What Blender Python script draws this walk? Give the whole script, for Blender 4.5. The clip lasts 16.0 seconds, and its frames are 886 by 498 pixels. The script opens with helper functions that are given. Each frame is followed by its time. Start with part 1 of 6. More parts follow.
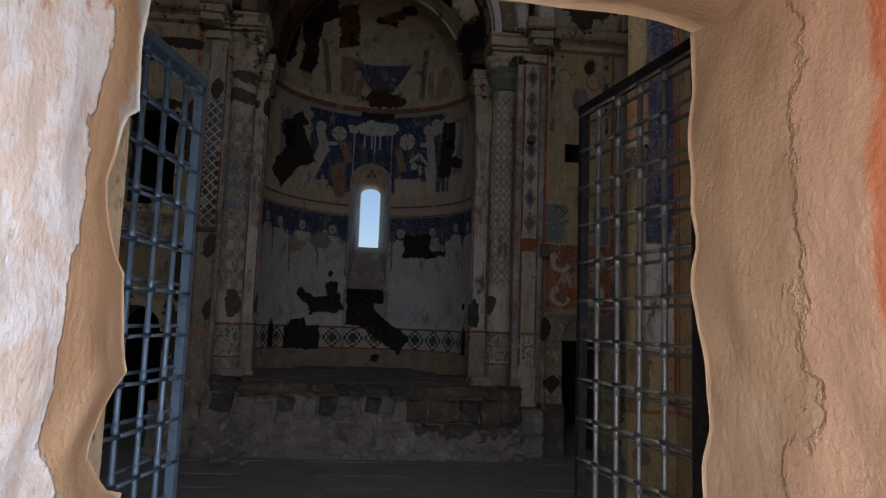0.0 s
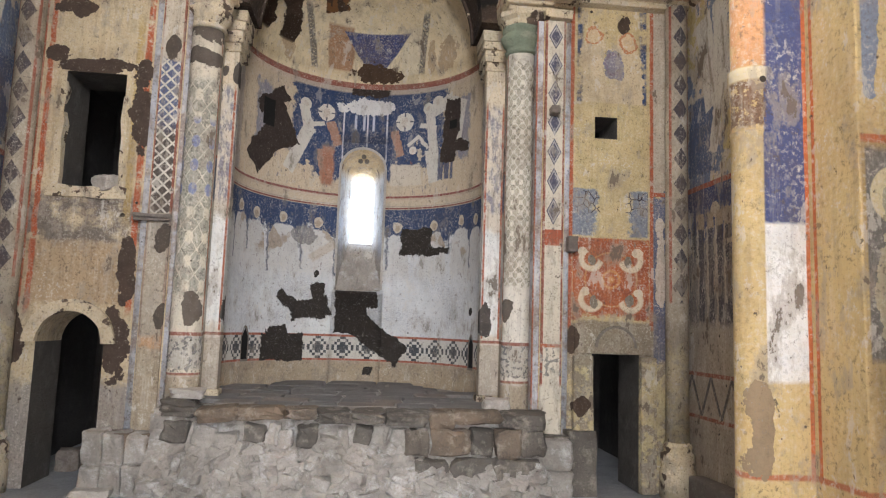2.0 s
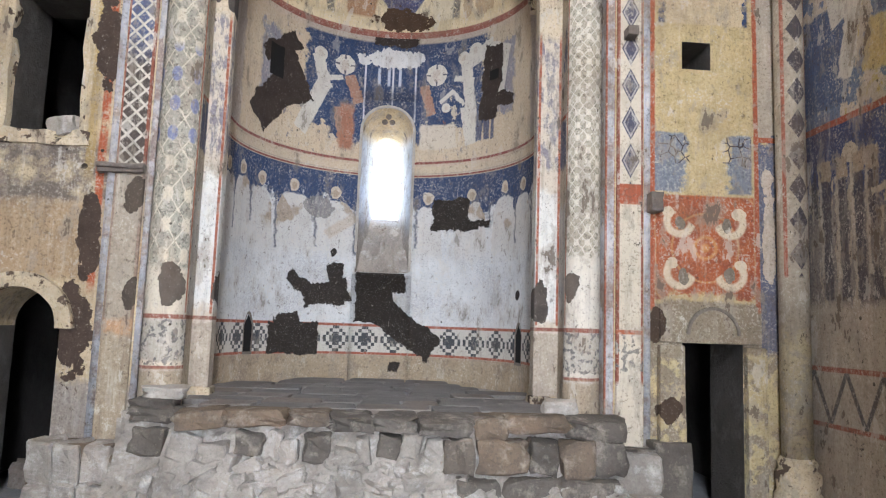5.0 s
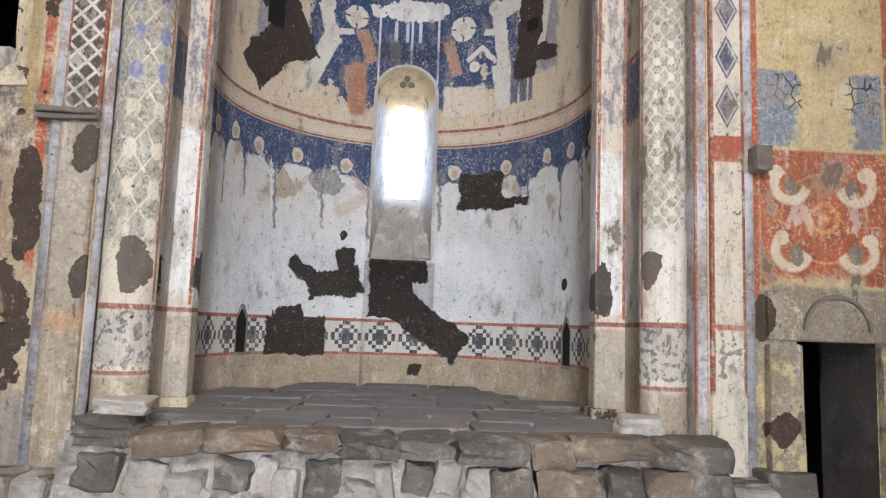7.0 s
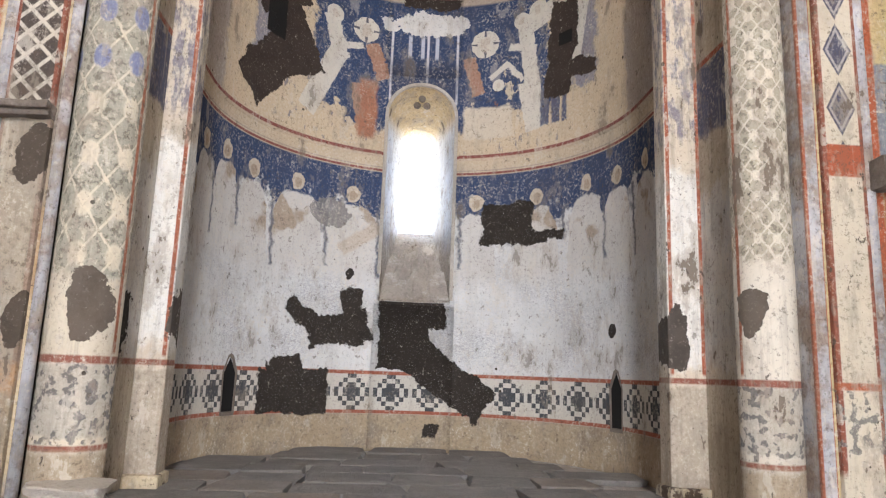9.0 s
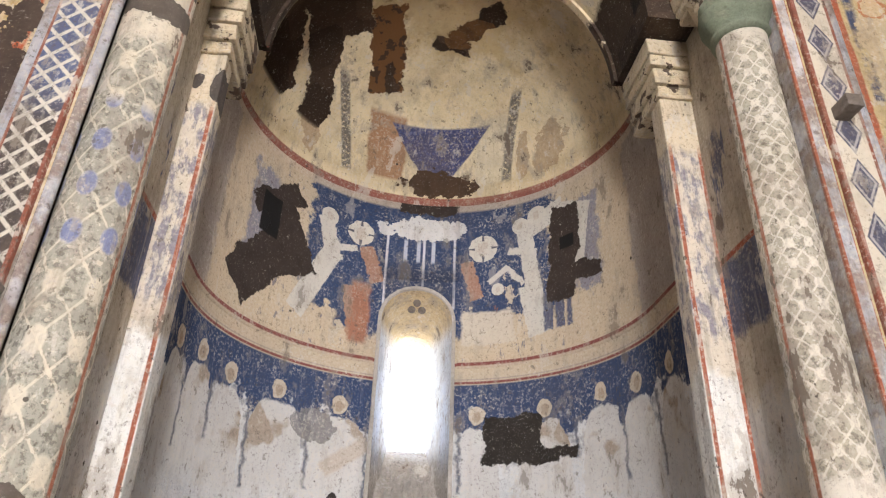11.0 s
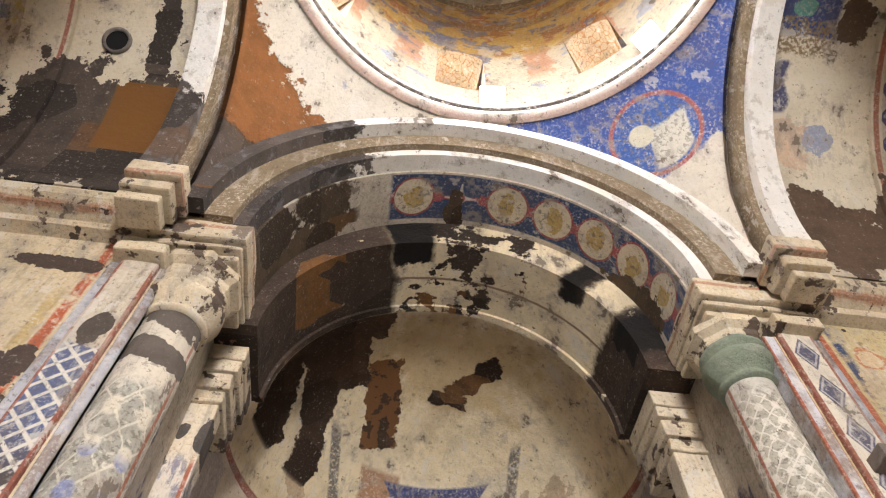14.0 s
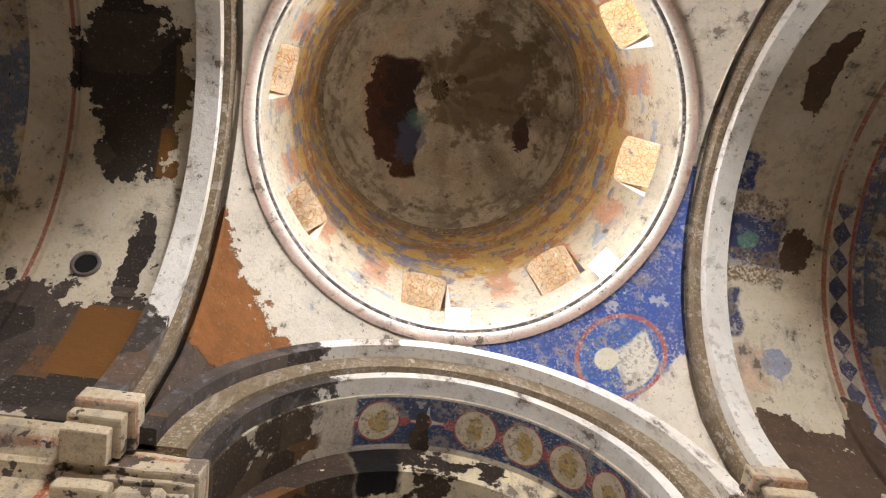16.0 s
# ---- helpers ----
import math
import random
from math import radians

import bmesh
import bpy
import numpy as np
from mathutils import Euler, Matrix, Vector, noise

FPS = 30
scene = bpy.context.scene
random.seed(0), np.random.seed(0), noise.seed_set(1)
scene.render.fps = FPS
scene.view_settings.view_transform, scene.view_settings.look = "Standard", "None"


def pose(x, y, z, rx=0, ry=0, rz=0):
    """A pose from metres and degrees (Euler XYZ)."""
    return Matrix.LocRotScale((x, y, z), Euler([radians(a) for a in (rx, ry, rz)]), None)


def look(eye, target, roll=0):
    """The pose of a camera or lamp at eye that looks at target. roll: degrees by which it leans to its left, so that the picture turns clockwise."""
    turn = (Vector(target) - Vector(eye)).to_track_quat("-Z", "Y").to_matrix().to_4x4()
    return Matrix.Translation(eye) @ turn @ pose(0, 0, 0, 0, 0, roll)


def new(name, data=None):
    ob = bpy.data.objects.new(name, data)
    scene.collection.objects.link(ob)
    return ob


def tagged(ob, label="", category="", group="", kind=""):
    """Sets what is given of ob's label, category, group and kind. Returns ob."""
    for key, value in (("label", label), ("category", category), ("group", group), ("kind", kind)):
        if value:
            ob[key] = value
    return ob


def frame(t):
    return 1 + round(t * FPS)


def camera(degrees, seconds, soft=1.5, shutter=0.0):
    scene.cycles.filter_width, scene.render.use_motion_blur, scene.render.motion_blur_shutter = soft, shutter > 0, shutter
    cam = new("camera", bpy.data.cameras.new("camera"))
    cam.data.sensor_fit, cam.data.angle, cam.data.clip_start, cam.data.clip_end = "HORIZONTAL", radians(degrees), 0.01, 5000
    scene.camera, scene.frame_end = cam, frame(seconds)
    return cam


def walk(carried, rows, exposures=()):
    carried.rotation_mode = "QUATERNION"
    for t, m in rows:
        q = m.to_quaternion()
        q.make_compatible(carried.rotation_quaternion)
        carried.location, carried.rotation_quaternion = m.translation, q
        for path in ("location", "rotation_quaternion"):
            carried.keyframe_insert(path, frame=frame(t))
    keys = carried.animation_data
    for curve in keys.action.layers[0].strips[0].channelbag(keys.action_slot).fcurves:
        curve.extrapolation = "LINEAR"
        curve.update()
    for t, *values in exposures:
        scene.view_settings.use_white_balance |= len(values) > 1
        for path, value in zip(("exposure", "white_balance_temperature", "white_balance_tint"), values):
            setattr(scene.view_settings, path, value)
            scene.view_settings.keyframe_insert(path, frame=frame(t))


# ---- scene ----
cam = camera(65.6, 16.0, 1.15)
METRES, EYE, TILT, LEAN, TURN = 7.4, 1.75, 0.0, 0.0, -6.0
ROWS = [
    (0.0, 0.0, 0.0, 0.0, -0.22, 6.28, -2.01),
    (0.5, 0.0011, 0.068, -0.0061, -0.31, 6.3, -1.99),
    (1.0, -0.0062, 0.1302, -0.0075, -0.42, 6.35, -1.97),
    (1.5, -0.0128, 0.1842, 0.0077, -0.45, 6.43, -1.97),
    (2.0, -0.014, 0.2314, 0.0114, -0.5, 6.46, -1.95),
    (2.5, -0.0181, 0.266, 0.0107, -0.56, 6.51, -1.94),
    (3.0, -0.0191, 0.3045, 0.0083, -0.59, 6.54, -1.93),
    (3.5, -0.017, 0.3433, -0.0002, -0.62, 6.55, -1.91),
    (4.0, -0.0156, 0.3868, -0.0027, -0.47, 6.53, -1.89),
    (4.5, -0.0273, 0.4253, -0.0082, 0.89, 6.51, -1.97),
    (7.0, -0.075, 0.6601, -0.0196, 2.35, 6.37, -1.97),
    (7.5, -0.0947, 0.6984, -0.0188, 2.39, 6.41, -2.02),
    (8.0, -0.1107, 0.7324, -0.0178, 2.32, 6.45, -2.02),
    (10.5, -0.1359, 0.8727, -0.0072, 0.06, 23.73, -1.77),
    (11.0, -0.1478, 0.8813, -0.0072, -0.13, 28.6, -1.79),
    (11.5, -0.1515, 0.8914, -0.0034, -0.32, 33.48, -1.65),
    (12.0, -0.1447, 0.8987, 0.001, -0.44, 38.39, -1.51),
    (12.5, -0.1383, 0.9027, 0.0034, -0.56, 43.38, -1.41),
    (13.0, -0.1487, 0.9089, 0.0059, -0.8, 48.21, -1.34),
    (13.5, -0.1627, 0.9128, 0.0082, -0.96, 53.16, -1.25),
    (14.0, -0.1636, 0.9144, 0.0088, -1.13, 58.16, -1.01),
    (14.5, -0.1594, 0.9164, 0.0091, -1.26, 63.09, -0.77),
    (15.0, -0.1655, 0.9114, 0.0131, -1.68, 67.71, -0.01),
    (15.5, -0.173, 0.9049, 0.0184, -2.27, 72.35, 1.49),
    (16.0, -0.1757, 0.9027, 0.0219, -2.62, 75.43, 2.18),
]
EXPOSURES = [
    (0.0, -0.1, 6000, 12), (0.3, 0.4, 6500, 14), (0.5, 1.0, 7000, 17), (1.0, 2.4, 9400, 22), (1.5, 3.3, 6800, 13), (2.0, 3.52, 6300, 11), (3.0, 3.72, 6000, 10),
    (4.5, 3.85, 5900, 10), (7.0, 3.88, 6050, 11), (10.5, 3.94, 6550, 13), (12.5, 4.12, 6500, 13), (14.0, 3.98, 6450, 13), (16.0, 3.82, 6350, 12)]
walk(cam, [(t, pose(0, 0, EYE, TILT, LEAN, TURN) @ pose(METRES * x, METRES * y, METRES * z, 90 + pitch, roll, yaw)) for t, x, y, z, yaw, pitch, roll in ROWS], EXPOSURES)

# ---- light ----
world = bpy.data.worlds.new("sky")
scene.world = world
world.use_nodes = True
sky = world.node_tree.nodes.new("ShaderNodeTexSky")
sky.sky_type, sky.sun_disc = "NISHITA", False
sky.sun_elevation, sky.sun_rotation = radians(66), radians(121)
back = world.node_tree.nodes["Background"]
world.node_tree.links.new(sky.outputs[0], back.inputs[0])
back.inputs[1].default_value = 0.15


def lamp(name, kind, m, energy, colour=(1, 1, 1), **more):
    data = bpy.data.lights.new(name, kind)
    data.energy, data.color = energy, colour
    if kind == "AREA":
        data.shape, data.size, data.size_y = "RECTANGLE", more["w"], more["h"]
        data.spread = radians(more.get("spread", 180))
    else:
        data.angle = radians(0.6)
    ob = new(name, data)
    ob.matrix_world = m
    return ob


lamp("sun", "SUN", look((5, -3, 13.5), (0, 0, 0)), 4.0, (1.0, 0.95, 0.86))
lamp("sky_light_door", "AREA", look((0.35, -1.5, 2.5), (0.1, 3.0, 1.9)), 240, (0.93, 0.96, 1.0), w=3.2, h=3.4)
# added fill from an assumed, unseen opening above the door
lamp("sky_light_west_window", "AREA", look((0, 0.9, 5.6), (0, 7.0, 4.6)), 55, (0.97, 0.98, 1.0), w=1.0, h=1.6)
lamp("sky_light_apse_slit", "AREA", look((-0.06, 14.5, 4.2), (-0.06, 9.0, 3.4)), 9, (0.92, 0.96, 1.0), w=1.2, h=2.6)
for k in range(8):
    a = radians(90 + 4 - 44.5 * k)
    eye = (2.66 * math.cos(a), 7.24 + 2.66 * math.sin(a), 9.55)
    lamp("sky_light_drum", "AREA", look(eye, (0, 7.24, 8.6)), 1.4, (1.0, 0.98, 0.94), w=0.5, h=0.85, spread=150)

# ---- materials (node arithmetic) ----


class Ex:
    """A value in a node tree that can be added, multiplied and compared."""

    def __init__(self, tree, s):
        self.tree, self.s = tree, s

    def op(self, kind, *others, clamp=False):
        n = self.tree.nodes.new("ShaderNodeMath")
        n.operation, n.use_clamp = kind, clamp
        for i, v in enumerate((self, *others)):
            if isinstance(v, Ex):
                self.tree.links.new(v.s, n.inputs[i])
            else:
                n.inputs[i].default_value = v
        return Ex(self.tree, n.outputs[0])

    def __add__(self, o): return self.op("ADD", o)
    def __radd__(self, o): return self.op("ADD", o)
    def __sub__(self, o): return self.op("SUBTRACT", o)
    def __rsub__(self, o): return (self * -1) + o
    def __mul__(self, o): return self.op("MULTIPLY", o)
    def __rmul__(self, o): return self.op("MULTIPLY", o)
    def __truediv__(self, o): return self.op("DIVIDE", o)
    def max(self, o): return self.op("MAXIMUM", o)
    def min(self, o): return self.op("MINIMUM", o)
    def abs(self): return self.op("ABSOLUTE")
    def pingpong(self, o): return self.op("PINGPONG", o)
    def mod(self, o): return self.op("FLOORED_MODULO", o)
    def sat(self): return self.op("ADD", 0.0, clamp=True)

    def up(self, edge, soft=0.02):
        """1 where the value lies over edge."""
        return self.op("MULTIPLY_ADD", 1 / soft, -edge / soft + 0.5, clamp=True)

    def down(self, edge, soft=0.02):
        return self.op("MULTIPLY_ADD", -1 / soft, edge / soft + 0.5, clamp=True)

    def between(self, a, b, soft=0.02):
        m, h = (a + b) / 2, (b - a) / 2
        return (self - m).abs().down(h, soft)


class Paint:
    """A material whose colour is laid on in layers."""

    def __init__(self, name, base, rough=0.9, metal=0.0):
        self.mat = bpy.data.materials.new(name)
        self.mat.use_nodes = True
        self.tree = self.mat.node_tree
        self.bsdf = self.tree.nodes["Principled BSDF"]
        self.bsdf.inputs["Roughness"].default_value = rough
        self.bsdf.inputs["Metallic"].default_value = metal
        self.bsdf.inputs["Specular IOR Level"].default_value = 0.25
        self.geo = self.tree.nodes.new("ShaderNodeNewGeometry")
        sep = self.tree.nodes.new("ShaderNodeSeparateXYZ")
        self.tree.links.new(self.geo.outputs["Position"], sep.inputs[0])
        self.x, self.y, self.z = (Ex(self.tree, sep.outputs[i]) for i in range(3))
        rgb = self.tree.nodes.new("ShaderNodeRGB")
        rgb.outputs[0].default_value = (*base, 1)
        self.colour = rgb.outputs[0]
        self.height = None
        self.cache = {}

    def noise(self, scale, detail=3.0, rough=0.55, seed=0.0, stretch=None):
        """Noise about 0, some -0.5 to 0.5."""
        key = (scale, detail, rough, seed, stretch)
        if key not in self.cache:
            n = self.tree.nodes.new("ShaderNodeTexNoise")
            n.noise_dimensions = "3D"
            src = self.geo.outputs["Position"]
            mp = self.tree.nodes.new("ShaderNodeMapping")
            mp.inputs["Location"].default_value = (seed * 7.3, seed * 3.1, seed * 5.7)
            if stretch:
                mp.inputs["Scale"].default_value = stretch
            self.tree.links.new(src, mp.inputs[0])
            self.tree.links.new(mp.outputs[0], n.inputs["Vector"])
            n.inputs["Scale"].default_value, n.inputs["Detail"].default_value, n.inputs["Roughness"].default_value = scale, detail, rough
            self.cache[key] = Ex(self.tree, n.outputs[0]) - 0.5
        return self.cache[key]

    def cells(self, scale, feature="F1", stretch=None):
        n = self.tree.nodes.new("ShaderNodeTexVoronoi")
        n.feature = feature
        n.inputs["Scale"].default_value = scale
        src = self.geo.outputs["Position"]
        if stretch:
            mp = self.tree.nodes.new("ShaderNodeMapping")
            mp.inputs["Scale"].default_value = stretch
            self.tree.links.new(src, mp.inputs[0])
            src = mp.outputs[0]
        self.tree.links.new(src, n.inputs["Vector"])
        return Ex(self.tree, n.outputs[0])

    def block_tone(self, scale):
        """A random tone for each squared block of bare masonry."""
        key = ("tone", scale)
        if key not in self.cache:
            n = self.tree.nodes.new("ShaderNodeTexVoronoi")
            n.distance = "CHEBYCHEV"
            n.inputs["Scale"].default_value = scale
            n.inputs["Randomness"].default_value = 0.7
            self.tree.links.new(self.geo.outputs["Position"], n.inputs["Vector"])
            sep = self.tree.nodes.new("ShaderNodeSeparateColor")
            self.tree.links.new(n.outputs["Color"], sep.inputs[0])
            self.cache[key] = Ex(self.tree, sep.outputs[0])
        return self.cache[key]

    def random(self):
        n = self.tree.nodes.new("ShaderNodeObjectInfo")
        return Ex(self.tree, n.outputs["Random"])

    def lay(self, mask, colour, blend="MIX"):
        n = self.tree.nodes.new("ShaderNodeMix")
        n.data_type, n.blend_type = "RGBA", blend
        if isinstance(mask, Ex):
            self.tree.links.new(mask.s, n.inputs[0])
        else:
            n.inputs[0].default_value = mask
        self.tree.links.new(self.colour, n.inputs[6])
        if isinstance(colour, tuple):
            n.inputs[7].default_value = (*colour, 1)
        else:
            self.tree.links.new(colour, n.inputs[7])
        self.colour = n.outputs[2]
        return self

    def rise(self, h):
        self.height = h if self.height is None else self.height + h
        return self

    def done(self, bump=0.6, distance=0.02):
        self.tree.links.new(self.colour, self.bsdf.inputs["Base Color"])
        if self.height is not None:
            b = self.tree.nodes.new("ShaderNodeBump")
            b.inputs["Strength"].default_value, b.inputs["Distance"].default_value = bump, distance
            self.tree.links.new(self.height.s, b.inputs["Height"])
            self.tree.links.new(b.outputs[0], self.bsdf.inputs["Normal"])
        return self.mat


CREAM, WHITE, BLUE, RED, DARK = (0.57, 0.45, 0.29), (0.66, 0.66, 0.66), (0.032, 0.058, 0.135), (0.30, 0.075, 0.04), (0.035, 0.028, 0.024)
BROWN, ORANGE, OCHRE, GREY, PINK = (0.075, 0.044, 0.027), (0.45, 0.13, 0.035), (0.52, 0.33, 0.09), (0.27, 0.26, 0.25), (0.50, 0.27, 0.17)
SKYBLUE, BONE = (0.20, 0.27, 0.42), (0.66, 0.58, 0.44)


def blob(p, u, v, cu, cv, ru, rv, n, k=1.6, soft=0.06):
    """A ragged oval."""
    a = (u - cu) * (1 / ru) + p.noise(2.6, 3, 0.55, 22) * 1.9
    b = (v - cv) * (1 / rv) + p.noise(2.6, 3, 0.55, 23) * 1.9
    torn = p.noise(8.0, 4, 0.6, 24) * 1.9 + p.noise(30, 4, 0.65, 21) * 0.8
    return (a * a + b * b + n * k * 0.55 + torn).down(1.0, soft)


def stroke(u, v, a, b, c, d, w, soft=0.012):
    """A brush stroke from (a, b) to (c, d)."""
    long = math.hypot(c - a, d - b)
    e, f = (c - a) / long, (d - b) / long
    along = (u - a) * e + (v - b) * f
    across = ((u - a) * -f + (v - b) * e).abs()
    past = (along - long * 0.5).abs() - long * 0.5
    return across.max(past).down(w, soft)


def rect(u, v, u0, u1, v0, v1, soft=0.012):
    return u.between(u0, u1, soft) * v.between(v0, v1, soft)


def lattice(u, v, cell, width, ratio=1.0):
    """Lines of a diagonal lattice."""
    a = (u + v * ratio).pingpong(cell / 2)
    b = (u - v * ratio).pingpong(cell / 2)
    return a.min(b).down(width, width * 0.6)


def diamonds(u, v, cu, w, h):
    """A row of upright diamonds along v."""
    return ((u - cu).abs() * (1 / w) + (v.pingpong(h)) * (1 / h) - 0.0).down(0.72, 0.08)


def weather(p, pits=0.5, streak=0.5, grime=0.5, scale=1.0, grain=0.6, flake=0.85):
    """Age on paint: fine scratches, blotches, pits."""
    fine = p.noise(38 * scale, 5, 0.7)
    clump = (p.noise(3.4, 4, 0.65, 51) * 3.2).up(0.05, 0.9)
    p.lay((fine * 3.4).up(0.25, 0.4) * clump * 0.75, (0.64, 0.58, 0.49))
    p.lay((fine * -3.4).up(0.30, 0.35) * (1.0 - clump).sat() * grain, (0.09, 0.072, 0.055))
    mid = p.noise(13 * scale, 5, 0.72, 41)
    p.lay((mid * 3.4).up(0.45, 0.2) * 0.6, (0.11, 0.085, 0.065))
    p.lay((mid * -3.4).up(0.55, 0.3) * 0.45, (0.64, 0.58, 0.49))
    st = p.noise(9, 5, 0.7, 3, (1.6, 1.6, 0.16))
    p.lay((st * 3).up(0.30, 0.5) * streak * 0.7, (0.13, 0.105, 0.085))
    p.lay((st * -3).up(0.36, 0.4) * streak * 0.7, (0.66, 0.60, 0.50))
    fl = p.noise(4.3, 6, 0.68, 81, (1.0, 1.0, 0.5))
    p.lay((fl * 3).up(0.20, 0.14) * flake * 0.6, (0.35, 0.30, 0.245))
    p.lay((fl * 3).up(0.40, 0.06) * flake, (0.15, 0.115, 0.09))
    p.lay((fl * -3).up(0.34, 0.08) * flake * 0.65, (0.60, 0.55, 0.48))
    f2 = p.noise(15, 5, 0.7, 82, (1.0, 1.0, 0.6))
    p.lay((f2 * 3).up(0.50, 0.08) * flake, (0.085, 0.068, 0.055))
    p.rise((fl * 3).up(0.40, 0.06) * -0.6 + (f2 * 3).up(0.50, 0.08) * -0.5)
    big = p.noise(1.7, 6, 0.62, 5)
    p.lay((big * 3).up(0.22, 0.5) * grime * 0.65, (0.16, 0.115, 0.075))
    p.lay((p.noise(5.5, 5, 0.6, 8) * 3).up(0.5, 0.3) * grime * 0.6, (0.22, 0.17, 0.12))
    if pits:
        n = p.noise(3, 3, 0.5, 9)
        some = (p.noise(1.9, 3, 0.6, 53) * 4).up(0.15, 0.5)
        ragged = p.noise(24, 4, 0.65, 54) * 0.10
        hole = (p.cells(6) + n * -0.5 + ragged).down(0.05 * pits + 0.015, 0.02) * some
        p.lay(hole, (0.05, 0.04, 0.03))
        p.rise(hole * -1.2)
        hole = (p.cells(17) + n * -0.4 + ragged).down(0.045 * pits + 0.015, 0.025) * some
        p.lay(hole * 0.85, (0.07, 0.055, 0.045))
    p.rise(fine * 0.5 + p.noise(6, 4, 0.6, 2) * 1.2)
    return p


def loss(p, mask, colour=DARK, depth=1.6, courses=0.0):
    """Plaster gone: the dark bedding behind it shows."""
    p.lay(mask, colour)
    if courses:
        tone = p.block_tone(courses)
        p.lay(mask * tone.up(0.62, 0.02) * 0.6, tuple(c * 1.6 for c in colour))
        p.lay(mask * tone.up(0.92, 0.02), (0.16, 0.072, 0.022))
        p.lay(mask * tone.down(0.25, 0.02) * 0.7, tuple(c * 0.45 for c in colour))
        p.lay(mask * (p.noise(7, 5, 0.7, 24) * 4).up(1.0, 0.15), (0.46, 0.41, 0.33))
    p.lay(mask * (p.noise(48, 4, 0.7, 4) * 4).up(0.50, 0.3) * 0.55, (0.22, 0.185, 0.155))
    p.lay(mask * (p.noise(19, 4, 0.7, 28) * 4).up(0.62, 0.12) * 0.7, (0.30, 0.27, 0.235))
    p.lay(mask * (p.noise(6, 5, 0.7, 26) * 4).up(0.2, 0.8) * 0.5, tuple(c * 0.5 for c in colour))
    p.rise(mask * -depth)
    return p


def stone_mat(name, colour, vary=0.5, pale=(0.5, 0.46, 0.42), rough=0.92, per_piece=0.0):
    p = Paint(name, colour, rough)
    if per_piece:
        r = p.random()
        p.lay(r.up(0.78, 0.05) * per_piece, tuple(c * f for c, f in zip(colour, (1.45, 1.1, 0.78))))
        p.lay(r.down(0.25, 0.1) * per_piece, tuple(c * 0.6 for c in colour))
    p.lay((p.noise(2.2, 6, 0.65) * 3).up(0.15, 0.7) * vary, tuple(c * 0.45 for c in colour))
    p.lay((p.noise(5, 6, 0.7, 2) * 3).up(0.35, 0.6) * vary, pale)
    p.lay((p.noise(40, 5, 0.7, 3) * 3).up(0.3, 0.6) * 0.5, tuple(c * 0.5 for c in colour))
    p.lay((p.noise(26, 5, 0.7, 6) * 3).up(0.55, 0.4) * 0.5, pale)
    p.rise(p.noise(9, 6, 0.65) * 1.5 + p.noise(45, 4, 0.7) * 0.6)
    return p.done(0.7, 0.03)


STONE = stone_mat("dark_tuff", (0.20, 0.165, 0.14), 0.5, (0.38, 0.34, 0.30))
BLOCK = stone_mat("platform_stone", (0.165, 0.142, 0.120), 0.7, (0.46, 0.40, 0.335), per_piece=0.55)
SLAB = stone_mat("paving_stone", (0.225, 0.208, 0.195), 0.4, (0.36, 0.33, 0.31), per_piece=0.25)
PALE = stone_mat("pale_stone", (0.50, 0.45, 0.39), 0.5, (0.75, 0.72, 0.68))
RUBBLE = stone_mat("rubble_mortar", (0.40, 0.355, 0.31), 0.75, (0.66, 0.63, 0.60))
FLOOR = stone_mat("dusty_floor", (0.33, 0.33, 0.34), 0.35, (0.46, 0.47, 0.49))
EARTH = stone_mat("outside_ground", (0.30, 0.26, 0.20), 0.5, (0.42, 0.38, 0.32))
# darkened wall stone: the shade inside the openings is in the colour
REVEAL_SHADE = stone_mat("reveal_shade_stone", (0.10, 0.088, 0.078), 0.5, (0.20, 0.18, 0.16))
# the unlit chambers' shade, put into the stone's colour
SHADE_STONE = stone_mat("shade_dark_stone", (0.045, 0.04, 0.038), 0.5, (0.09, 0.08, 0.075))


def iron(name, colour):
    p = Paint(name, colour, 0.45, 0.5)
    p.lay((p.noise(30, 5, 0.7) * 3).up(0.35, 0.5) * 0.6, (0.16, 0.10, 0.07))
    p.lay((p.noise(9, 5, 0.7, 2) * 3).up(0.3, 0.5) * 0.5, tuple(c * 0.35 for c in colour))
    p.rise(p.noise(60, 4))
    return p.done(0.4, 0.006)


IRON = iron("wrought_iron", (0.20, 0.19, 0.18))
IRON_DARK = iron("dark_painted_iron", (0.025, 0.024, 0.026))
# same iron with the sky's blue reflection put into its colour
IRON_SKY = iron("sky_reflection_iron", (0.17, 0.24, 0.33))

# painted cornices and capitals
p = Paint("painted_cornice", (0.60, 0.50, 0.35))
n = p.noise(7, 5, 0.65)
p.lay((p.noise(1.8, 4, 0.6, 3) * 3).up(0.1, 0.8) * 0.5, (0.46, 0.35, 0.20))
p.lay((p.z - 5.95 + n * 0.04).abs().down(0.018, 0.012) * 0.8, (0.36, 0.15, 0.08))
weather(p, 0.4, 0.25, 0.4)
loss(p, (n * 1.6 + p.noise(3, 4, 0.6, 7) * 1.8).up(0.20, 0.05), (0.12, 0.085, 0.062))
CORNICE = p.done(0.6, 0.025)

# plain plaster
p = Paint("plain_plaster", CREAM)
weather(p)
PLASTER = p.done()

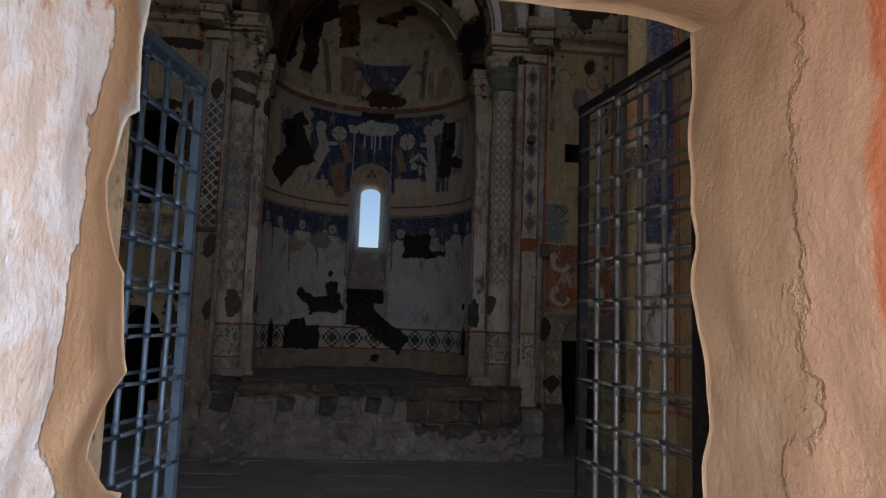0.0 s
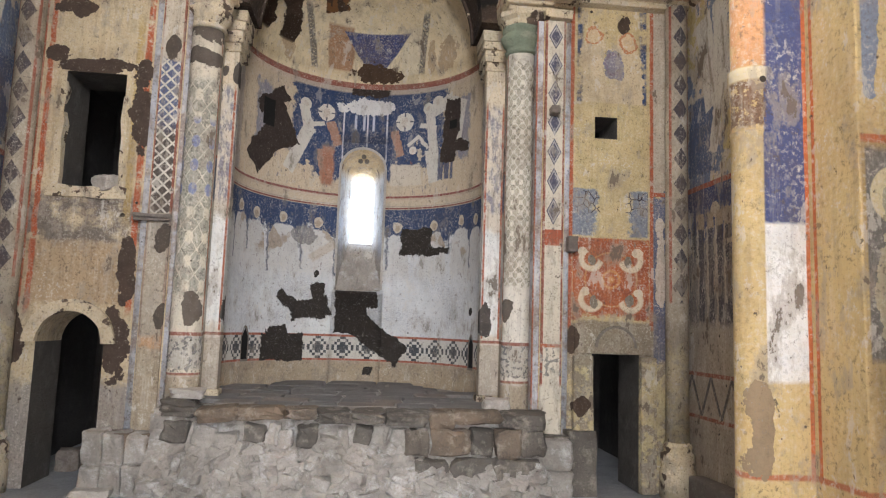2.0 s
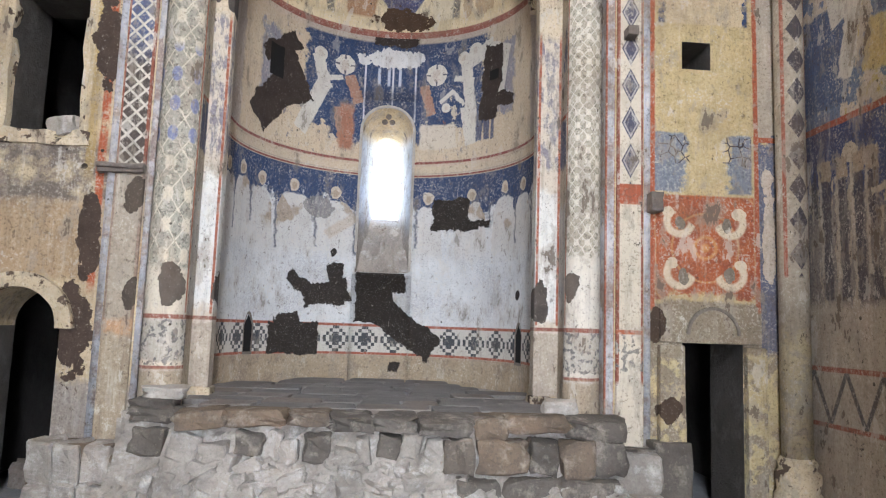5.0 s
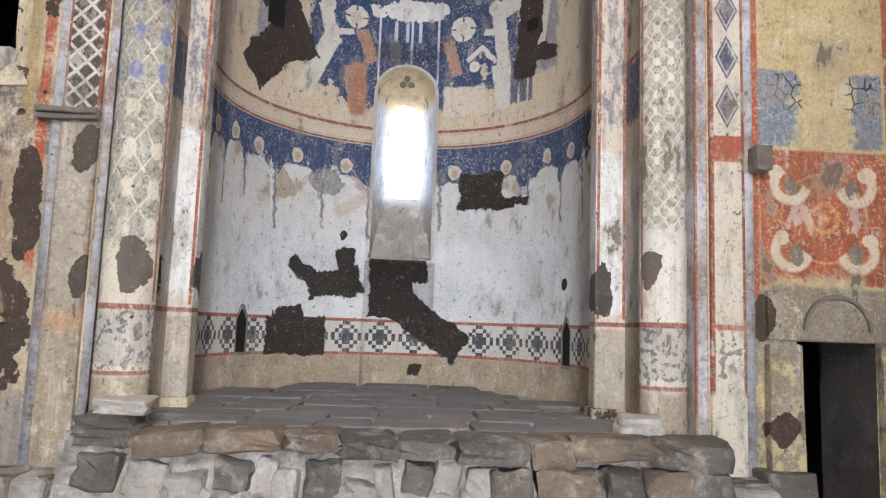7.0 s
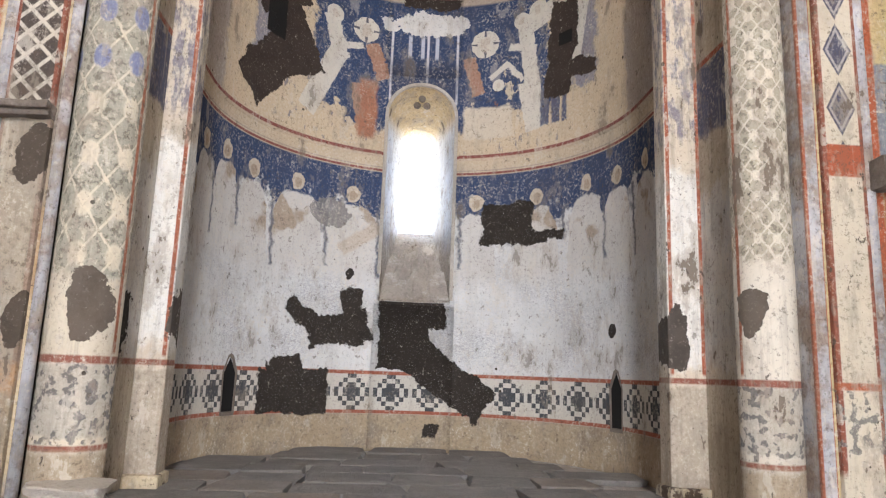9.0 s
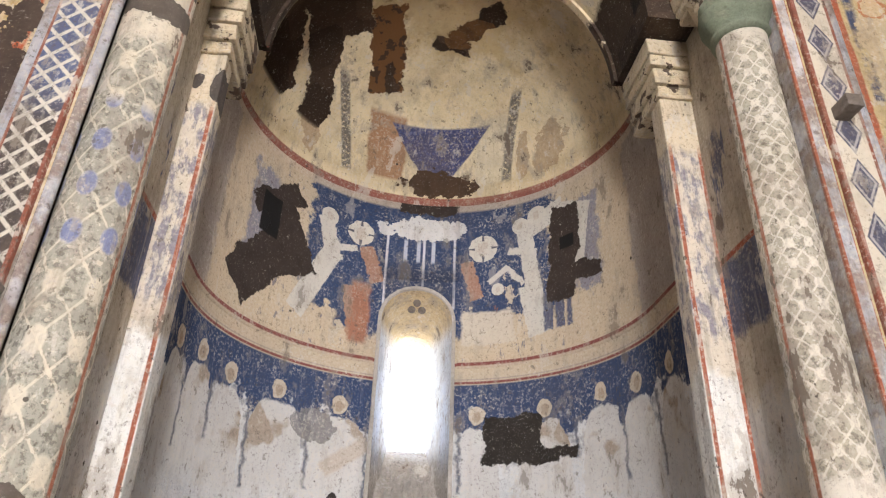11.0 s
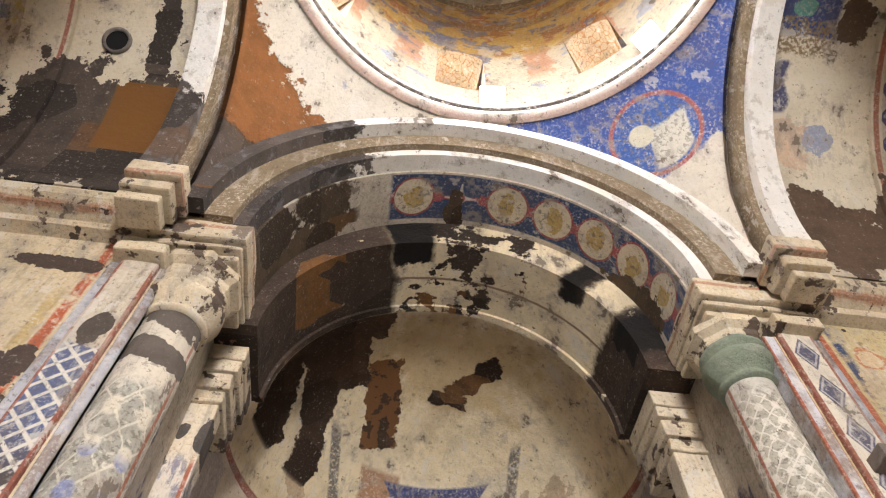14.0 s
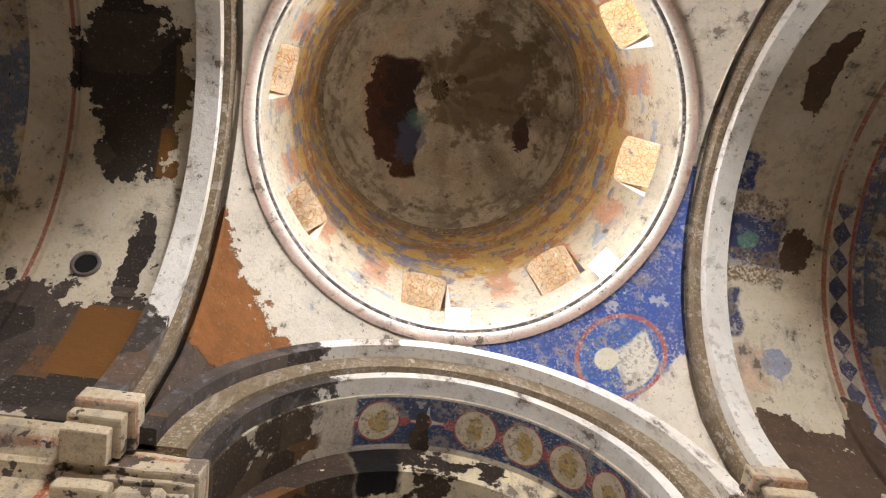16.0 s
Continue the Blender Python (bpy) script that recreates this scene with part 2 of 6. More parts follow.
# door reveals: brown render with broken white plaster coats
p = Paint("render_coat", (0.48, 0.295, 0.165))
n = p.noise(5, 6, 0.62)
p.lay((p.noise(2.5, 5, 0.6, 3) * 3).up(0.1, 0.8) * 0.6, (0.52, 0.37, 0.24))
p.lay((p.noise(6, 5, 0.6, 3, (1, 1, 0.5)) * 3).up(0.3, 0.6) * 0.4, (0.30, 0.19, 0.10))
left = p.x.down(0.0)
coat = left * (p.y + n * 0.35 + p.noise(1.6, 3, 0.5, 7) * 0.5).down(1.19, 0.012)
p.lay(coat, (0.72, 0.60, 0.51))
p.lay(coat * (p.noise(7, 5, 0.7, 5) * 3).up(0.0, 0.3), (0.80, 0.77, 0.75))
p.lay(coat * (p.noise(4, 5, 0.7, 6) * 3).up(0.5, 0.2), (0.48, 0.16, 0.08))
coat2 = (1 - left) * (p.y + n * 0.45).down(1.10, 0.02)
p.lay(coat2, (0.56, 0.33, 0.20))
p.lay((1 - left) * (p.y + n * 0.1).down(0.925, 0.02), (0.52, 0.17, 0.07))
p.lay(coat2 * (p.noise(6, 5, 0.7, 6) * 3 + (1.6 - p.z) * 0.5).up(0.6, 0.1), (0.70, 0.62, 0.55))
grey = left * (p.y + n * 0.3).up(1.36, 0.03) * (p.z + n * 0.5).up(2.05, 0.05)
p.lay(grey, (0.50, 0.46, 0.40))
p.lay((p.noise(50, 5, 0.7) * 3).up(0.5, 0.4) * 0.4, (0.20, 0.12, 0.07))
p.rise(coat * 3.0 + p.noise(20, 3, 0.5, 9) * 0.5 + coat2 * 1.2 + p.noise(6, 3, 0.5, 0, (1, 1, 0.7)) * 0.8 + p.noise(70, 3, 0.6) * 0.35)
JAMB = p.done(0.4, 0.025)

# apse: s along the curve, z up
p = Paint("apse_fresco", WHITE)
AXm, AYm, ARm = -0.06, 11.35, 1.78
s = (p.x - AXm).op("ARCTAN2", p.y - AYm) * ARm
n = p.noise(7, 5, 0.65)
nb = p.noise(2.6, 4, 0.6, 4)
z = p.z
# white plaster, grime and scribbles
p.lay((p.noise(3, 6, 0.65, 2) * 3).up(0.1, 0.9) * 0.4, (0.46, 0.47, 0.49))
scr = (p.noise(22, 4, 0.7, 6, (1, 1, 2.4)) * 6).abs().down(0.22, 0.25)
p.lay(scr * z.between(1.7, 2.7, 0.4) * (p.noise(2, 3, 0.5, 8) * 3).up(0.0, 0.6) * 0.5, (0.25, 0.25, 0.30))
# frieze of apostles: blue ground, pale figures
edge = (z + n * 0.5 + nb * 0.9)
p.lay(z.between(2.9, 3.74, 0.02) * edge.up(2.98, 0.08) * (p.noise(5, 4, 0.6, 65) * 4).up(0.1, 0.3), (0.34, 0.34, 0.36))
p.lay(z.between(3.05, 3.76, 0.02) * edge.up(3.26, 0.05), BLUE)
wob = p.noise(9, 4, 0.6, 67)
for a, tall, wide in ((-2.72, 0.0, 0.17), (-2.30, 0.05, 0.17), (-1.89, 0.0, 0.18), (-1.33, 0.02, 0.24), (-0.70, 0.0, 0.25), (0.62, -0.02, 0.17), (1.30, 0.0, 0.20), (1.91, 0.03, 0.19), (2.35, 0.0, 0.18), (2.88, -0.02, 0.18)):
    hu, hv = s - a + wob * 0.10, z - 3.46 - tall + wob * 0.06
    cu, cv = hu * (1 / (wide * 1.3)), (z - 2.62 - tall + wob * 0.12) * (1 / 0.72)
    coat = (cu * cu * (cu * cu) + cv * cv).down(1.0, 0.06)
    p.lay(coat * z.up(2.6, 0.2), (0.58, 0.56, 0.54))
    p.lay(coat * (p.noise(2.2, 3, 0.5, 66) * 4).up(0.35, 0.2) * z.up(2.9, 0.15) * 0.8, (0.34, 0.25, 0.17))
    p.lay((hu * hu * 1.3 + hv * hv).down(0.0078, 0.0015), (0.52, 0.44, 0.34))
    p.lay((hu * hu * 1.5 + (hv + 0.015) * (hv + 0.015)).down(0.0026, 0.0012) * 0.6, (0.30, 0.20, 0.13))
for a, low in ((-2.51, 2.75), (-2.10, 2.9), (-1.62, 2.62), (-0.99, 2.70), (-0.42, 2.62), (0.44, 2.75), (1.60, 3.0), (2.14, 2.75), (2.62, 2.7)):
    p.lay(stroke(s + wob * 0.12, z, a, 3.3, a + 0.02, low, 0.018, 0.025) * 0.9, (0.11, 0.12, 0.16))
p.lay(blob(p, s, z, -0.92, 3.22, 0.22, 0.14, n, 1.4) * 0.85, (0.20, 0.19, 0.19))
p.lay(stroke(s + wob * 0.2, z + wob * 0.2, -0.75, 2.9, -0.45, 3.1, 0.07, 0.03) * 0.6, (0.46, 0.36, 0.26))
# ring
p.lay(z.between(3.74, 4.0, 0.015), (0.55, 0.45, 0.33))
p.lay(z.between(3.93, 3.965, 0.012).max(z.between(3.75, 3.775, 0.01)), (0.24, 0.07, 0.06))
p.lay(z.between(3.79, 3.80, 0.01), (0.36, 0.30, 0.26))
# communion scene: cream foot, blue ground, pale figures
up = z.up(3.985, 0.01)
p.lay(up, (0.57, 0.46, 0.33))
mid = (s + n * 0.5).between(-1.25, 1.45, 0.05)
p.lay(up * mid * (z + n * 0.55 + nb * 0.6).up(4.42, 0.05), BLUE)
p.lay(up * (s + 0.02 + n * 0.15).between(-1.0, 0.75, 0.05) * (z + n * 0.3).up(4.2, 0.05) * (s.abs() + n * 0.2).down(0.85, 0.05), BLUE)
p.lay(up * (s.abs() + n * 0.3).between(1.7, 2.05, 0.05) * (z + n * 0.5).between(4.5, 5.5, 0.05) * 0.75, (0.16, 0.18, 0.28))
p.lay(up * (s.abs() + n * 0.3).up(2.5, 0.05) * 0.5, (0.22, 0.22, 0.27))
off = up * (s.abs() + n * 0.15).between(0.42, 1.75, 0.04)
shape = p.noise(3.3, 4, 0.6, 61, (1.0, 1.0, 0.55)) * 2.6 + p.noise(11, 4, 0.65, 62) * 0.9
p.lay(off * (shape + (z - 4.7).abs() * -0.25).up(0.30, 0.05) * z.down(5.2, 0.1), (0.54, 0.46, 0.36))
p.lay(off * (shape * -1).up(0.55, 0.08) * (p.noise(2.2, 3, 0.5, 64) * 4).up(0.1, 0.3), (0.26, 0.12, 0.08))
p.lay(off * (p.noise(14, 4, 0.65, 63, (1, 1, 0.4)) * 4).up(0.55, 0.2) * 0.7, (0.10, 0.11, 0.17))
fine = p.noise(15, 4, 0.6, 71)
LIME = (0.60, 0.56, 0.50)
for a, b, c, d, w in ((-1.05, 5.30, -0.95, 5.0, 0.09), (-0.97, 5.06, -0.72, 5.12, 0.035), (-0.98, 4.95, -1.26, 4.35, 0.11), (0.76, 4.84, 0.93, 4.97, 0.03), (0.93, 4.97, 1.10, 4.78, 0.03), (1.0, 5.16, 1.24, 5.10, 0.04),
                      (1.14, 5.36, 1.24, 4.66, 0.085), (1.26, 5.40, 1.52, 5.50, 0.11), (1.52, 5.50, 1.84, 5.36, 0.10), (1.86, 5.30, 1.74, 4.72, 0.07), (1.20, 4.62, 1.26, 4.30, 0.12)):
    p.lay(up * stroke(s + fine * 0.06, z + fine * 0.06, a, b, c, d, w), LIME)
for a, b, c, d, w in ((-0.56, 5.10, -0.46, 4.86, 0.08), (0.52, 5.02, 0.60, 4.72, 0.07), (-0.72, 4.62, -0.66, 4.22, 0.07)):
    p.lay(up * stroke(s + fine * 0.08, z + fine * 0.08, a, b, c, d, w) * 0.8, (0.44, 0.24, 0.15))
p.lay(up * (s - 1.48 + fine * 0.05).abs().down(0.17, 0.02) * (z + fine * 0.1).between(4.20, 4.56, 0.02) * ((s + fine * 0.05).mod(0.13) - 0.03).up(0.0, 0.02), (0.10, 0.11, 0.17))
for a, b, r, cross in ((-1.03, 5.40, 0.10, 0), (-0.66, 5.32, 0.145, 1), (0.68, 5.24, 0.16, 1), (1.10, 5.44, 0.095, 0), (1.29, 5.52, 0.11, 0), (0.84, 4.74, 0.07, 0)):
    hu, hv = s - a, z - b
    disc = ((hu * hu + hv * hv) * (1 / r ** 2) + fine * 0.7).down(1.0, 0.06)
    p.lay(up * disc, (0.62, 0.58, 0.51))
    if cross:
        p.lay(up * disc * ((hu * hv).abs() + fine * 0.003).down(0.0014, 0.0008) * ((hu * hu + hv * hv) * (1 / r ** 2)).up(0.32, 0.06), (0.10, 0.10, 0.13))
    p.lay(up * disc * ((hu * hu * 2 + hv * hv) * (1 / r ** 2) + fine * 1.2).down(0.26, 0.1) * 0.35, (0.40, 0.28, 0.20))
p.lay(off * rect(s + n * 0.1, z + n * 0.1, 0.45, 1.0, 4.15, 4.5, 0.03), (0.60, 0.52, 0.42))
p.lay(off * (s + n * 0.12).between(-0.70, -0.50, 0.04) * z.between(4.1, 4.75, 0.05), (0.36, 0.16, 0.10))
# canopy over the window
for a in (-0.36, 0.04, 0.37):
    p.lay(up * (s - a + n * 0.01).abs().down(0.013, 0.01) * z.between(4.55, 5.45, 0.02), (0.62, 0.62, 0.66))
p.lay((s + n * 0.1).between(-0.36, 0.38, 0.02) * z.between(4.6, 5.0, 0.1) * 0.6, (0.04, 0.05, 0.09))
for a in (-0.16, -0.02, 0.14):
    p.lay(up * (s - a).abs().down(0.02, 0.012) * z.between(5.08, 5.34, 0.03), (0.50, 0.52, 0.60))
p.lay(blob(p, s, z, 0.0, 5.5, 0.42, 0.16, n, 2.4), (0.66, 0.64, 0.62))
p.lay(z.up(5.72, 0.03) * 0.8, (0.58, 0.47, 0.36))
# painted dado
band = z.between(1.235, 1.655, 0.01)
p.lay(band, (0.55, 0.52, 0.47))
um = s.mod(0.40) - 0.20
vm = z - 1.445
step = 0.045
qu = (um.abs() / step).op("FLOOR") * step
qv = (vm.abs() / step).op("FLOOR") * step
dia = qu + qv
p.lay(band * dia.between(0.10, 0.17, 0.012).max(dia.down(0.05, 0.01)), (0.06, 0.065, 0.075))
p.lay(band * vm.abs().up(0.175, 0.008), (0.33, 0.10, 0.06))
p.lay(z.down(1.235, 0.01), (0.37, 0.29, 0.20))
p.lay(z.down(1.235, 0.01) * (p.noise(4, 5, 0.7, 12) * 3).up(0.2, 0.5) * 0.6, (0.20, 0.17, 0.14))
weather(p, 0.15, 0.14, 0.2, 1.0, 0.45, 0.5)
# losses
us = s + p.noise(4.5, 4, 0.6, 33) * 0.22 + p.noise(26, 4, 0.65, 34) * 0.05
uz = z + p.noise(4.5, 4, 0.6, 35) * 0.22 + p.noise(26, 4, 0.65, 36) * 0.05
m = stroke(us, uz, -1.26, 2.24, -0.96, 2.02, 0.09).max(stroke(us, uz, -0.96, 2.02, -0.60, 2.10, 0.15)).max(stroke(us, uz, -0.66, 2.36, -0.64, 2.0, 0.11))
m = m.max(rect(us, uz, -1.63, -0.86, 1.24, 1.66)).max(stroke(us, uz, -1.46, 1.66, -1.20, 1.70, 0.07))
m = m.max(rect(us, uz, -0.36, 0.33, 2.10, 2.40)).max(rect(us, uz, -0.37, 0.16, 1.68, 2.12)).max(stroke(us, uz, -0.05, 1.86, 0.60, 1.44, 0.20))
m = m.max(rect(us, uz, 0.70, 1.26, 2.98, 3.42)).max(rect(us, uz, 1.2, 1.62, 2.97, 3.10))
m = m.max(blob(p, s, z, -0.70, 2.62, 0.05, 0.07, n, 0.6)).max(blob(p, s, z, 2.25, 2.06, 0.05, 0.06, n, 0.6)).max(rect(us, uz, 0.14, 0.30, 1.02, 1.14))
loss(p, m, DARK)
p.lay(m * (p.noise(70, 3, 0.7, 47) * 4).up(0.60, 0.15) * (p.noise(5, 3, 0.6, 48) * 4).up(-0.1, 0.5) * 0.7, (0.34, 0.33, 0.32))
m = stroke(us, uz, -1.88, 5.15, -1.50, 5.40, 0.13).max(stroke(us, uz, -1.62, 5.2, -1.40, 4.8, 0.20)).max(stroke(us, uz, -1.50, 4.85, -1.95, 4.36, 0.23))
m = m.max(stroke(us, uz, 1.62, 5.34, 1.55, 4.66, 0.18)).max(stroke(us, uz, 1.70, 4.75, 1.98, 4.68, 0.08)).max(stroke(us, uz, -0.18, 5.76, 0.30, 5.74, 0.07))
loss(p, m, (0.05, 0.036, 0.03))
p.lay(rect(s + n * 0.03, z + n * 0.03, -1.88, -1.62, 4.85, 5.28, 0.015), (0.012, 0.011, 0.011))
p.lay(rect(s + n * 0.03, z + n * 0.03, 1.55, 1.72, 5.02, 5.16, 0.015), (0.012, 0.011, 0.011))
APSE = p.done(0.55, 0.02)

# conch and inner arch
p = Paint("conch_fresco", (0.72, 0.61, 0.41))
n = p.noise(5, 5, 0.65)
nb = p.noise(1.8, 4, 0.55, 3)
x, y, z = p.x, p.y, p.z
p.lay((p.noise(1.4, 4, 0.6, 4) * 3).up(0.1, 0.9) * 0.4, (0.46, 0.33, 0.16))
p.lay(z.down(5.90, 0.015), (0.30, 0.11, 0.08))
p.lay((z + n * 0.05).between(5.98, 6.1, 0.1) * 0.4, (0.40, 0.30, 0.16))
back = y.up(11.9, 0.05)
for c in (-0.95, 0.84):
    p.lay(back * (x + (z - 6.2) * (0.10 if c < 0 else -0.03) - c + n * 0.03).abs().down(0.05, 0.02) * z.between(6.05, 6.85, 0.05) * (p.noise(30, 3, 0.6, 5) * 4).up(-0.4, 0.6), (0.16, 0.14, 0.12))
tri = (x.abs() * 0.0 + (x - 0.08).abs() + (6.66 - z) * 0.78 + n * 0.06).down(0.55, 0.02) * z.between(6.12, 6.66 , 0.02) * back
p.lay(back * (x + n * 0.12).between(-0.72, -0.30, 0.03) * z.between(6.08, 6.72, 0.04) * 0.85, (0.30, 0.14, 0.07))
p.lay(back * (x + n * 0.06).between(0.50, 0.80, 0.03) * z.between(6.05, 6.72, 0.04) * 0.5, (0.62, 0.55, 0.42))
p.lay(tri, (0.05, 0.06, 0.15))
p.lay(tri * (p.noise(20, 4, 0.7, 5) * 4).up(0.3, 0.5) * 0.5, (0.12, 0.15, 0.32))
for c, w in ((-1.32, 0.10), (1.22, 0.14), (0.98, 0.06)):
    p.lay(back * blob(p, x, z, c, 6.25, w, 0.22, p.noise(11, 3, 0.6, 7), 3.0) * 0.6, (0.30, 0.18, 0.10))
weather(p, 0.35, 0.35, 0.5, 1.0, 0.2)
m = blob(p, x, z, 0.10, 6.05, 0.34, 0.17, n, 1.5)
loss(p, m * back, BROWN)
wx = x + p.noise(4.5, 4, 0.6, 33) * 0.26 + p.noise(26, 4, 0.65, 34) * 0.05
wy = y + p.noise(4.5, 4, 0.6, 35) * 0.26 + p.noise(26, 4, 0.65, 36) * 0.05
high = z.up(6.3, 0.05) * y.up(10.93, 0.02)
p.lay(high * blob(p, x, y, 0.05, 11.6, 0.95, 0.55, n, 2.0, 0.9) * 0.55, (0.40, 0.27, 0.11))
p.lay(high * stroke(wx, wy, -0.58, 11.80, -0.58, 12.36, 0.17), (0.15, 0.068, 0.026))
p.lay(high * stroke(wx, wy, -0.58, 11.80, -0.58, 12.36, 0.17) * (p.noise(9, 4, 0.6, 37) * 4).up(0.3, 0.1), (0.055, 0.032, 0.02))
m = stroke(wx, wy, -1.10, 10.80, -1.06, 11.62, 0.30).max(stroke(wx, wy, -1.12, 11.6, -1.27, 12.36, 0.15)).max(stroke(wx, wy, -1.46, 11.1, -1.60, 11.90, 0.15)).max(stroke(wx, wy, -1.5, 11.05, -0.75, 11.15, 0.20))
m = m.max(stroke(wx, wy, 0.0, 12.06, 0.24, 12.08, 0.07)).max(stroke(wx, wy, 0.20, 11.95, 0.53, 11.60, 0.10)).max(stroke(wx, wy, -0.55, 12.36, -0.50, 12.5, 0.06))
loss(p, m * high, (0.05, 0.03, 0.019), 1.6, 2.2)
# arch before the half dome: bare at both feet and broken at the crown
front = y.down(10.93, 0.02)
ang = (z - 5.78 + n * 0.25 + p.noise(14, 4, 0.65, 38) * 0.12).op("ARCTAN2", x + 0.06 + nb * 0.3) * (180 / math.pi)
p.lay(front * (y - 10.55 + n * 0.02).abs().down(0.012, 0.01), (0.22, 0.15, 0.10))
m = ang.up(112, 3) * (n * 2 + nb * 2).up(-0.55, 0.05)
m = m.max(ang.between(62, 112, 3) * (p.noise(3.2, 5, 0.62, 39) * 3 + n).up(0.08, 0.05)).max(ang.down(27, 3) * (n * 2 + nb * 2).up(-0.45, 0.05))
m = m.max(ang.between(40, 50, 2) * (y + n * 0.3).down(10.32, 0.02))
loss(p, m * front, (0.05, 0.033, 0.023), 1.6, 2.2)
black = ang.between(97, 112, 2).max(ang.between(42, 49, 2)).max(ang.between(8, 24, 2)) * (y + n * 0.35).down(10.36, 0.02) * front
p.lay(black, (0.010, 0.008, 0.007))
CONCH = p.done(0.6, 0.025)

# east wall, north side
p = Paint("east_fresco_north", (0.57, 0.46, 0.30))
n = p.noise(6, 5, 0.65)
nb = p.noise(2.0, 4, 0.6, 4)
x, z = p.x, p.z
p.lay((nb * 3).up(0.2, 0.9) * 0.5, (0.42, 0.30, 0.17))
p.lay((z + n * 0.3).between(2.62, 3.18, 0.12) * (n * 4 + nb * 3).up(-0.3, 0.8) * 0.85, (0.12, 0.10, 0.10))
p.lay((z + nb * 0.1).between(1.95, 2.62, 0.08) * 0.7, (0.36, 0.24, 0.14))
for c, w in ((-2.50, 0.035), (-3.55, 0.03)):
    p.lay((x - c + n * 0.05).abs().down(w, 0.015) * (n * 3 + nb * 2).up(-0.35, 0.3) * (z + n * 0.3).up(1.9, 0.1), (0.42, 0.10, 0.04))
p.lay((x + 2.60).abs().down(0.04, 0.02) * z.between(2.9, 5.2, 0.2) * 0.7, (0.44, 0.30, 0.10))
band = x.between(-3.90, -3.64, 0.01)
p.lay(band * z.up(2.0, 0.02), (0.48, 0.40, 0.30))
um, vm = (x + 3.77).abs(), z.pingpong(0.16)
p.lay(band * (um * 1.7 + vm - 0.0).down(0.17, 0.015) * z.up(2.1, 0.02) * z.down(5.2, 0.1), (0.07, 0.06, 0.09))
p.lay((x + 3.64).abs().down(0.02, 0.01) * z.up(1.9, 0.05), (0.36, 0.10, 0.05))
p.lay((z + n * 0.4).down(1.1, 0.1), (0.30, 0.26, 0.23))
weather(p, 0.55, 0.5, 0.5)
m = blob(p, x, z, -2.55, 2.35, 0.10, 0.42, n, 1.8).max(blob(p, x, z, -2.60, 1.50, 0.15, 0.42, n + nb, 2.0)).max(blob(p, x, z, -3.75, 1.6, 0.20, 0.45, n, 1.8)).max(blob(p, x, z, -3.50, 4.75, 0.12, 0.10, n)).max(blob(p, x, z, -2.55, 4.05, 0.14, 0.4, n, 2.2))
m = m.max(blob(p, x, z, -3.06, 4.62, 0.46, 0.10, n, 1.2)).max(blob(p, x, z, -3.30, 5.3, 0.22, 0.10, n, 2.0)).max(blob(p, x, z, -2.75, 5.55, 0.30, 0.08, n, 2.0)).max(blob(p, x, z, -2.52, 4.6, 0.09, 0.14, n))
loss(p, m, (0.075, 0.052, 0.04))
EAST_L = p.done(0.6, 0.025)

# east wall, south side
p = Paint("east_fresco_south", (0.55, 0.43, 0.23))
n = p.noise(6, 5, 0.65)
nb = p.noise(2.0, 4, 0.6, 4)
x, z = p.x, p.z
p.lay((nb * 3).up(0.2, 0.9) * 0.5, (0.40, 0.29, 0.14))
# standing group under the cornice
up = z.up(4.62, 0.02) * x.between(2.52, 3.40, 0.02)
p.lay(up * (n * 2 + nb).up(-0.1, 0.3) * (x - 2.95).abs().up(0.36, 0.04), BLUE)
for c, zt in ((2.72, 5.45), (2.98, 5.12), (3.18, 5.42)):
    p.lay(up * blob(p, x, z, c, zt - 0.42, 0.16, 0.50, n, 1.0), (0.56, 0.44, 0.28))
    p.lay(up * blob(p, x, z, c, zt, 0.115, 0.125, n, 0.4), (0.46, 0.20, 0.09))
    p.lay(up * blob(p, x, z, c, zt, 0.085, 0.095, n, 0.4), (0.58, 0.43, 0.26))
p.lay(up * blob(p, x, z, 2.98, 5.10, 0.13, 0.16, n, 0.5) * 0.8, (0.14, 0.15, 0.25))
p.lay(z.between(3.55, 4.62, 0.03) * (n * 3).up(0.2, 0.5) * 0.4, (0.34, 0.27, 0.12))
# scroll band
p.lay(rect(x + n * 0.04, z + n * 0.08, 2.48, 3.42, 2.98, 3.54, 0.02) * (x - 2.99 + n * 0.4).abs().up(0.22, 0.05), (0.20, 0.22, 0.26))
sc = ((p.cells(9, "DISTANCE_TO_EDGE")) + n * 0.05).down(0.045, 0.02)
p.lay(rect(x, z, 2.52, 2.82, 3.25, 3.52).max(rect(x, z, 3.14, 3.42, 3.25, 3.52)) * sc, (0.05, 0.04, 0.05))
# red panel with pale curved shapes
panel_m = rect(x + n * 0.03, z + n * 0.05, 2.49, 3.44, 1.98, 2.95, 0.02) * (z + n * 0.4).up(2.02, 0.05)
p.lay(panel_m, (0.40, 0.115, 0.045))
p.lay(panel_m * (n * 4).up(0.2, 0.5) * 0.6, (0.24, 0.06, 0.035))
dx, dz = x - 2.965, z - 2.46
rr = (dx * dx + dz * dz).op("SQRT") + n * 0.02
p.lay(panel_m * rr.between(0.085, 0.115, 0.02).max(rr.down(0.04, 0.02)), (0.52, 0.24, 0.09))
p.lay(panel_m * (rr.pingpong(0.16)).down(0.010, 0.012) * 0.6, (0.56, 0.30, 0.12))
ax = dx.abs() - 0.245
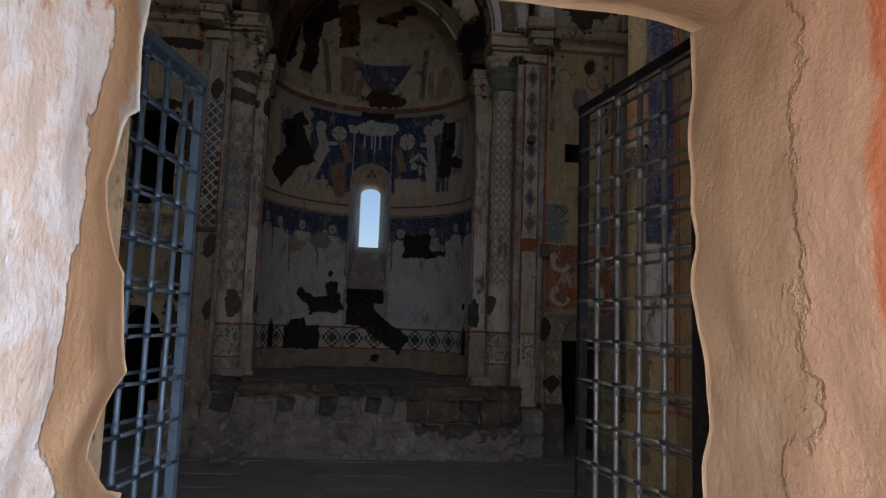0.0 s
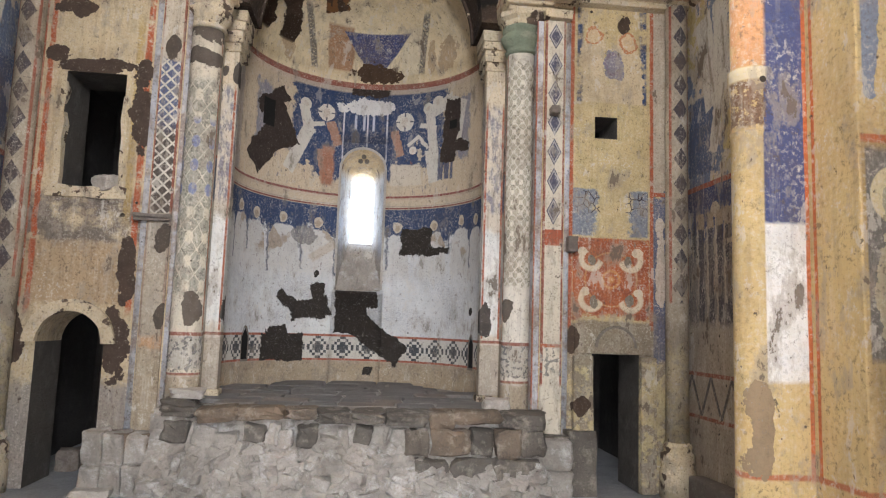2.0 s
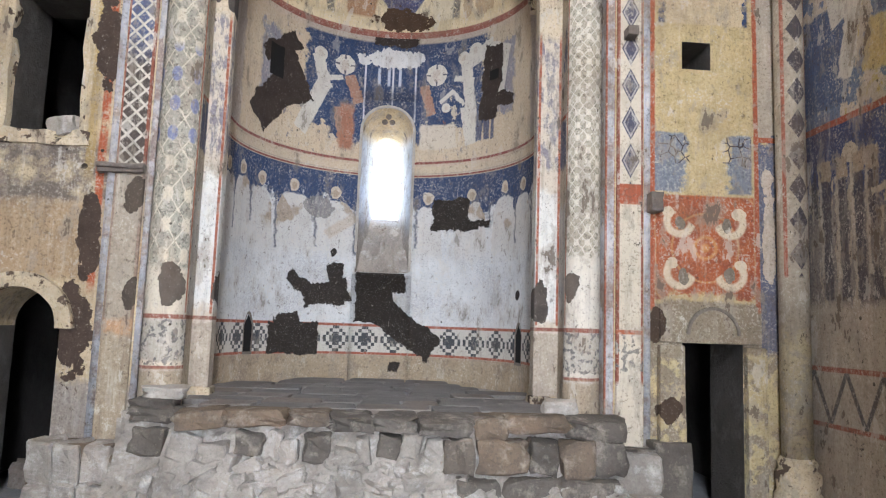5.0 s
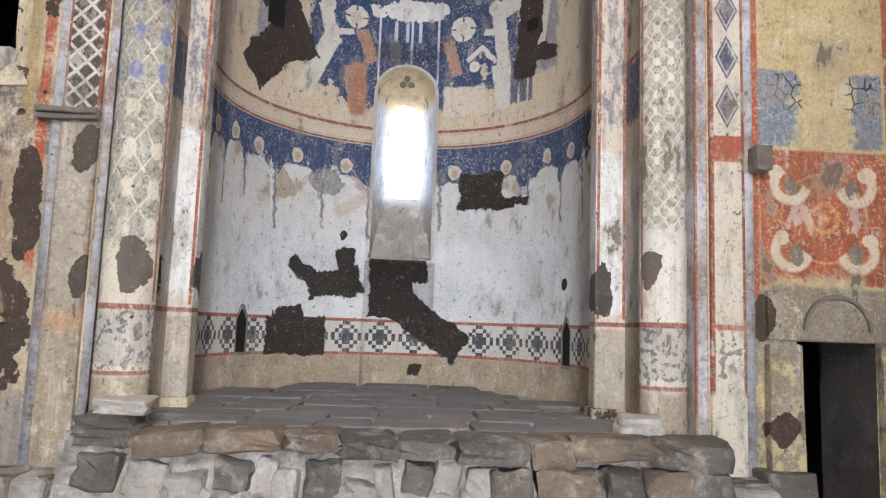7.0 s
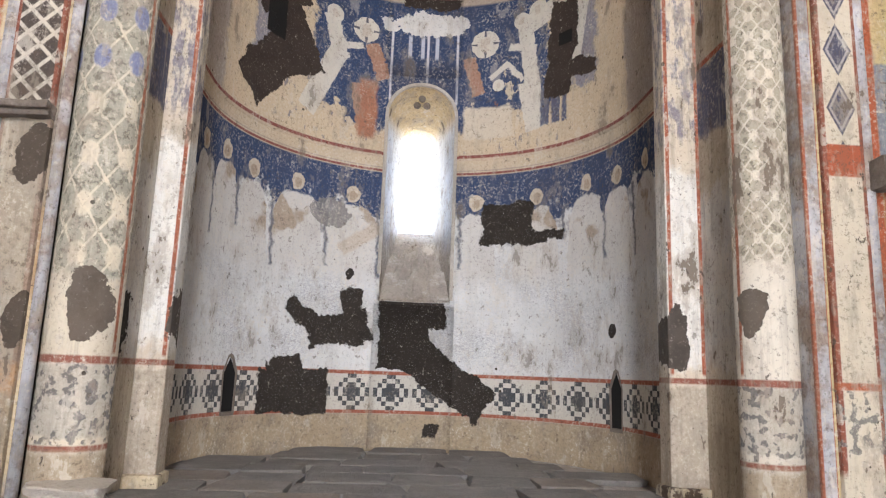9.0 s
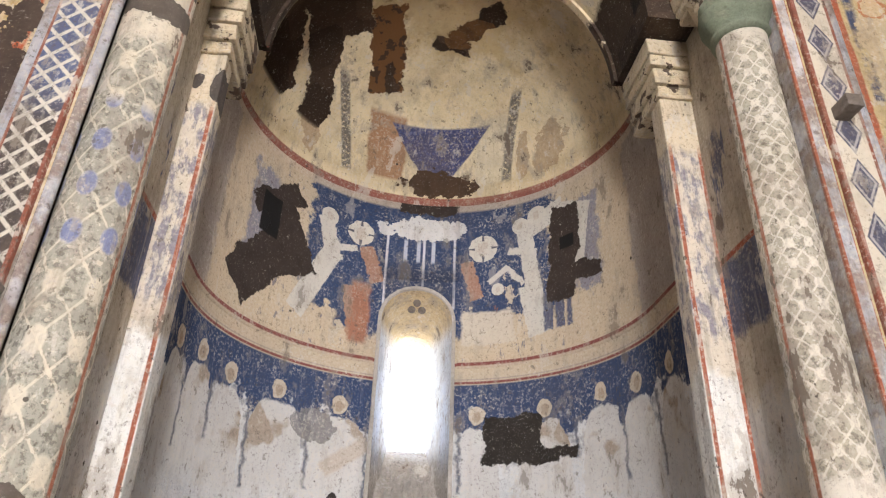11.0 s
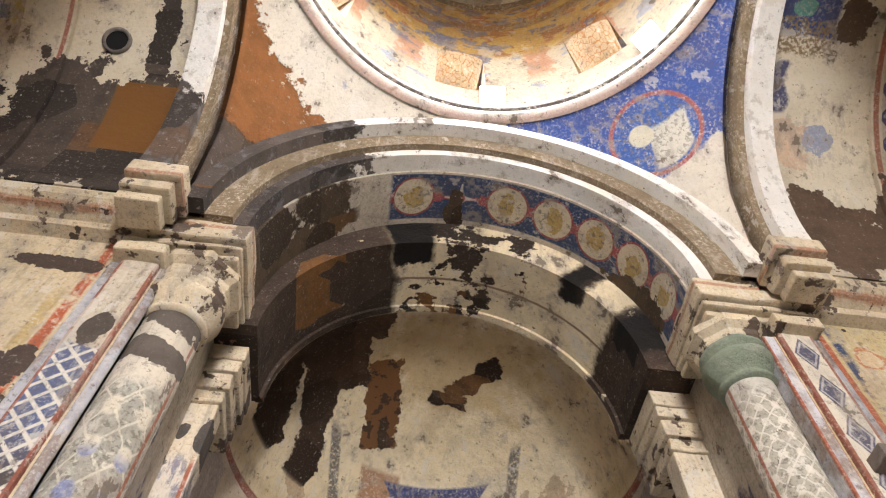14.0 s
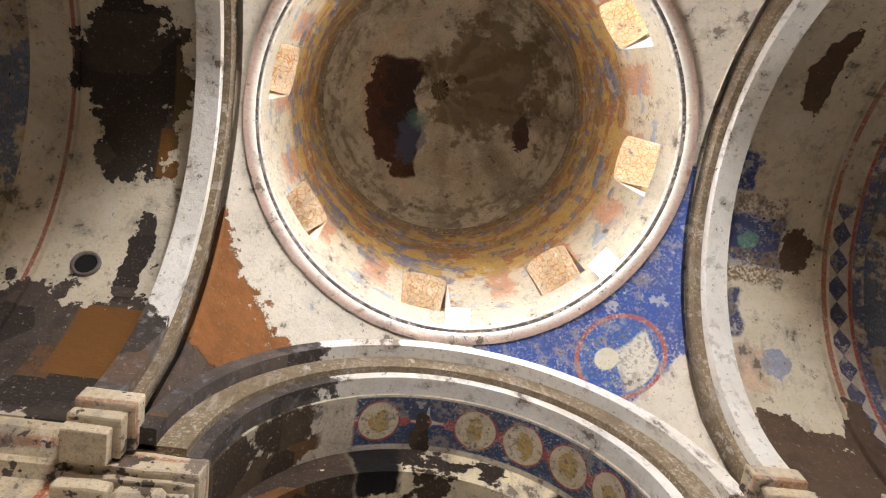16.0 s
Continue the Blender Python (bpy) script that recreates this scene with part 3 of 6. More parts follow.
for cz, sg in ((2.70, 1), (2.22, 1)):
    dzz = z - cz
    r2 = (ax * ax + dzz * dzz).op("SQRT") + n * 0.02
    sw = r2.between(0.085, 0.155, 0.02) * (dzz - ax * 0.7).down(0.06, 0.02)
    p.lay(panel_m * sw, (0.62, 0.52, 0.38))
    p.lay(panel_m * blob(p, ax, z, 0.09, cz + 0.085, 0.06, 0.05, n, 0.8), (0.62, 0.52, 0.38))
    p.lay(panel_m * blob(p, ax, z, -0.02, cz - 0.02, 0.05, 0.07, n, 0.8), (0.20, 0.17, 0.14))
# bare stone round the door
p.lay((z + n * 0.12).down(1.96, 0.03) * x.up(2.42, 0.02) * 0.9, (0.24, 0.20, 0.15))
p.lay((z + n * 0.3).down(1.5, 0.05) * (n * 3 + nb * 2).up(0.0, 0.2), (0.50, 0.40, 0.22))
dr = ((x - 3.02) * (x - 3.02) + (z - 1.66) * (z - 1.66)).op("SQRT")
p.lay(dr.between(0.235, 0.255, 0.012) * z.up(1.66, 0.01), (0.10, 0.085, 0.07))
for c in (2.46, 3.47):
    p.lay((x - c + n * 0.03).abs().down(0.025, 0.012) * (z + n * 0.2).up(1.9, 0.05), (0.38, 0.10, 0.045))
p.lay(x.up(3.49, 0.01) * z.up(3.5, 0.02), (0.45, 0.38, 0.30))
p.lay(x.up(3.49, 0.01) * (z + n * 0.6).between(1.5, 3.5, 0.05), (0.12, 0.13, 0.19))
p.lay(blob(p, x, z, 3.58, 2.55, 0.07, 0.45, n, 0.8).max(blob(p, x, z, 3.58, 3.12, 0.06, 0.11, n, 0.5)), (0.50, 0.42, 0.34))
p.lay(x.up(3.49, 0.01) * z.between(3.49, 3.54, 0.01), (0.38, 0.10, 0.045))
weather(p, 0.35, 0.35, 0.55)
m = blob(p, x, z, 3.1, 5.62, 0.08, 0.14, n).max(blob(p, x, z, 2.60, 0.98, 0.10, 0.14, n)).max(blob(p, x, z, 2.50, 1.75, 0.08, 0.16, n, 1.5))
loss(p, m, (0.075, 0.05, 0.035))
EAST_R = p.done(0.6, 0.025)


def column_mat(name, base, line, cell, fill, top, foot, side, rows):
    """Painted shaft: a lattice with plain flowers over a white foot and a chequered band."""
    p = Paint(name, base)
    n = p.noise(7, 5, 0.65)
    cx, cyy = (1.86, 9.80) if side > 0 else (-1.92, 9.80)
    u = (p.x - cx).op("ARCTAN2", 9.80 - p.y) * 0.17
    z = p.z
    on = (z + n * 0.2).up(foot, 0.04) * (z + n * 0.3).down(top, 0.1)
    p.lay(on, fill)
    p.lay(on * (p.noise(26, 4, 0.65, 57) * 4).up(0.25, 0.2) * 0.75, tuple(c * 0.45 for c in fill))
    p.lay(on * (p.noise(19, 3, 0.6, 58) * 4).up(0.45, 0.2) * 0.8, base)
    p.lay(on * 0.8 * lattice(u + n * 0.05, z + n * 0.06, cell, 0.007, 0.62 if side < 0 else 0.85), line)
    um, vm = u.pingpong(cell / 2), (z * (0.62 if side < 0 else 0.85)).pingpong(cell / 2)
    flower = (um * um + vm * vm).down((cell * 0.26) ** 2, (cell * 0.18) ** 2)
    p.lay(on * flower * 0.8, line)
    if side < 0:
        p.lay(on * flower * (z + n).up(3.1, 0.1) * ((z * 2.3).op("SINE")).up(0.0, 0.2) * 0.8, (0.10, 0.15, 0.36))
    p.lay((z + n * 0.1).between(1.58 - 0.3, 1.64, 0.02), (0.46, 0.42, 0.36))
    p.lay((z - 1.66).abs().down(0.02, 0.01).max((z - 1.22).abs().down(0.015, 0.01)), (0.27, 0.10, 0.07))
    p.lay(z.between(1.24, 1.64, 0.01) * (p.noise(20, 2, 0.5, 5) * 4).up(0.25, 0.2) * 0.8, (0.10, 0.10, 0.11))
    p.lay((z + n * 0.1).down(1.2, 0.05), (0.36, 0.29, 0.21))
    p.lay((u.abs() - 0.245 + n * 0.01).abs().down(0.014, 0.008) * z.up(1.7, 0.02) * (n * 3).up(-0.7, 0.3), (0.33, 0.11, 0.06))
    weather(p, 0.35, 0.45, 0.3)
    if side > 0:
        m = blob(p, u, z, -0.15, 2.05, 0.10, 0.15, n, 1.4)
    else:
        m = blob(p, u, z, 0.10, 1.95, 0.12, 0.16, n, 1.4).max(blob(p, u, z, 0.0, 4.85, 0.30, 0.10, n, 1.8)).max(blob(p, u, z, 0.05, 5.25, 0.26, 0.18, n, 2.4))
    loss(p, m, (0.13, 0.105, 0.085))
    return p.done(0.6, 0.02)


COLUMN_R = column_mat("south_shaft", (0.64, 0.59, 0.51), (0.68, 0.63, 0.54), 0.105, (0.42, 0.38, 0.30), 5.1, 2.35, 1, 0)
COLUMN_L = column_mat("north_shaft", (0.62, 0.55, 0.44), (0.66, 0.59, 0.47), 0.17, (0.36, 0.34, 0.28), 4.6, 2.1, -1, 0)

p = Paint("colonnette_paint", (0.60, 0.52, 0.42))
n = p.noise(8, 5, 0.65)
z = p.z
p.lay((z + n * 0.3).up(3.3, 0.1) * (p.noise(17, 4, 0.65, 4, (1, 1, 0.35)) * 4).up(0.05, 0.4) * 0.75, (0.13, 0.13, 0.20))
p.lay((z + n * 0.4).between(1.75, 3.1, 0.08), (0.72, 0.70, 0.66))
p.lay((z - 1.66).abs().down(0.018, 0.01), (0.27, 0.10, 0.07))
p.lay((z + n * 0.1).down(1.62, 0.02) * 0.7, (0.36, 0.30, 0.24))
edge = ((p.x + 0.06).abs() - 1.735).abs() + n * 0.008
p.lay((edge - 0.108).abs().down(0.013, 0.006) * z.up(1.7, 0.02) * p.y.down(10.46, 0.01), (0.33, 0.10, 0.055))
p.lay((z + n * 0.3).up(4.75, 0.1), (0.60, 0.50, 0.36))
weather(p, 0.3, 0.5, 0.3)
loss(p, blob(p, p.x.abs(), z, 1.60, 1.95, 0.10, 0.22, n, 2.2).max(blob(p, p.x, z, -1.66, 4.98, 0.06, 0.17, n, 1.6)).max(blob(p, p.x, z, -1.83, 5.0, 0.04, 0.07, n, 1.2)), (0.09, 0.075, 0.065))
COLONNETTE = p.done(0.6, 0.02)

# flat bands beside the shafts
p = Paint("lattice_band", (0.50, 0.42, 0.32))
n = p.noise(8, 5, 0.65)
x, z = p.x, p.z
on = z.up(2.98, 0.01) * (z + n * 0.2).down(4.75, 0.03)
p.lay(on, (0.075, 0.06, 0.055))
p.lay(on * z.up(4.0, 0.3) * 0.8, (0.10, 0.13, 0.24))
p.lay(on * lattice(x, z, 0.135, 0.015, 1.0), (0.60, 0.55, 0.47))
p.lay((x + 2.24).abs().up(0.105, 0.006) * (n * 3).up(-0.9, 0.4), (0.26, 0.085, 0.055))
p.lay((z + n * 0.2).down(2.97, 0.03) * 0.7, (0.34, 0.29, 0.23))
p.lay((z + n * 0.2).between(1.5, 1.62, 0.05), (0.46, 0.28, 0.16))
p.lay((z + n * 0.3).down(1.5, 0.1), (0.34, 0.27, 0.19))
weather(p, 0.4, 0.6, 0.5)
m = blob(p, x, z, -2.17, 2.70, 0.08, 0.16, n, 1.6).max(blob(p, x, z, -2.15, 1.85, 0.07, 0.14, n, 1.8)).max(blob(p, x, z, -2.22, 4.9, 0.09, 0.14, n))
loss(p, m, (0.09, 0.07, 0.055))
BAND_L = p.done(0.6, 0.02)

p = Paint("diamond_band", (0.60, 0.53, 0.42))
n = p.noise(8, 5, 0.65)
x, z = p.x, p.z
um, vm = (x - 2.24).abs(), z.pingpong(0.18)
on = z.up(3.02, 0.01)
d = um * 1.9 + vm + n * 0.03
p.lay(on * d.down(0.165, 0.012), (0.08, 0.08, 0.12))
p.lay(on * d.between(0.11, 0.14, 0.01), (0.36, 0.33, 0.33))
p.lay(z.between(2.83, 3.02, 0.01), (0.38, 0.10, 0.05))
p.lay((x - 2.24).abs().up(0.10, 0.006) * z.up(1.2, 0.05), (0.26, 0.085, 0.055))
p.lay((z + n * 0.1).between(1.28, 1.64, 0.02) * (p.noise(18, 2, 0.5, 5) * 4).up(0.2, 0.2) * 0.8, (0.12, 0.12, 0.12))
p.lay((z - 1.66).abs().down(0.02, 0.01), (0.40, 0.12, 0.06))
weather(p, 0.35, 0.4, 0.4)
BAND_R = p.done(0.6, 0.02)

p = Paint("moulding_paint", (0.42, 0.42, 0.45))
n = p.noise(8, 5, 0.65)
p.lay((n * 3 + p.noise(2, 3, 0.5, 4) * 3).up(0.1, 0.6) * 0.8, (0.24, 0.17, 0.13))
p.lay((p.noise(3, 3, 0.5, 7) * 4).up(0.4, 0.3) * 0.8, (0.56, 0.56, 0.60))
p.lay(((p.x - 2.064).abs() - 0.042).abs().down(0.009, 0.005) * p.y.down(9.62, 0.01), (0.33, 0.10, 0.055))
weather(p, 0.2, 0.6, 0.4)
MOULD = p.done(0.6, 0.02)

p = Paint("respond_paint", (0.50, 0.44, 0.35))
n = p.noise(6, 5, 0.65)
z = p.z
p.lay((z + n * 0.3).between(3.3, 3.84, 0.05) * 0.9, (0.07, 0.09, 0.18))
p.lay((z + n * 0.5).between(4.05, 4.75, 0.05) * (p.noise(6, 4, 0.6, 45, (1, 1, 0.3)) * 4).up(0.3, 0.15) * 0.9, (0.07, 0.09, 0.18))
p.lay((z + n * 0.5).between(1.7, 2.9, 0.1) * 0.8, (0.55, 0.54, 0.53))
p.lay(z.up(4.6, 0.2) * (p.noise(3, 4, 0.6, 5, (1, 1, 0.4)) * 4).up(0.3, 0.4) * 0.4, (0.24, 0.20, 0.16))
p.lay((z - 3.85).abs().down(0.02, 0.01), (0.36, 0.10, 0.06))
p.lay((z - 1.66).abs().down(0.018, 0.01), (0.27, 0.10, 0.07))
weather(p, 0.3, 0.5, 0.5)
loss(p, blob(p, p.y, z, 10.0, 1.9, 0.30, 0.30, n, 1.8) * p.x.down(0.0), DARK)
RESPOND = p.done(0.6, 0.02)

# side walls
p = Paint("side_fresco", (0.56, 0.48, 0.38))
n = p.noise(5, 5, 0.65)
nb = p.noise(1.8, 4, 0.6, 4)
y, z = p.y, p.z
shape = p.noise(2.4, 4, 0.6, 75, (1, 1, 0.6)) * 2.6 + p.noise(9, 4, 0.65, 76) * 0.9
hi, lo = z.up(3.56, 0.02), z.between(1.9, 3.54, 0.03)
p.lay(hi * (shape).up(-0.02, 0.06), (0.15, 0.19, 0.28))
p.lay(hi * (shape * -1).up(0.28, 0.06), (0.50, 0.40, 0.17))
p.lay(hi * (p.noise(5, 4, 0.65, 77, (1, 1, 0.5)) * 4).up(0.7, 0.2) * 0.8, (0.24, 0.20, 0.16))
p.lay(lo, (0.24, 0.21, 0.19))
p.lay(lo * (z + shape * 0.35).up(2.85, 0.06), (0.06, 0.075, 0.155))
p.lay(lo * (p.noise(6, 4, 0.6, 78, (1.6, 1.6, 0.5)) * 4 + shape * 0.4).up(0.15, 0.15) * z.down(3.25, 0.1), (0.42, 0.35, 0.27))
p.lay(lo * (p.noise(6, 4, 0.6, 79, (1.6, 1.6, 0.4)) * 4).up(0.6, 0.2) * 0.8, (0.07, 0.065, 0.075))
for a, b in ((8.9, 3.22), (8.35, 3.28), (7.75, 3.2), (8.6, 2.95), (7.3, 3.1), (8.1, 2.95)):
    p.lay(blob(p, y, z, a, b, 0.09, 0.09, n, 1.2), (0.48, 0.40, 0.30))
for a, b in ((9.0, 5.0), (8.4, 5.2), (7.8, 4.9)):
    p.lay(blob(p, y, z, a, b, 0.14, 0.15, n, 1.2), (0.56, 0.48, 0.33))
p.lay(lo * (z - 2.62 + (y - 8.2) * 0.05 + n * 0.03).abs().down(0.025, 0.015) * y.down(8.5, 0.1), (0.50, 0.44, 0.34))
fine = p.noise(13, 4, 0.6, 74)
fy, fz = y + fine * 0.10, z + fine * 0.10
p.lay(lo * (fy + n * 0.3).down(8.62, 0.03) * (fz + nb * 0.15).up(2.72, 0.03), (0.07, 0.095, 0.20))
p.lay((fy + nb * 0.3).down(8.45, 0.04) * (fz + n * 0.2).between(1.95, 2.46, 0.04), (0.50, 0.41, 0.30))
for a in (9.22, 9.0, 8.8, 8.62):
    p.lay(stroke(fy, fz, a, 3.0, a - 0.02, 2.05, 0.06, 0.02) * 0.85, (0.075, 0.07, 0.085))
    p.lay(stroke(fy, fz, a + 0.08, 3.05, a + 0.06, 2.2, 0.018, 0.015) * 0.8, (0.50, 0.43, 0.34))
    p.lay(stroke(fy, fz, a, 3.12, a, 3.16, 0.07, 0.02), (0.36, 0.28, 0.20))
for a, b, c, d, w in ((8.62, 2.86, 6.9, 3.0, 0.03), (8.4, 2.62, 6.9, 2.66, 0.03), (8.34, 3.18, 8.42, 2.8, 0.07), (8.1, 2.95, 8.2, 2.7, 0.06), (7.6, 3.2, 7.7, 2.8, 0.08)):
    p.lay(stroke(fy, fz, a, b, c, d, w, 0.015), (0.54, 0.46, 0.35))
for a, b, r in ((8.32, 3.26, 0.10), (8.08, 3.04, 0.08), (7.6, 3.3, 0.09)):
    p.lay((((fy - a) * (fy - a) + (fz - b) * (fz - b)) * (1 / r ** 2)).down(1.0, 0.1), (0.56, 0.46, 0.31))
p.lay(rect(fy + n * 0.2, fz + n * 0.2, 6.9, 8.5, 4.3, 5.4, 0.03), (0.09, 0.12, 0.21))
p.lay(rect(fy + n * 0.2, fz + n * 0.2, 8.9, 9.5, 3.7, 4.6, 0.03), (0.09, 0.12, 0.21))
for a, b, c, d, w in ((9.1, 5.4, 8.95, 4.6, 0.17), (8.75, 5.5, 8.7, 4.7, 0.15), (8.72, 4.7, 8.9, 4.0, 0.10), (8.3, 5.0, 7.6, 4.7, 0.16), (7.3, 5.3, 7.2, 4.5, 0.18)):
    p.lay(stroke(fy, fz, a, b, c, d, w, 0.02), (0.60, 0.56, 0.49))
    p.lay(stroke(fy, fz, a - 0.05, b - 0.1, c - 0.05, d, 0.02, 0.02) * 0.7, (0.24, 0.19, 0.15))
for a, b, c, d, w in ((8.45, 4.05, 8.2, 4.0, 0.22), (7.7, 4.2, 7.5, 4.2, 0.2)):
    p.lay(stroke(fy, fz, a, b, c, d, w, 0.03), (0.54, 0.42, 0.19))
p.lay(stroke(fy, fz, 8.35, 4.9, 8.4, 4.5, 0.05), (0.30, 0.10, 0.06))
p.lay(((z + n * 0.03).between(3.52, 3.58, 0.01)), (0.36, 0.10, 0.06))
p.lay((z + n * 0.2).down(1.95, 0.1), (0.44, 0.37, 0.29))
p.lay((z - 1.40).abs().down(0.022, 0.01).max((z - 0.92).abs().down(0.02, 0.01)), (0.32, 0.12, 0.08))
zig = ((y.pingpong(0.22) * 2.0) - (z - 0.94)).abs()
p.lay(z.between(0.94, 1.38, 0.01) * zig.down(0.05, 0.03), (0.12, 0.11, 0.11))
weather(p, 0.3, 0.4, 0.45)
loss(p, z.down(3.4, 0.1) * (n * 2 + nb * 3).up(0.62, 0.06), (0.10, 0.08, 0.07))
SIDE = p.done(0.6, 0.025)

# piers
p = Paint("pier_paint", (0.60, 0.45, 0.22))
n = p.noise(5, 5, 0.65)
nb = p.noise(1.8, 4, 0.6, 4)
x, y, z = p.x, p.y, p.z
p.lay((nb * 3).up(0.1, 0.9) * 0.5, (0.46, 0.31, 0.13))
pil = x.between(2.035, 2.27, 0.01) * y.down(4.95, 0.01)
p.lay(pil * z.up(2.40, 0.01), (0.07, 0.085, 0.19))
p.lay(pil * z.up(2.40, 0.01) * (p.noise(14, 4, 0.7, 5) * 4).up(0.7, 0.3), (0.46, 0.42, 0.38))
p.lay(pil * (z + n * 0.06).between(1.62, 2.40, 0.02), (0.78, 0.76, 0.74))
p.lay((x - 2.262 + n * 0.010).abs().down(0.012, 0.006) * y.between(4.86, 4.95, 0.01) * z.up(1.15, 0.02), (0.50, 0.13, 0.04))
p.lay((y - 4.87 + n * 0.010).abs().down(0.012, 0.006) * x.up(2.2, 0.01) * z.up(1.15, 0.02), (0.50, 0.13, 0.04))
p.lay((z - 1.17 + n * 0.02).abs().down(0.014, 0.01), (0.44, 0.15, 0.07))
out = x.abs().up(2.29, 0.01)
p.lay(out * (z - 2.76 + n * 0.02).abs().down(0.02, 0.01), (0.50, 0.13, 0.04))
p.lay(out * z.down(2.75, 0.02) * (p.noise(3, 4, 0.6, 6, (1, 1, 0.35)) * 4).up(0.0, 0.5) * 0.6, (0.30, 0.20, 0.09))
panel_p = x.between(2.31, 2.62, 0.01) * y.down(4.60, 0.01)
p.lay(panel_p * (z + n * 0.08).between(1.75, 2.72, 0.03), (0.17, 0.155, 0.14))
hu, hv = x - 2.455, z - 2.50
p.lay(panel_p * (hu * hu * 1.2 + hv * hv + n * 0.004).down(0.0185, 0.002), (0.60, 0.50, 0.31))
p.lay(panel_p * blob(p, x, z, 2.45, 2.47, 0.062, 0.10, n, 0.5), (0.38, 0.33, 0.24))
p.lay(panel_p * blob(p, x, z, 2.45, 2.02, 0.13, 0.32, n, 0.8) * 0.9, (0.48, 0.40, 0.27))
p.lay((x - 2.64 + n * 0.01).abs().down(0.02, 0.008) * y.down(4.60, 0.01) * z.up(1.15, 0.02), (0.48, 0.12, 0.04))
p.lay(panel_p * z.up(2.80, 0.02) * blob(p, x, z, 2.34, 3.4, 0.05, 0.4, n, 0.8), (0.20, 0.23, 0.30))
# painted capital and arch over the ochre shaft
colm = x.between(1.9, 2.05, 0.02) * y.down(5.02, 0.01)
p.lay(colm * (z + n * 0.06).between(2.90, 3.14, 0.02) * (p.noise(24, 4, 0.65, 12) * 4).up(-0.2, 0.3), (0.17, 0.10, 0.06))
p.lay(colm * z.between(3.145, 3.21, 0.01), (0.66, 0.57, 0.38))
p.lay(colm * (z + n * 0.05).between(3.22, 3.60, 0.02) * (n * 3).up(-0.3, 0.4), (0.56, 0.29, 0.14))
weather(p, 0.5, 0.35, 0.4)
m = blob(p, x, z, 2.00, 1.42, 0.06, 0.22, n + nb, 2.6) * y.down(5.0, 0.02)
m = m.max(blob(p, x, z, 2.02, 0.85, 0.05, 0.07, n) * y.down(5.0, 0.02)).max(out * (n * 2 + nb * 3).up(0.75, 0.05) * z.down(2.3, 0.1))
loss(p, m, (0.30, 0.22, 0.14), 0.8)
PIER = p.done(0.6, 0.025)

# arches under the dome: whitewash with dark groove and losses
p = Paint("arch_whitewash", (0.76, 0.73, 0.68))
n = p.noise(5, 5, 0.65)
nb = p.noise(1.3, 4, 0.6, 4)
x, y, z = p.x, p.y, p.z
p.lay((nb * 3).up(0.15, 0.9) * 0.4, (0.50, 0.42, 0.30))
weather(p, 0.2, 0.1, 0.12, 1.0, 0.2)
m = (n * 1.2 + nb * 1.8 - x * 0.28 - (z - 7.0) * 0.45 + y.up(9.0, 0.05) * (x * -1.0 - 0.72).max(0.0) * 1.5).up(0.62, 0.06)
loss(p, m, (0.085, 0.068, 0.058), 1.6, 2.4)
p.lay(m * (p.noise(6, 4, 0.6, 8) * 3).up(0.3, 0.3) * 0.6, (0.20, 0.19, 0.19))
ARCH = p.done(0.6, 0.02)

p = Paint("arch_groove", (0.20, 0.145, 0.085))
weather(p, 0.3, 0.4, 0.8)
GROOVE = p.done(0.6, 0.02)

# soffit with medallions
p = Paint("medallion_soffit", (0.52, 0.45, 0.35))
n = p.noise(6, 5, 0.65)
nb = p.noise(1.6, 4, 0.6, 4)
x, y, z = p.x, p.y, p.z
ang = (z - 6.0).op("ARCTAN2", x)
arc = ang * 1.6
w = radians(16) * 1.6
um = (arc - w / 4).mod(w) - w / 2
vm = y - 9.86
r = (um * um + vm * vm).op("SQRT") + n * 0.012
painted = ang.down(radians(116), 0.02)
p.lay(painted, BLUE)
p.lay(painted * vm.abs().up(0.235, 0.01), (0.58, 0.50, 0.40))
p.lay(painted * (vm.abs().down(0.02, 0.01).max((um.abs() - w / 2).abs().down(0.045, 0.012) * vm.abs().down(0.05, 0.01))), (0.36, 0.08, 0.08))
rnd_m = painted * ang.between(radians(84), radians(100), 0.01) * -1 + painted
cross = painted - rnd_m
kite = (um * vm).abs().down(0.0012, 0.0006) * r.down(0.15, 0.01)
p.lay(cross * kite, (0.58, 0.52, 0.46))
p.lay(cross * r.down(0.045, 0.01), (0.36, 0.08, 0.08))
p.lay(rnd_m * r.down(0.205, 0.008), (0.28, 0.06, 0.06))
p.lay(rnd_m * r.down(0.185, 0.008), (0.60, 0.51, 0.36))
p.lay(rnd_m * blob(p, um, vm, 0.0, 0.0, 0.09, 0.11, p.noise(12, 3, 0.6, 5), 2.4) * 0.85, (0.42, 0.27, 0.06))
p.lay(rnd_m * r.down(0.17, 0.01) * (p.noise(16, 3, 0.6, 7) * 4).up(0.45, 0.2) * 0.7, (0.12, 0.12, 0.13))
weather(p, 0.4, 0.3, 0.4)
m = ang.up(radians(128), 0.05) * (n + nb + (ang - 2.4) * 0.5).up(-0.02, 0.06)
m = m.max(blob(p, arc, y, 2.62, 9.98, 0.10, 0.20, n, 2.0)).max(blob(p, ang, y, 0.35, 10.12, 0.25, 0.16, n, 2.0))
loss(p, m, (0.075, 0.05, 0.03), 1.6, 2.4)
SOFFIT = p.done(0.6, 0.02)

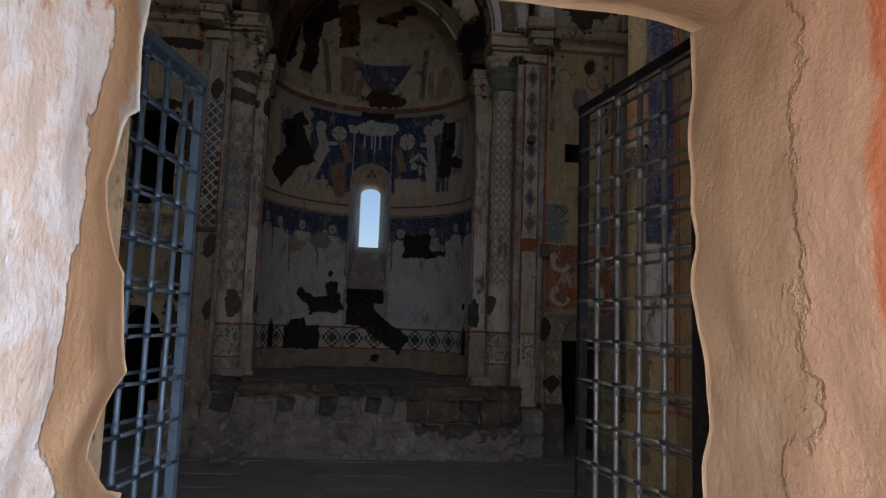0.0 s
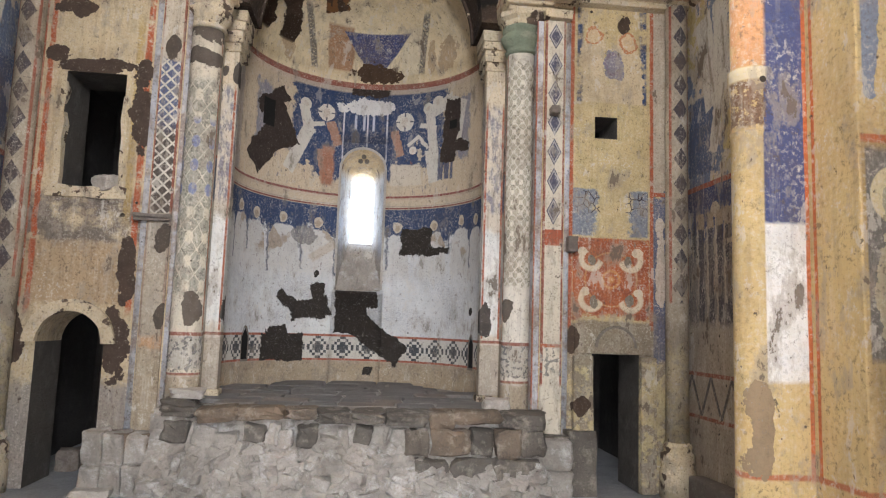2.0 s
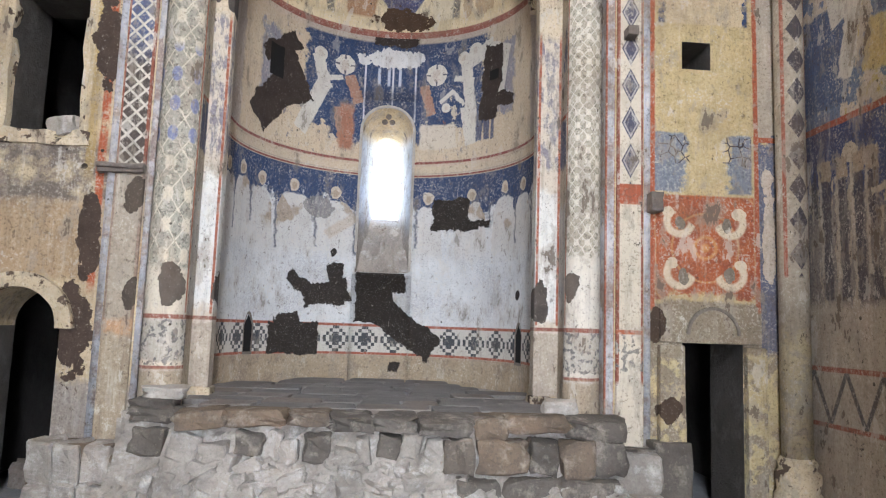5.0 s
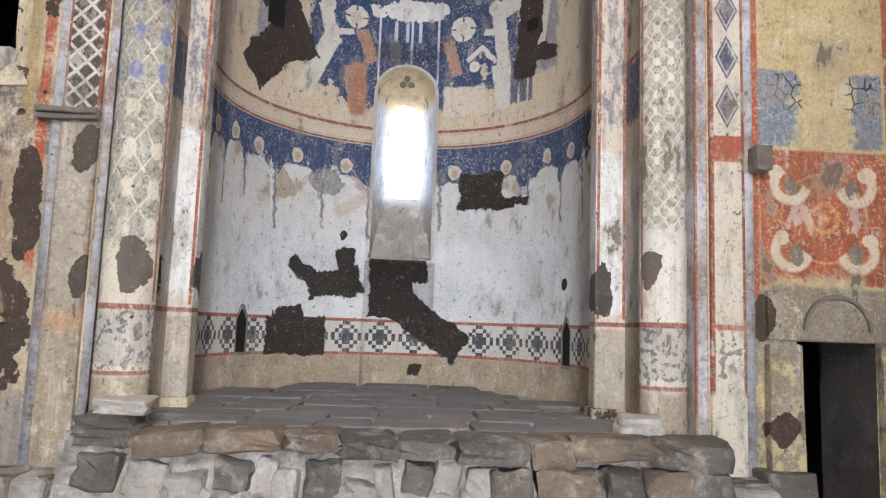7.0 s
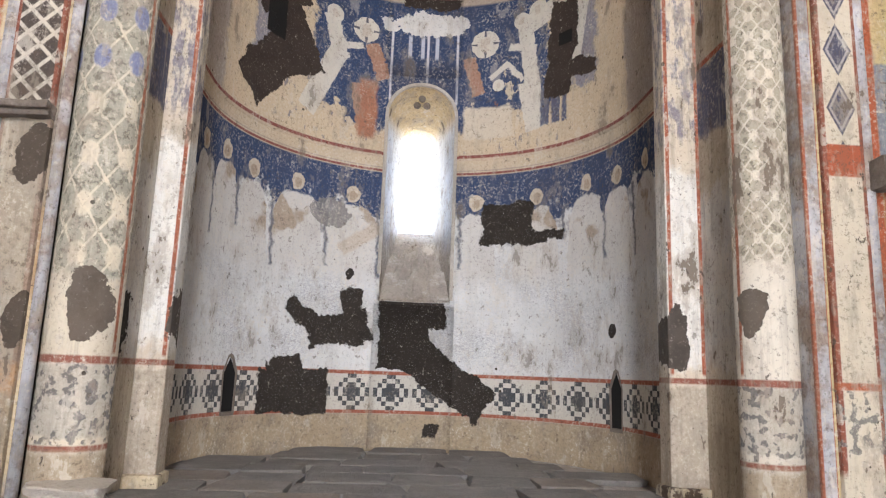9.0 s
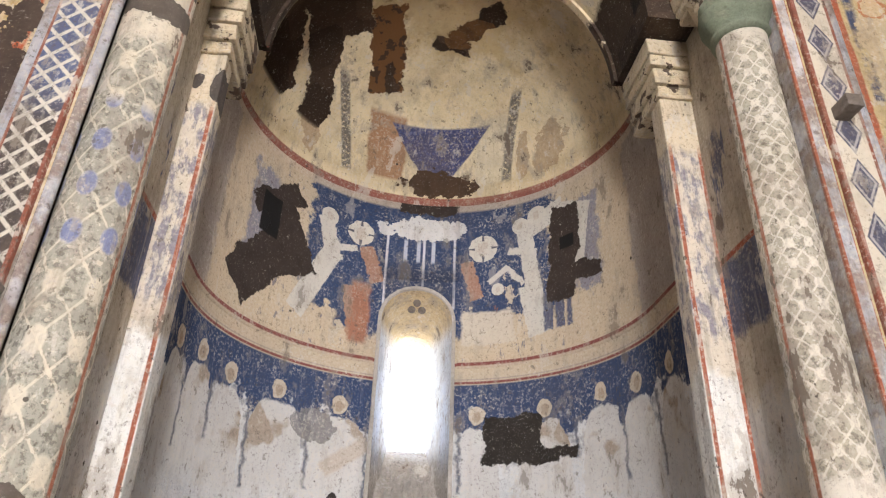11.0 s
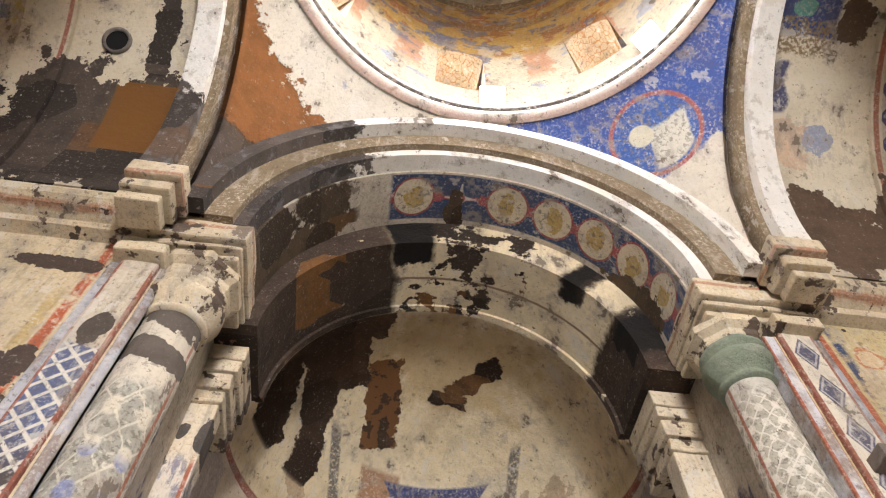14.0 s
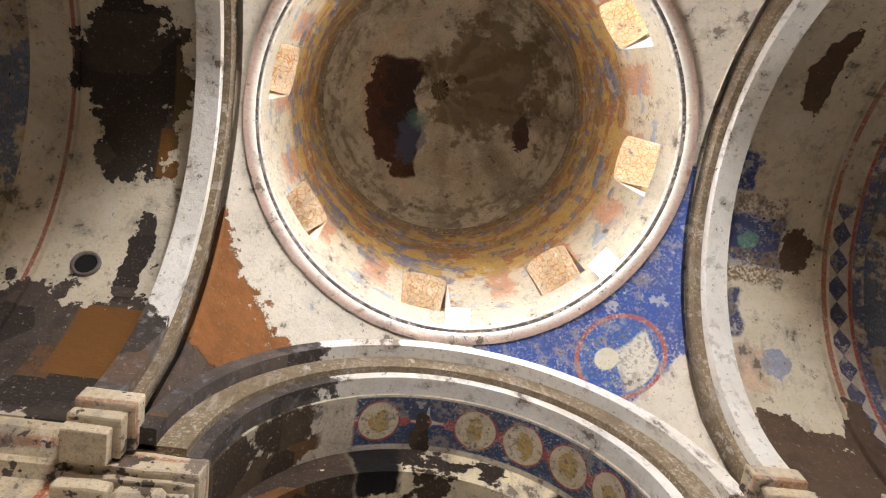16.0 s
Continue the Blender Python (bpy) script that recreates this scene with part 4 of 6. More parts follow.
# barrel vaults
p = Paint("vault_plaster", (0.66, 0.58, 0.44))
n = p.noise(5, 5, 0.65)
nb = p.noise(1.3, 4, 0.6, 4)
x, y, z = p.x, p.y, p.z
ang = (z - 6.1).op("ARCTAN2", y - 7.24) * (180 / math.pi)
p.lay((nb * 3).up(0.1, 0.9) * 0.45, (0.42, 0.34, 0.22))
south, north = x.up(0.0), x.down(0.0)
# painted scene of the south vault
sc = south * (x + n * 0.25).between(2.40, 3.05, 0.03)
p.lay(sc * (ang + n * 8).between(66, 80, 1), (0.05, 0.07, 0.18))
p.lay(sc * (ang + n * 5).between(80, 85, 1) * (p.noise(30, 3, 0.6, 5) * 4).up(0.0, 0.5), (0.22, 0.18, 0.14))
p.lay(sc * (ang + n * 6).between(86, 96, 1) * (x + n * 0.3).down(2.7, 0.03), (0.045, 0.065, 0.20))
p.lay(sc * (ang + n * 5).between(62, 71, 1) * (p.noise(35, 2, 0.5, 5) * 4).up(-0.1, 0.6), (0.22, 0.15, 0.08))
p.lay(sc * blob(p, x, ang, 2.72, 73, 0.10, 2.6, n, 1.0), (0.10, 0.26, 0.20))
p.lay(sc * (x + n * 0.2).down(2.66, 0.03) * (ang + n * 5).between(48, 60, 1), (0.07, 0.07, 0.13))
p.lay(south * blob(p, x, ang, 2.95, 41, 0.14, 4.0, n, 2.0) * 0.8, (0.20, 0.24, 0.38))
p.lay(south * blob(p, x, ang, 2.62, 40, 0.24, 6.0, n, 2.5) * 0.5, (0.56, 0.30, 0.17))
st = south * x.between(3.44, 3.49, 0.01)
p.lay(st, (0.36, 0.14, 0.09))
bd = south * x.between(3.52, 3.74, 0.012) * (ang + n * 4).down(86, 1)
p.lay(bd, (0.52, 0.45, 0.37))
um, vm = (x - 3.63).abs() * 1.0, (ang * 0.0366).pingpong(0.13)
p.lay(bd * (um * 1.25 + vm).down(0.13, 0.012), (0.06, 0.07, 0.15))
p.lay(south * x.between(3.74, 3.78, 0.01), (0.36, 0.10, 0.08))
p.lay(south * x.up(3.78, 0.01) * (n * 3 + nb * 2).up(-0.1, 0.3), (0.10, 0.12, 0.22))
p.lay(north * (x + 3.50).abs().down(0.018, 0.01), (0.34, 0.13, 0.09))
weather(p, 0.75, 0.15, 0.35, 1.0, 0.2)
m = north * (blob(p, x, ang, -3.0, 94, 0.46, 17, n + nb * 0.6, 2.2).max(blob(p, x, ang, -2.95, 76, 0.42, 9, n, 2.6)).max(blob(p, x, ang, -2.9, 18, 1.05, 20, n + nb * 0.5, 1.8)).max(blob(p, x, ang, -2.72, 46, 0.10, 14, n, 2.4)))
loss(p, m, (0.06, 0.045, 0.036), 1.6, 1.9)
p.lay(m * rect(x, ang, -3.0, -2.45, 14, 34, 0.02).max(rect(x, ang, -2.75, -2.45, 68, 80, 0.02)), (0.17, 0.075, 0.02))
p.lay(m * rect(x, ang, -2.66, -2.40, 76, 100, 0.02) * 0.8, (0.12, 0.08, 0.03))
m = south * (blob(p, x, ang, 3.20, 73, 0.16, 7, n, 1.8).max(blob(p, x, ang, 2.95, 14, 0.5, 12, n + nb * 0.6, 2.6)).max(blob(p, x, ang, 3.5, 22, 0.16, 12, n, 2.6)).max(blob(p, x, ang, 2.95, 116, 0.12, 12, n, 2.4)))
loss(p, m, (0.11, 0.07, 0.045))
VAULT = p.done(0.6, 0.025)

# pendentives
p = Paint("pendentive_fresco", (0.60, 0.54, 0.44))
n = p.noise(5, 5, 0.65)
x, y, z = p.x, p.y, p.z
se = x.up(0.0) * y.up(7.24)
ne = x.down(0.0) * y.up(7.24)
p.lay(se * (z + n * 0.5).up(7.48, 0.05) * (x + n * 0.4).up(0.35, 0.05), (0.045, 0.09, 0.30))
dx, dy, dz = x - 1.62, y - 9.02, z - 7.76
r = (dx * dx + dy * dy + dz * dz).op("SQRT")
p.lay(se * r.between(0.385, 0.43, 0.012), (0.34, 0.10, 0.09))
p.lay(se * r.down(0.385, 0.01), (0.05, 0.11, 0.33))
p.lay(se * (dx + dy * -0.4 + 0.10 + n * 0.1).between(0.06, 0.42, 0.02) * r.down(0.36, 0.02) * (dz + n * 0.1).down(0.08, 0.03), (0.58, 0.55, 0.46))
p.lay(se * r.down(0.34, 0.02) * (p.noise(20, 4, 0.65, 91) * 4).up(0.25, 0.15) * 0.65, (0.20, 0.17, 0.14))
hd = ((dx + 0.13) * (dx + 0.13) + (dy - 0.03) * (dy - 0.03) + (dz - 0.02) * (dz - 0.02)).op("SQRT")
p.lay(se * hd.down(0.14, 0.012), (0.60, 0.55, 0.40))
p.lay(se * hd.down(0.075, 0.012), (0.48, 0.42, 0.32))
p.lay(ne * (n * 3).up(0.6, 0.2) * 0.5, (0.18, 0.22, 0.36))
weather(p, 0.5, 0.2, 0.3, 1.0, 0.2)
m = ne * (z + n * 0.9 + (x + 1.5) * 0.35).down(7.72, 0.04)
loss(p, m, (0.24, 0.095, 0.028))
m = ne * (z + n * 0.6).down(7.1, 0.05)
loss(p, m, (0.09, 0.065, 0.05), 1.6, 2.2)
m = y.down(7.24) * (n + p.noise(1.5, 4, 0.6, 9)).up(0.32, 0.04)
loss(p, m, (0.09, 0.06, 0.045))
PENDENT = p.done(0.6, 0.02)

# drum
p = Paint("drum_fresco", (0.66, 0.58, 0.44))
n = p.noise(5, 5, 0.65)
nb = p.noise(1.6, 4, 0.6, 4)
x, y, z = p.x, p.y, p.z
az = x.op("ARCTAN2", y - 7.24) * 2.0
p.lay(z.up(9.3, 0.3) * (az + n * 0.3).pingpong(0.39).down(0.16, 0.03) * z.down(10.6, 0.2) * 0.85, (0.58, 0.28, 0.16))
p.lay(z.between(8.9, 10.3, 0.1) * (p.noise(3.2, 3, 0.5, 6) * 4).up(0.45, 0.2) * 0.7, (0.28, 0.35, 0.52))
p.lay((z + n * 0.4).up(10.2, 0.3), (0.54, 0.35, 0.10))
p.lay(z.up(10.2, 0.2) * (p.cells(2.6) + n * 0.2).down(0.42, 0.05) * (p.noise(2, 3, 0.5, 11) * 4).up(0.1, 0.3), (0.40, 0.17, 0.06))
p.lay(z.up(10.6, 0.2) * (p.noise(2.6, 3, 0.5, 14) * 5).up(0.5, 0.25) * 0.9, (0.14, 0.16, 0.28))
tone = p.block_tone(3.4)
worn = (p.noise(3.5, 4, 0.6, 16) * 4).up(-0.2, 0.2)
p.lay(z.up(10.2, 0.15) * tone.up(0.80, 0.02) * worn * 0.85, (0.36, 0.15, 0.05))
p.lay(z.up(9.9, 0.15) * tone.down(0.20, 0.02) * worn * 0.8, (0.16, 0.18, 0.28))
p.lay(z.up(10.4, 0.15) * (p.noise(11, 4, 0.65, 17, (1, 1, 0.3)) * 4).up(0.55, 0.15) * 0.7, (0.22, 0.14, 0.06))
p.lay(z.between(11.4, 11.75, 0.05).max(z.between(12.4, 12.6, 0.03)) * 0.6, (0.24, 0.15, 0.06))
weather(p, 0.2, 0.2, 0.35)
DRUM = p.done(0.4, 0.02)

p = Paint("window_soffit_paint", (0.42, 0.33, 0.22))
p.lay((p.cells(14, "DISTANCE_TO_EDGE") + p.noise(9) * 0.1).down(0.05, 0.03), (0.34, 0.17, 0.06))
weather(p, 0.2, 0.2, 0.2)
REVEAL = p.done(0.4, 0.02)

# dome
p = Paint("dome_paint", (0.56, 0.50, 0.39))
n = p.noise(4, 5, 0.65)
nb = p.noise(1.1, 4, 0.6, 4)
x, y, z = p.x, p.y, p.z
p.lay((nb * 3).up(0.0, 0.9) * 0.5, (0.30, 0.23, 0.14))
dy = y - 7.24
th = (dy + 0.3).op("ARCTAN2", x)
p.lay((((th * 9 + n * 2).op("SINE")) * 0.5).up(0.2, 0.4) * x.up(0.0, 0.3) * 0.5, (0.17, 0.125, 0.08))
weather(p, 0.6, 0.1, 0.5)
rr = ((x - 0.22) * (x - 0.22) + (dy - 0.05) * (dy - 0.05)).op("SQRT") + n * 0.5
m = rr.between(0.78, 1.64, 0.05) * (x + nb * 0.5).down(-0.36, 0.05) * (dy + n * 0.3).between(-0.62, 1.36, 0.06)
loss(p, m, (0.075, 0.030, 0.018))
p.lay(m * (rr + n).down(1.30, 0.15) * 0.75, (0.028, 0.020, 0.020))
p.lay(m * (p.noise(60, 3, 0.6, 6) * 4).up(0.75, 0.1), (0.42, 0.36, 0.28))
p.lay(rr.between(1.60, 1.66, 0.02) * x.down(-0.3, 0.05), (0.52, 0.40, 0.30))
rings = (x * x + dy * dy).op("SQRT")
p.lay((rings + n * 0.03).between(1.78, 1.83, 0.03) * (p.noise(4, 4, 0.6, 18) * 4).up(-0.1, 0.4) * 0.7, (0.16, 0.15, 0.08))
p.lay((rings + n * 0.2).up(1.66, 0.05) * (p.noise(5, 4, 0.6, 15) * 4).up(0.2, 0.3) * 0.7, (0.20, 0.17, 0.12))
p.lay(blob(p, x, dy, -0.52, 0.75, 0.30, 0.42, n, 4.0, 0.5) * 0.55, (0.10, 0.12, 0.22))
p.lay(blob(p, x, dy, -0.45, 0.35, 0.20, 0.16, n, 4.0, 0.5) * 0.5, (0.10, 0.22, 0.19))
loss(p, blob(p, x, dy, -0.12, -0.18, 0.15, 0.15, n, 1.2).max(blob(p, x, dy, 0.20, -0.42, 0.12, 0.10, n, 1.2)), (0.012, 0.011, 0.011))
# broad soft dark brown area on one side
p.lay(blob(p, x, dy, 0.70, -0.45, 1.0, 0.95, n, 1.6, 0.5) * 0.8, (0.12, 0.08, 0.045))
ray = (dy + 0.2).op("ARCTAN2", x + 0.15)
p.lay(((ray * 13 + n * 9 + nb * 6).op("SINE")).up(0.45, 0.5) * blob(p, x, dy, 0.45, -0.35, 0.8, 0.8, n, 1.4, 0.4) * 0.3, (0.34, 0.27, 0.17))
loss(p, blob(p, x, dy, 1.35, 0.35, 0.13, 0.25, n, 2.0), (0.09, 0.06, 0.05))
DOME = p.done(0.6, 0.03)

p = Paint("lamp_glass", (0.8, 0.8, 0.8), 0.3)
p.bsdf.inputs["Emission Color"].default_value = (1.0, 0.97, 0.92, 1)
p.bsdf.inputs["Emission Strength"].default_value = 20.0
GLOW = p.done()

p = Paint("corner_shaft_paint", (0.40, 0.34, 0.26))
n = p.noise(8, 5, 0.65)
um = (p.x.abs() - 3.70).op("ARCTAN2", 9.42 - p.y) * 0.13
d = um.abs() * 1.5 + p.z.pingpong(0.15) + n * 0.03
p.lay(p.z.up(2.2, 0.03) * d.down(0.135, 0.012), (0.07, 0.06, 0.07))
p.lay(p.z.up(2.2, 0.03) * (um.abs() - 0.13).abs().down(0.018, 0.01), (0.34, 0.11, 0.07))
p.lay((p.z + n * 0.5).down(1.75, 0.05) * (n * 3).up(-0.1, 0.3), (0.50, 0.41, 0.26))
weather(p, 0.3, 0.5, 0.6)
SHAFT_MAT = p.done(0.6, 0.02)
# ---- building ----


def thing(name, bm, material, label="", category="", kind="", group="", smooth=False, parent=None):
    me = bpy.data.meshes.new(name)
    bm.to_mesh(me)
    bm.free()
    for f in me.polygons:
        f.use_smooth = smooth
    for m in material if isinstance(material, (list, tuple)) else (material,):
        me.materials.append(m)
    ob = new(name, me)
    if parent:
        ob.parent = parent
    return tagged(ob, label, category, group, kind)


def part(name, bm, material, parent, label="", smooth=False):
    return thing(name, bm, material, label, parent=parent, smooth=smooth)


def empty(name, at, label, category, group="", kind=""):
    ob = new(name)
    ob.location = at
    return tagged(ob, label, category, group, kind)


def box(bm, x0, x1, y0, y1, z0, z1, bevel=0.0):
    r = bmesh.ops.create_cube(bm, size=1.0, matrix=Matrix.LocRotScale(((x0 + x1) / 2, (y0 + y1) / 2, (z0 + z1) / 2), None, (x1 - x0, y1 - y0, z1 - z0)))
    if bevel:
        edges = list({e for v in r["verts"] for e in v.link_edges})
        bmesh.ops.bevel(bm, geom=edges, offset=bevel, segments=2, affect="EDGES", profile=0.6)
    return bm


def solid(name, x0, x1, y0, y1, z0, z1, material, bevel=0.0, **tags):
    return thing(name, box(bmesh.new(), x0, x1, y0, y1, z0, z1, bevel), material, **tags)


def sheet(bm, fn, us, vs, flip=False, thick=None):
    """A grid of fn(u, v); thick, a second grid fn(u, v, thick) closes it to a slab."""
    def grid(extra):
        return [[bm.verts.new(fn(u, v, extra)) for v in vs] for u in us]
    a = grid(0.0)
    def quads(g, inv):
        for i in range(len(us) - 1):
            for j in range(len(vs) - 1):
                q = (g[i][j], g[i + 1][j], g[i + 1][j + 1], g[i][j + 1])
                try:
                    bm.faces.new(q[::-1] if inv else q)
                except ValueError:
                    pass
    quads(a, flip)
    if thick:
        b = grid(thick)
        quads(b, not flip)
        n, m = len(us) - 1, len(vs) - 1
        for i in range(n):
            for j, k in ((0, True), (m, False)):
                q = (a[i][j], a[i + 1][j], b[i + 1][j], b[i][j])
                bm.faces.new(q if k != flip else q[::-1])
        for j in range(m):
            for i, k in ((0, False), (n, True)):
                q = (a[i][j], a[i][j + 1], b[i][j + 1], b[i][j])
                bm.faces.new(q if k != flip else q[::-1])
    return bm


def span(a, b, n):
    return [a + (b - a) * i / n for i in range(n + 1)]


def lathe(bm, cx, cy, profile, seg=24, a0=0.0, a1=360.0):
    """Turned about the upright through (cx, cy); profile: (radius, z) from the foot up."""
    full = abs(a1 - a0) >= 360
    k = seg if full else seg + 1
    rings = [[bm.verts.new((cx + r * math.cos(radians(a0 + (a1 - a0) * i / seg)), cy + r * math.sin(radians(a0 + (a1 - a0) * i / seg)), z)) for i in range(k)] for r, z in profile]
    for lo, hi in zip(rings, rings[1:]):
        for i in range(seg):
            j = (i + 1) % k
            bm.faces.new((lo[i], lo[j], hi[j], hi[i]))
    for ring, inv in ((rings[0], True), (rings[-1], False)):
        if len(ring) > 2:
            bm.faces.new(ring[::-1] if inv else ring)
    return bm


def panel(bm, at, u0, u1, z0, z1, depth, openings=(), along="x", step=0.5):
    """A wall whose face lies at `at` and whose body goes depth behind it; openings (u0, u1, z0, z1) go through."""
    us = sorted({u0, u1, *(o[0] for o in openings), *(o[1] for o in openings)})
    zs = sorted({z0, z1, *(o[2] for o in openings), *(o[3] for o in openings)})
    us = [c for c in us if u0 <= c <= u1]
    zs = [c for c in zs if z0 <= c <= z1]
    def hole(i, j):
        if not (0 <= i < len(us) - 1 and 0 <= j < len(zs) - 1):
            return True
        a, b = (us[i] + us[i + 1]) / 2, (zs[j] + zs[j + 1]) / 2
        return any(o[0] < a < o[1] and o[2] < b < o[3] for o in openings)
    made = {}
    def v(i, j, k):
        if (i, j, k) not in made:
            w = at + k * depth
            made[i, j, k] = bm.verts.new((us[i], w, zs[j]) if along == "x" else (w, us[i], zs[j]))
        return made[i, j, k]
    for i in range(len(us) - 1):
        for j in range(len(zs) - 1):
            if hole(i, j):
                continue
            bm.faces.new((v(i, j, 0), v(i + 1, j, 0), v(i + 1, j + 1, 0), v(i, j + 1, 0)))
            bm.faces.new((v(i, j, 1), v(i, j + 1, 1), v(i + 1, j + 1, 1), v(i + 1, j, 1)))
            for di, dj, a, b in ((-1, 0, (i, j), (i, j + 1)), (1, 0, (i + 1, j), (i + 1, j + 1)), (0, -1, (i, j), (i + 1, j)), (0, 1, (i, j + 1), (i + 1, j + 1))):
                if hole(i + di, j + dj):
                    bm.faces.new((v(*a, 0), v(*b, 0), v(*b, 1), v(*a, 1)))
    bmesh.ops.recalc_face_normals(bm, faces=bm.faces)
    return bm


def arch_ring(bm, cx, cz, r0, r1, y0, y1, seg=40, along="x", a0=0, a1=180, cmid=0.0):
    """A half ring from radius r0 to r1 between y0 and y1."""
    pts = []
    for i in range(seg + 1):
        a = radians(a0 + (a1 - a0) * i / seg)
        c, s = math.cos(a), math.sin(a)
        quad = []
        for r, y in ((r0, y0), (r1, y0), (r1, y1), (r0, y1)):
            p = (cx + r * c, y, cz + r * s) if along == "x" else (y, cx + r * c, cz + r * s)
            quad.append(bm.verts.new(p))
        pts.append(quad)
    for a, b in zip(pts, pts[1:]):
        for k in range(4):
            bm.faces.new((a[k], a[(k + 1) % 4], b[(k + 1) % 4], b[k]))
    bm.faces.new(pts[0])
    bm.faces.new(pts[-1][::-1])
    bmesh.ops.recalc_face_normals(bm, faces=bm.faces)
    return bm



def extrude_profile(bm, profile, along, a, b, at, sign=1, up="y"):
    """A moulding: profile (out, z) swept from a to b; out goes to -sign from `at`."""
    rows = []
    for w in (a, b):
        rows.append([bm.verts.new((w, at - sign * o, zz) if along == "x" else (at - sign * o, w, zz)) for o, zz in profile])
    k = len(profile)
    for i in range(k):
        j = (i + 1) % k
        bm.faces.new((rows[0][i], rows[1][i], rows[1][j], rows[0][j]))
    bm.faces.new(rows[0])
    bm.faces.new(rows[1][::-1])
    bmesh.ops.recalc_face_normals(bm, faces=bm.faces)
    return bm


def rough(bm, amount, scale, seed=0.0, subdiv=0):
    if subdiv:
        bmesh.ops.subdivide_edges(bm, edges=bm.edges[:], cuts=subdiv, use_grid_fill=True)
    for v in bm.verts:
        v.co += noise.noise_vector(v.co * scale + Vector((seed, seed * 2, -seed))) * amount
    return bm


def stone_mesh(name, material, seed, wobble=0.10):
    """A worn block of unit size on its base."""
    rnd = random.Random(seed)
    bm = bmesh.new()
    bmesh.ops.create_cube(bm, size=1.0, matrix=Matrix.Translation((0, 0, 0.5)))
    for v in bm.verts:
        v.co.x *= 1 + rnd.uniform(-0.12, 0.08)
        v.co.y *= 1 + rnd.uniform(-0.12, 0.08)
        if v.co.z > 0.5:
            v.co.z += rnd.uniform(-0.10, 0.04)
    bmesh.ops.bevel(bm, geom=bm.edges[:], offset=0.07, segments=1, affect="EDGES")
    bmesh.ops.subdivide_edges(bm, edges=[e for e in bm.edges if e.calc_length() > 0.5], cuts=2 if wobble > 0.09 else 1, use_grid_fill=True)
    for v in bm.verts:
        v.co += noise.noise_vector(v.co * 2.0 + Vector((seed * 3.7, 0, 0))) * wobble * 0.6
        v.co += noise.noise_vector(v.co * 5.5 + Vector((0, seed * 1.7, 0))) * wobble * 0.3
    me = bpy.data.meshes.new(name)
    bm.to_mesh(me)
    bm.free()
    me.materials.append(material)
    return me


def place(name, me, parent, x, y, z, sx, sy, sz, rz=0.0, rx=0.0, ry=0.0):
    ob = new(name, me)
    if parent:
        ob.parent = parent
    ob.location, ob.scale = (x, y, z), (sx, sy, sz)
    ob.rotation_euler = (radians(rx), radians(ry), radians(rz))
    return ob


# plan
CY, HALF, SPRING, RIM_R, RIM_Z = 7.24, 2.10, 6.10, 2.06, 8.24
WALL_E, WALL_X, WALL_W = 9.60, 3.90, 1.50
DOOR = (-0.485, 0.735, 2.46)
AX, AY, AR = -0.06, 11.35, 1.78
PLAT = 0.92
CONCH_Z, CONCH_H = 5.84, 1.50
DRUM_T = 12.7

# ---- setting ----
FLOOR_OB = solid("floor", -4.4, 4.4, 1.5, 13.6, -0.3, -0.012, FLOOR, kind="structure", label="dusty grey stone floor of the church", category="floor")
solid("ground", -60, 60, -60, 1.5, -0.32, -0.02, EARTH, kind="structure", label="bare stony ground outside the entrance", category="ground")

# entrance wall, with rough reveals; its upper opening is added for the fill lamp
bm = panel(bmesh.new(), 0.45, -5.0, 5.0, -0.3, 9.5, 1.05, [(DOOR[0] - 0.04, DOOR[1] + 0.04, -0.3, DOOR[2] + 0.04), (-0.5, 0.5, 4.8, 6.4)])
wall_w = thing("wall_west", bm, PLASTER, "rough plastered stone entrance wall with a doorway", "wall", "structure")
for name, at, sg in (("door_reveal", DOOR[0], -1), ("door_reveal", DOOR[1], 1)):
    def reveal(u, v, out):
        w = noise.noise(Vector((u * 2.2, v * 1.7, at * 5))) * (0.035 if sg < 0 else 0.018) + noise.noise(Vector((u * 9, v * 6, at * 5))) * 0.010
        ragged = noise.noise(Vector((v * 2.6, at, 0.0))) * 0.10 + noise.noise(Vector((v * 9.0, at, 4.0))) * 0.03
        if sg < 0:
            ragged -= 0.17 * max(0.0, 1 - abs(v - 2.0) / 0.16) ** 0.5 + 0.20 * max(0.0, 1 - abs(v - 1.50) / 0.12) ** 0.5
        k = 0.40 + u * (1.06 + ragged)
        return (at + sg * out + w, k, v)
    bm = sheet(bmesh.new(), reveal, span(0, 1, 40), span(-0.02, 2.5, 90), sg < 0, 0.10)
    part(name, bm, JAMB, wall_w, "rough brown render with broken plaster coats", True)
def lintel(u, v, out):
    w = noise.noise(Vector((u * 3, v * 3, 7))) * 0.05
    return (u, v, DOOR[2] + 0.03 + w - 0.10 * (u - 0.1) ** 2 + out)
part("lintel_soffit", sheet(bmesh.new(), lintel, span(DOOR[0] - 0.04, DOOR[1] + 0.04, 20), span(0.42, 1.49, 16), False, 0.12), JAMB, wall_w, "rough stone door soffit", True)

for side, name in ((1, "wall_south"), (-1, "wall_north")):
    bm = panel(bmesh.new(), side * WALL_X, 1.5, 13.8, -0.3, 9.5, side * 0.7, along="y")
    thing(name, bm, SIDE, "frescoed stone side wall with faded painted scenes", "wall", "structure")

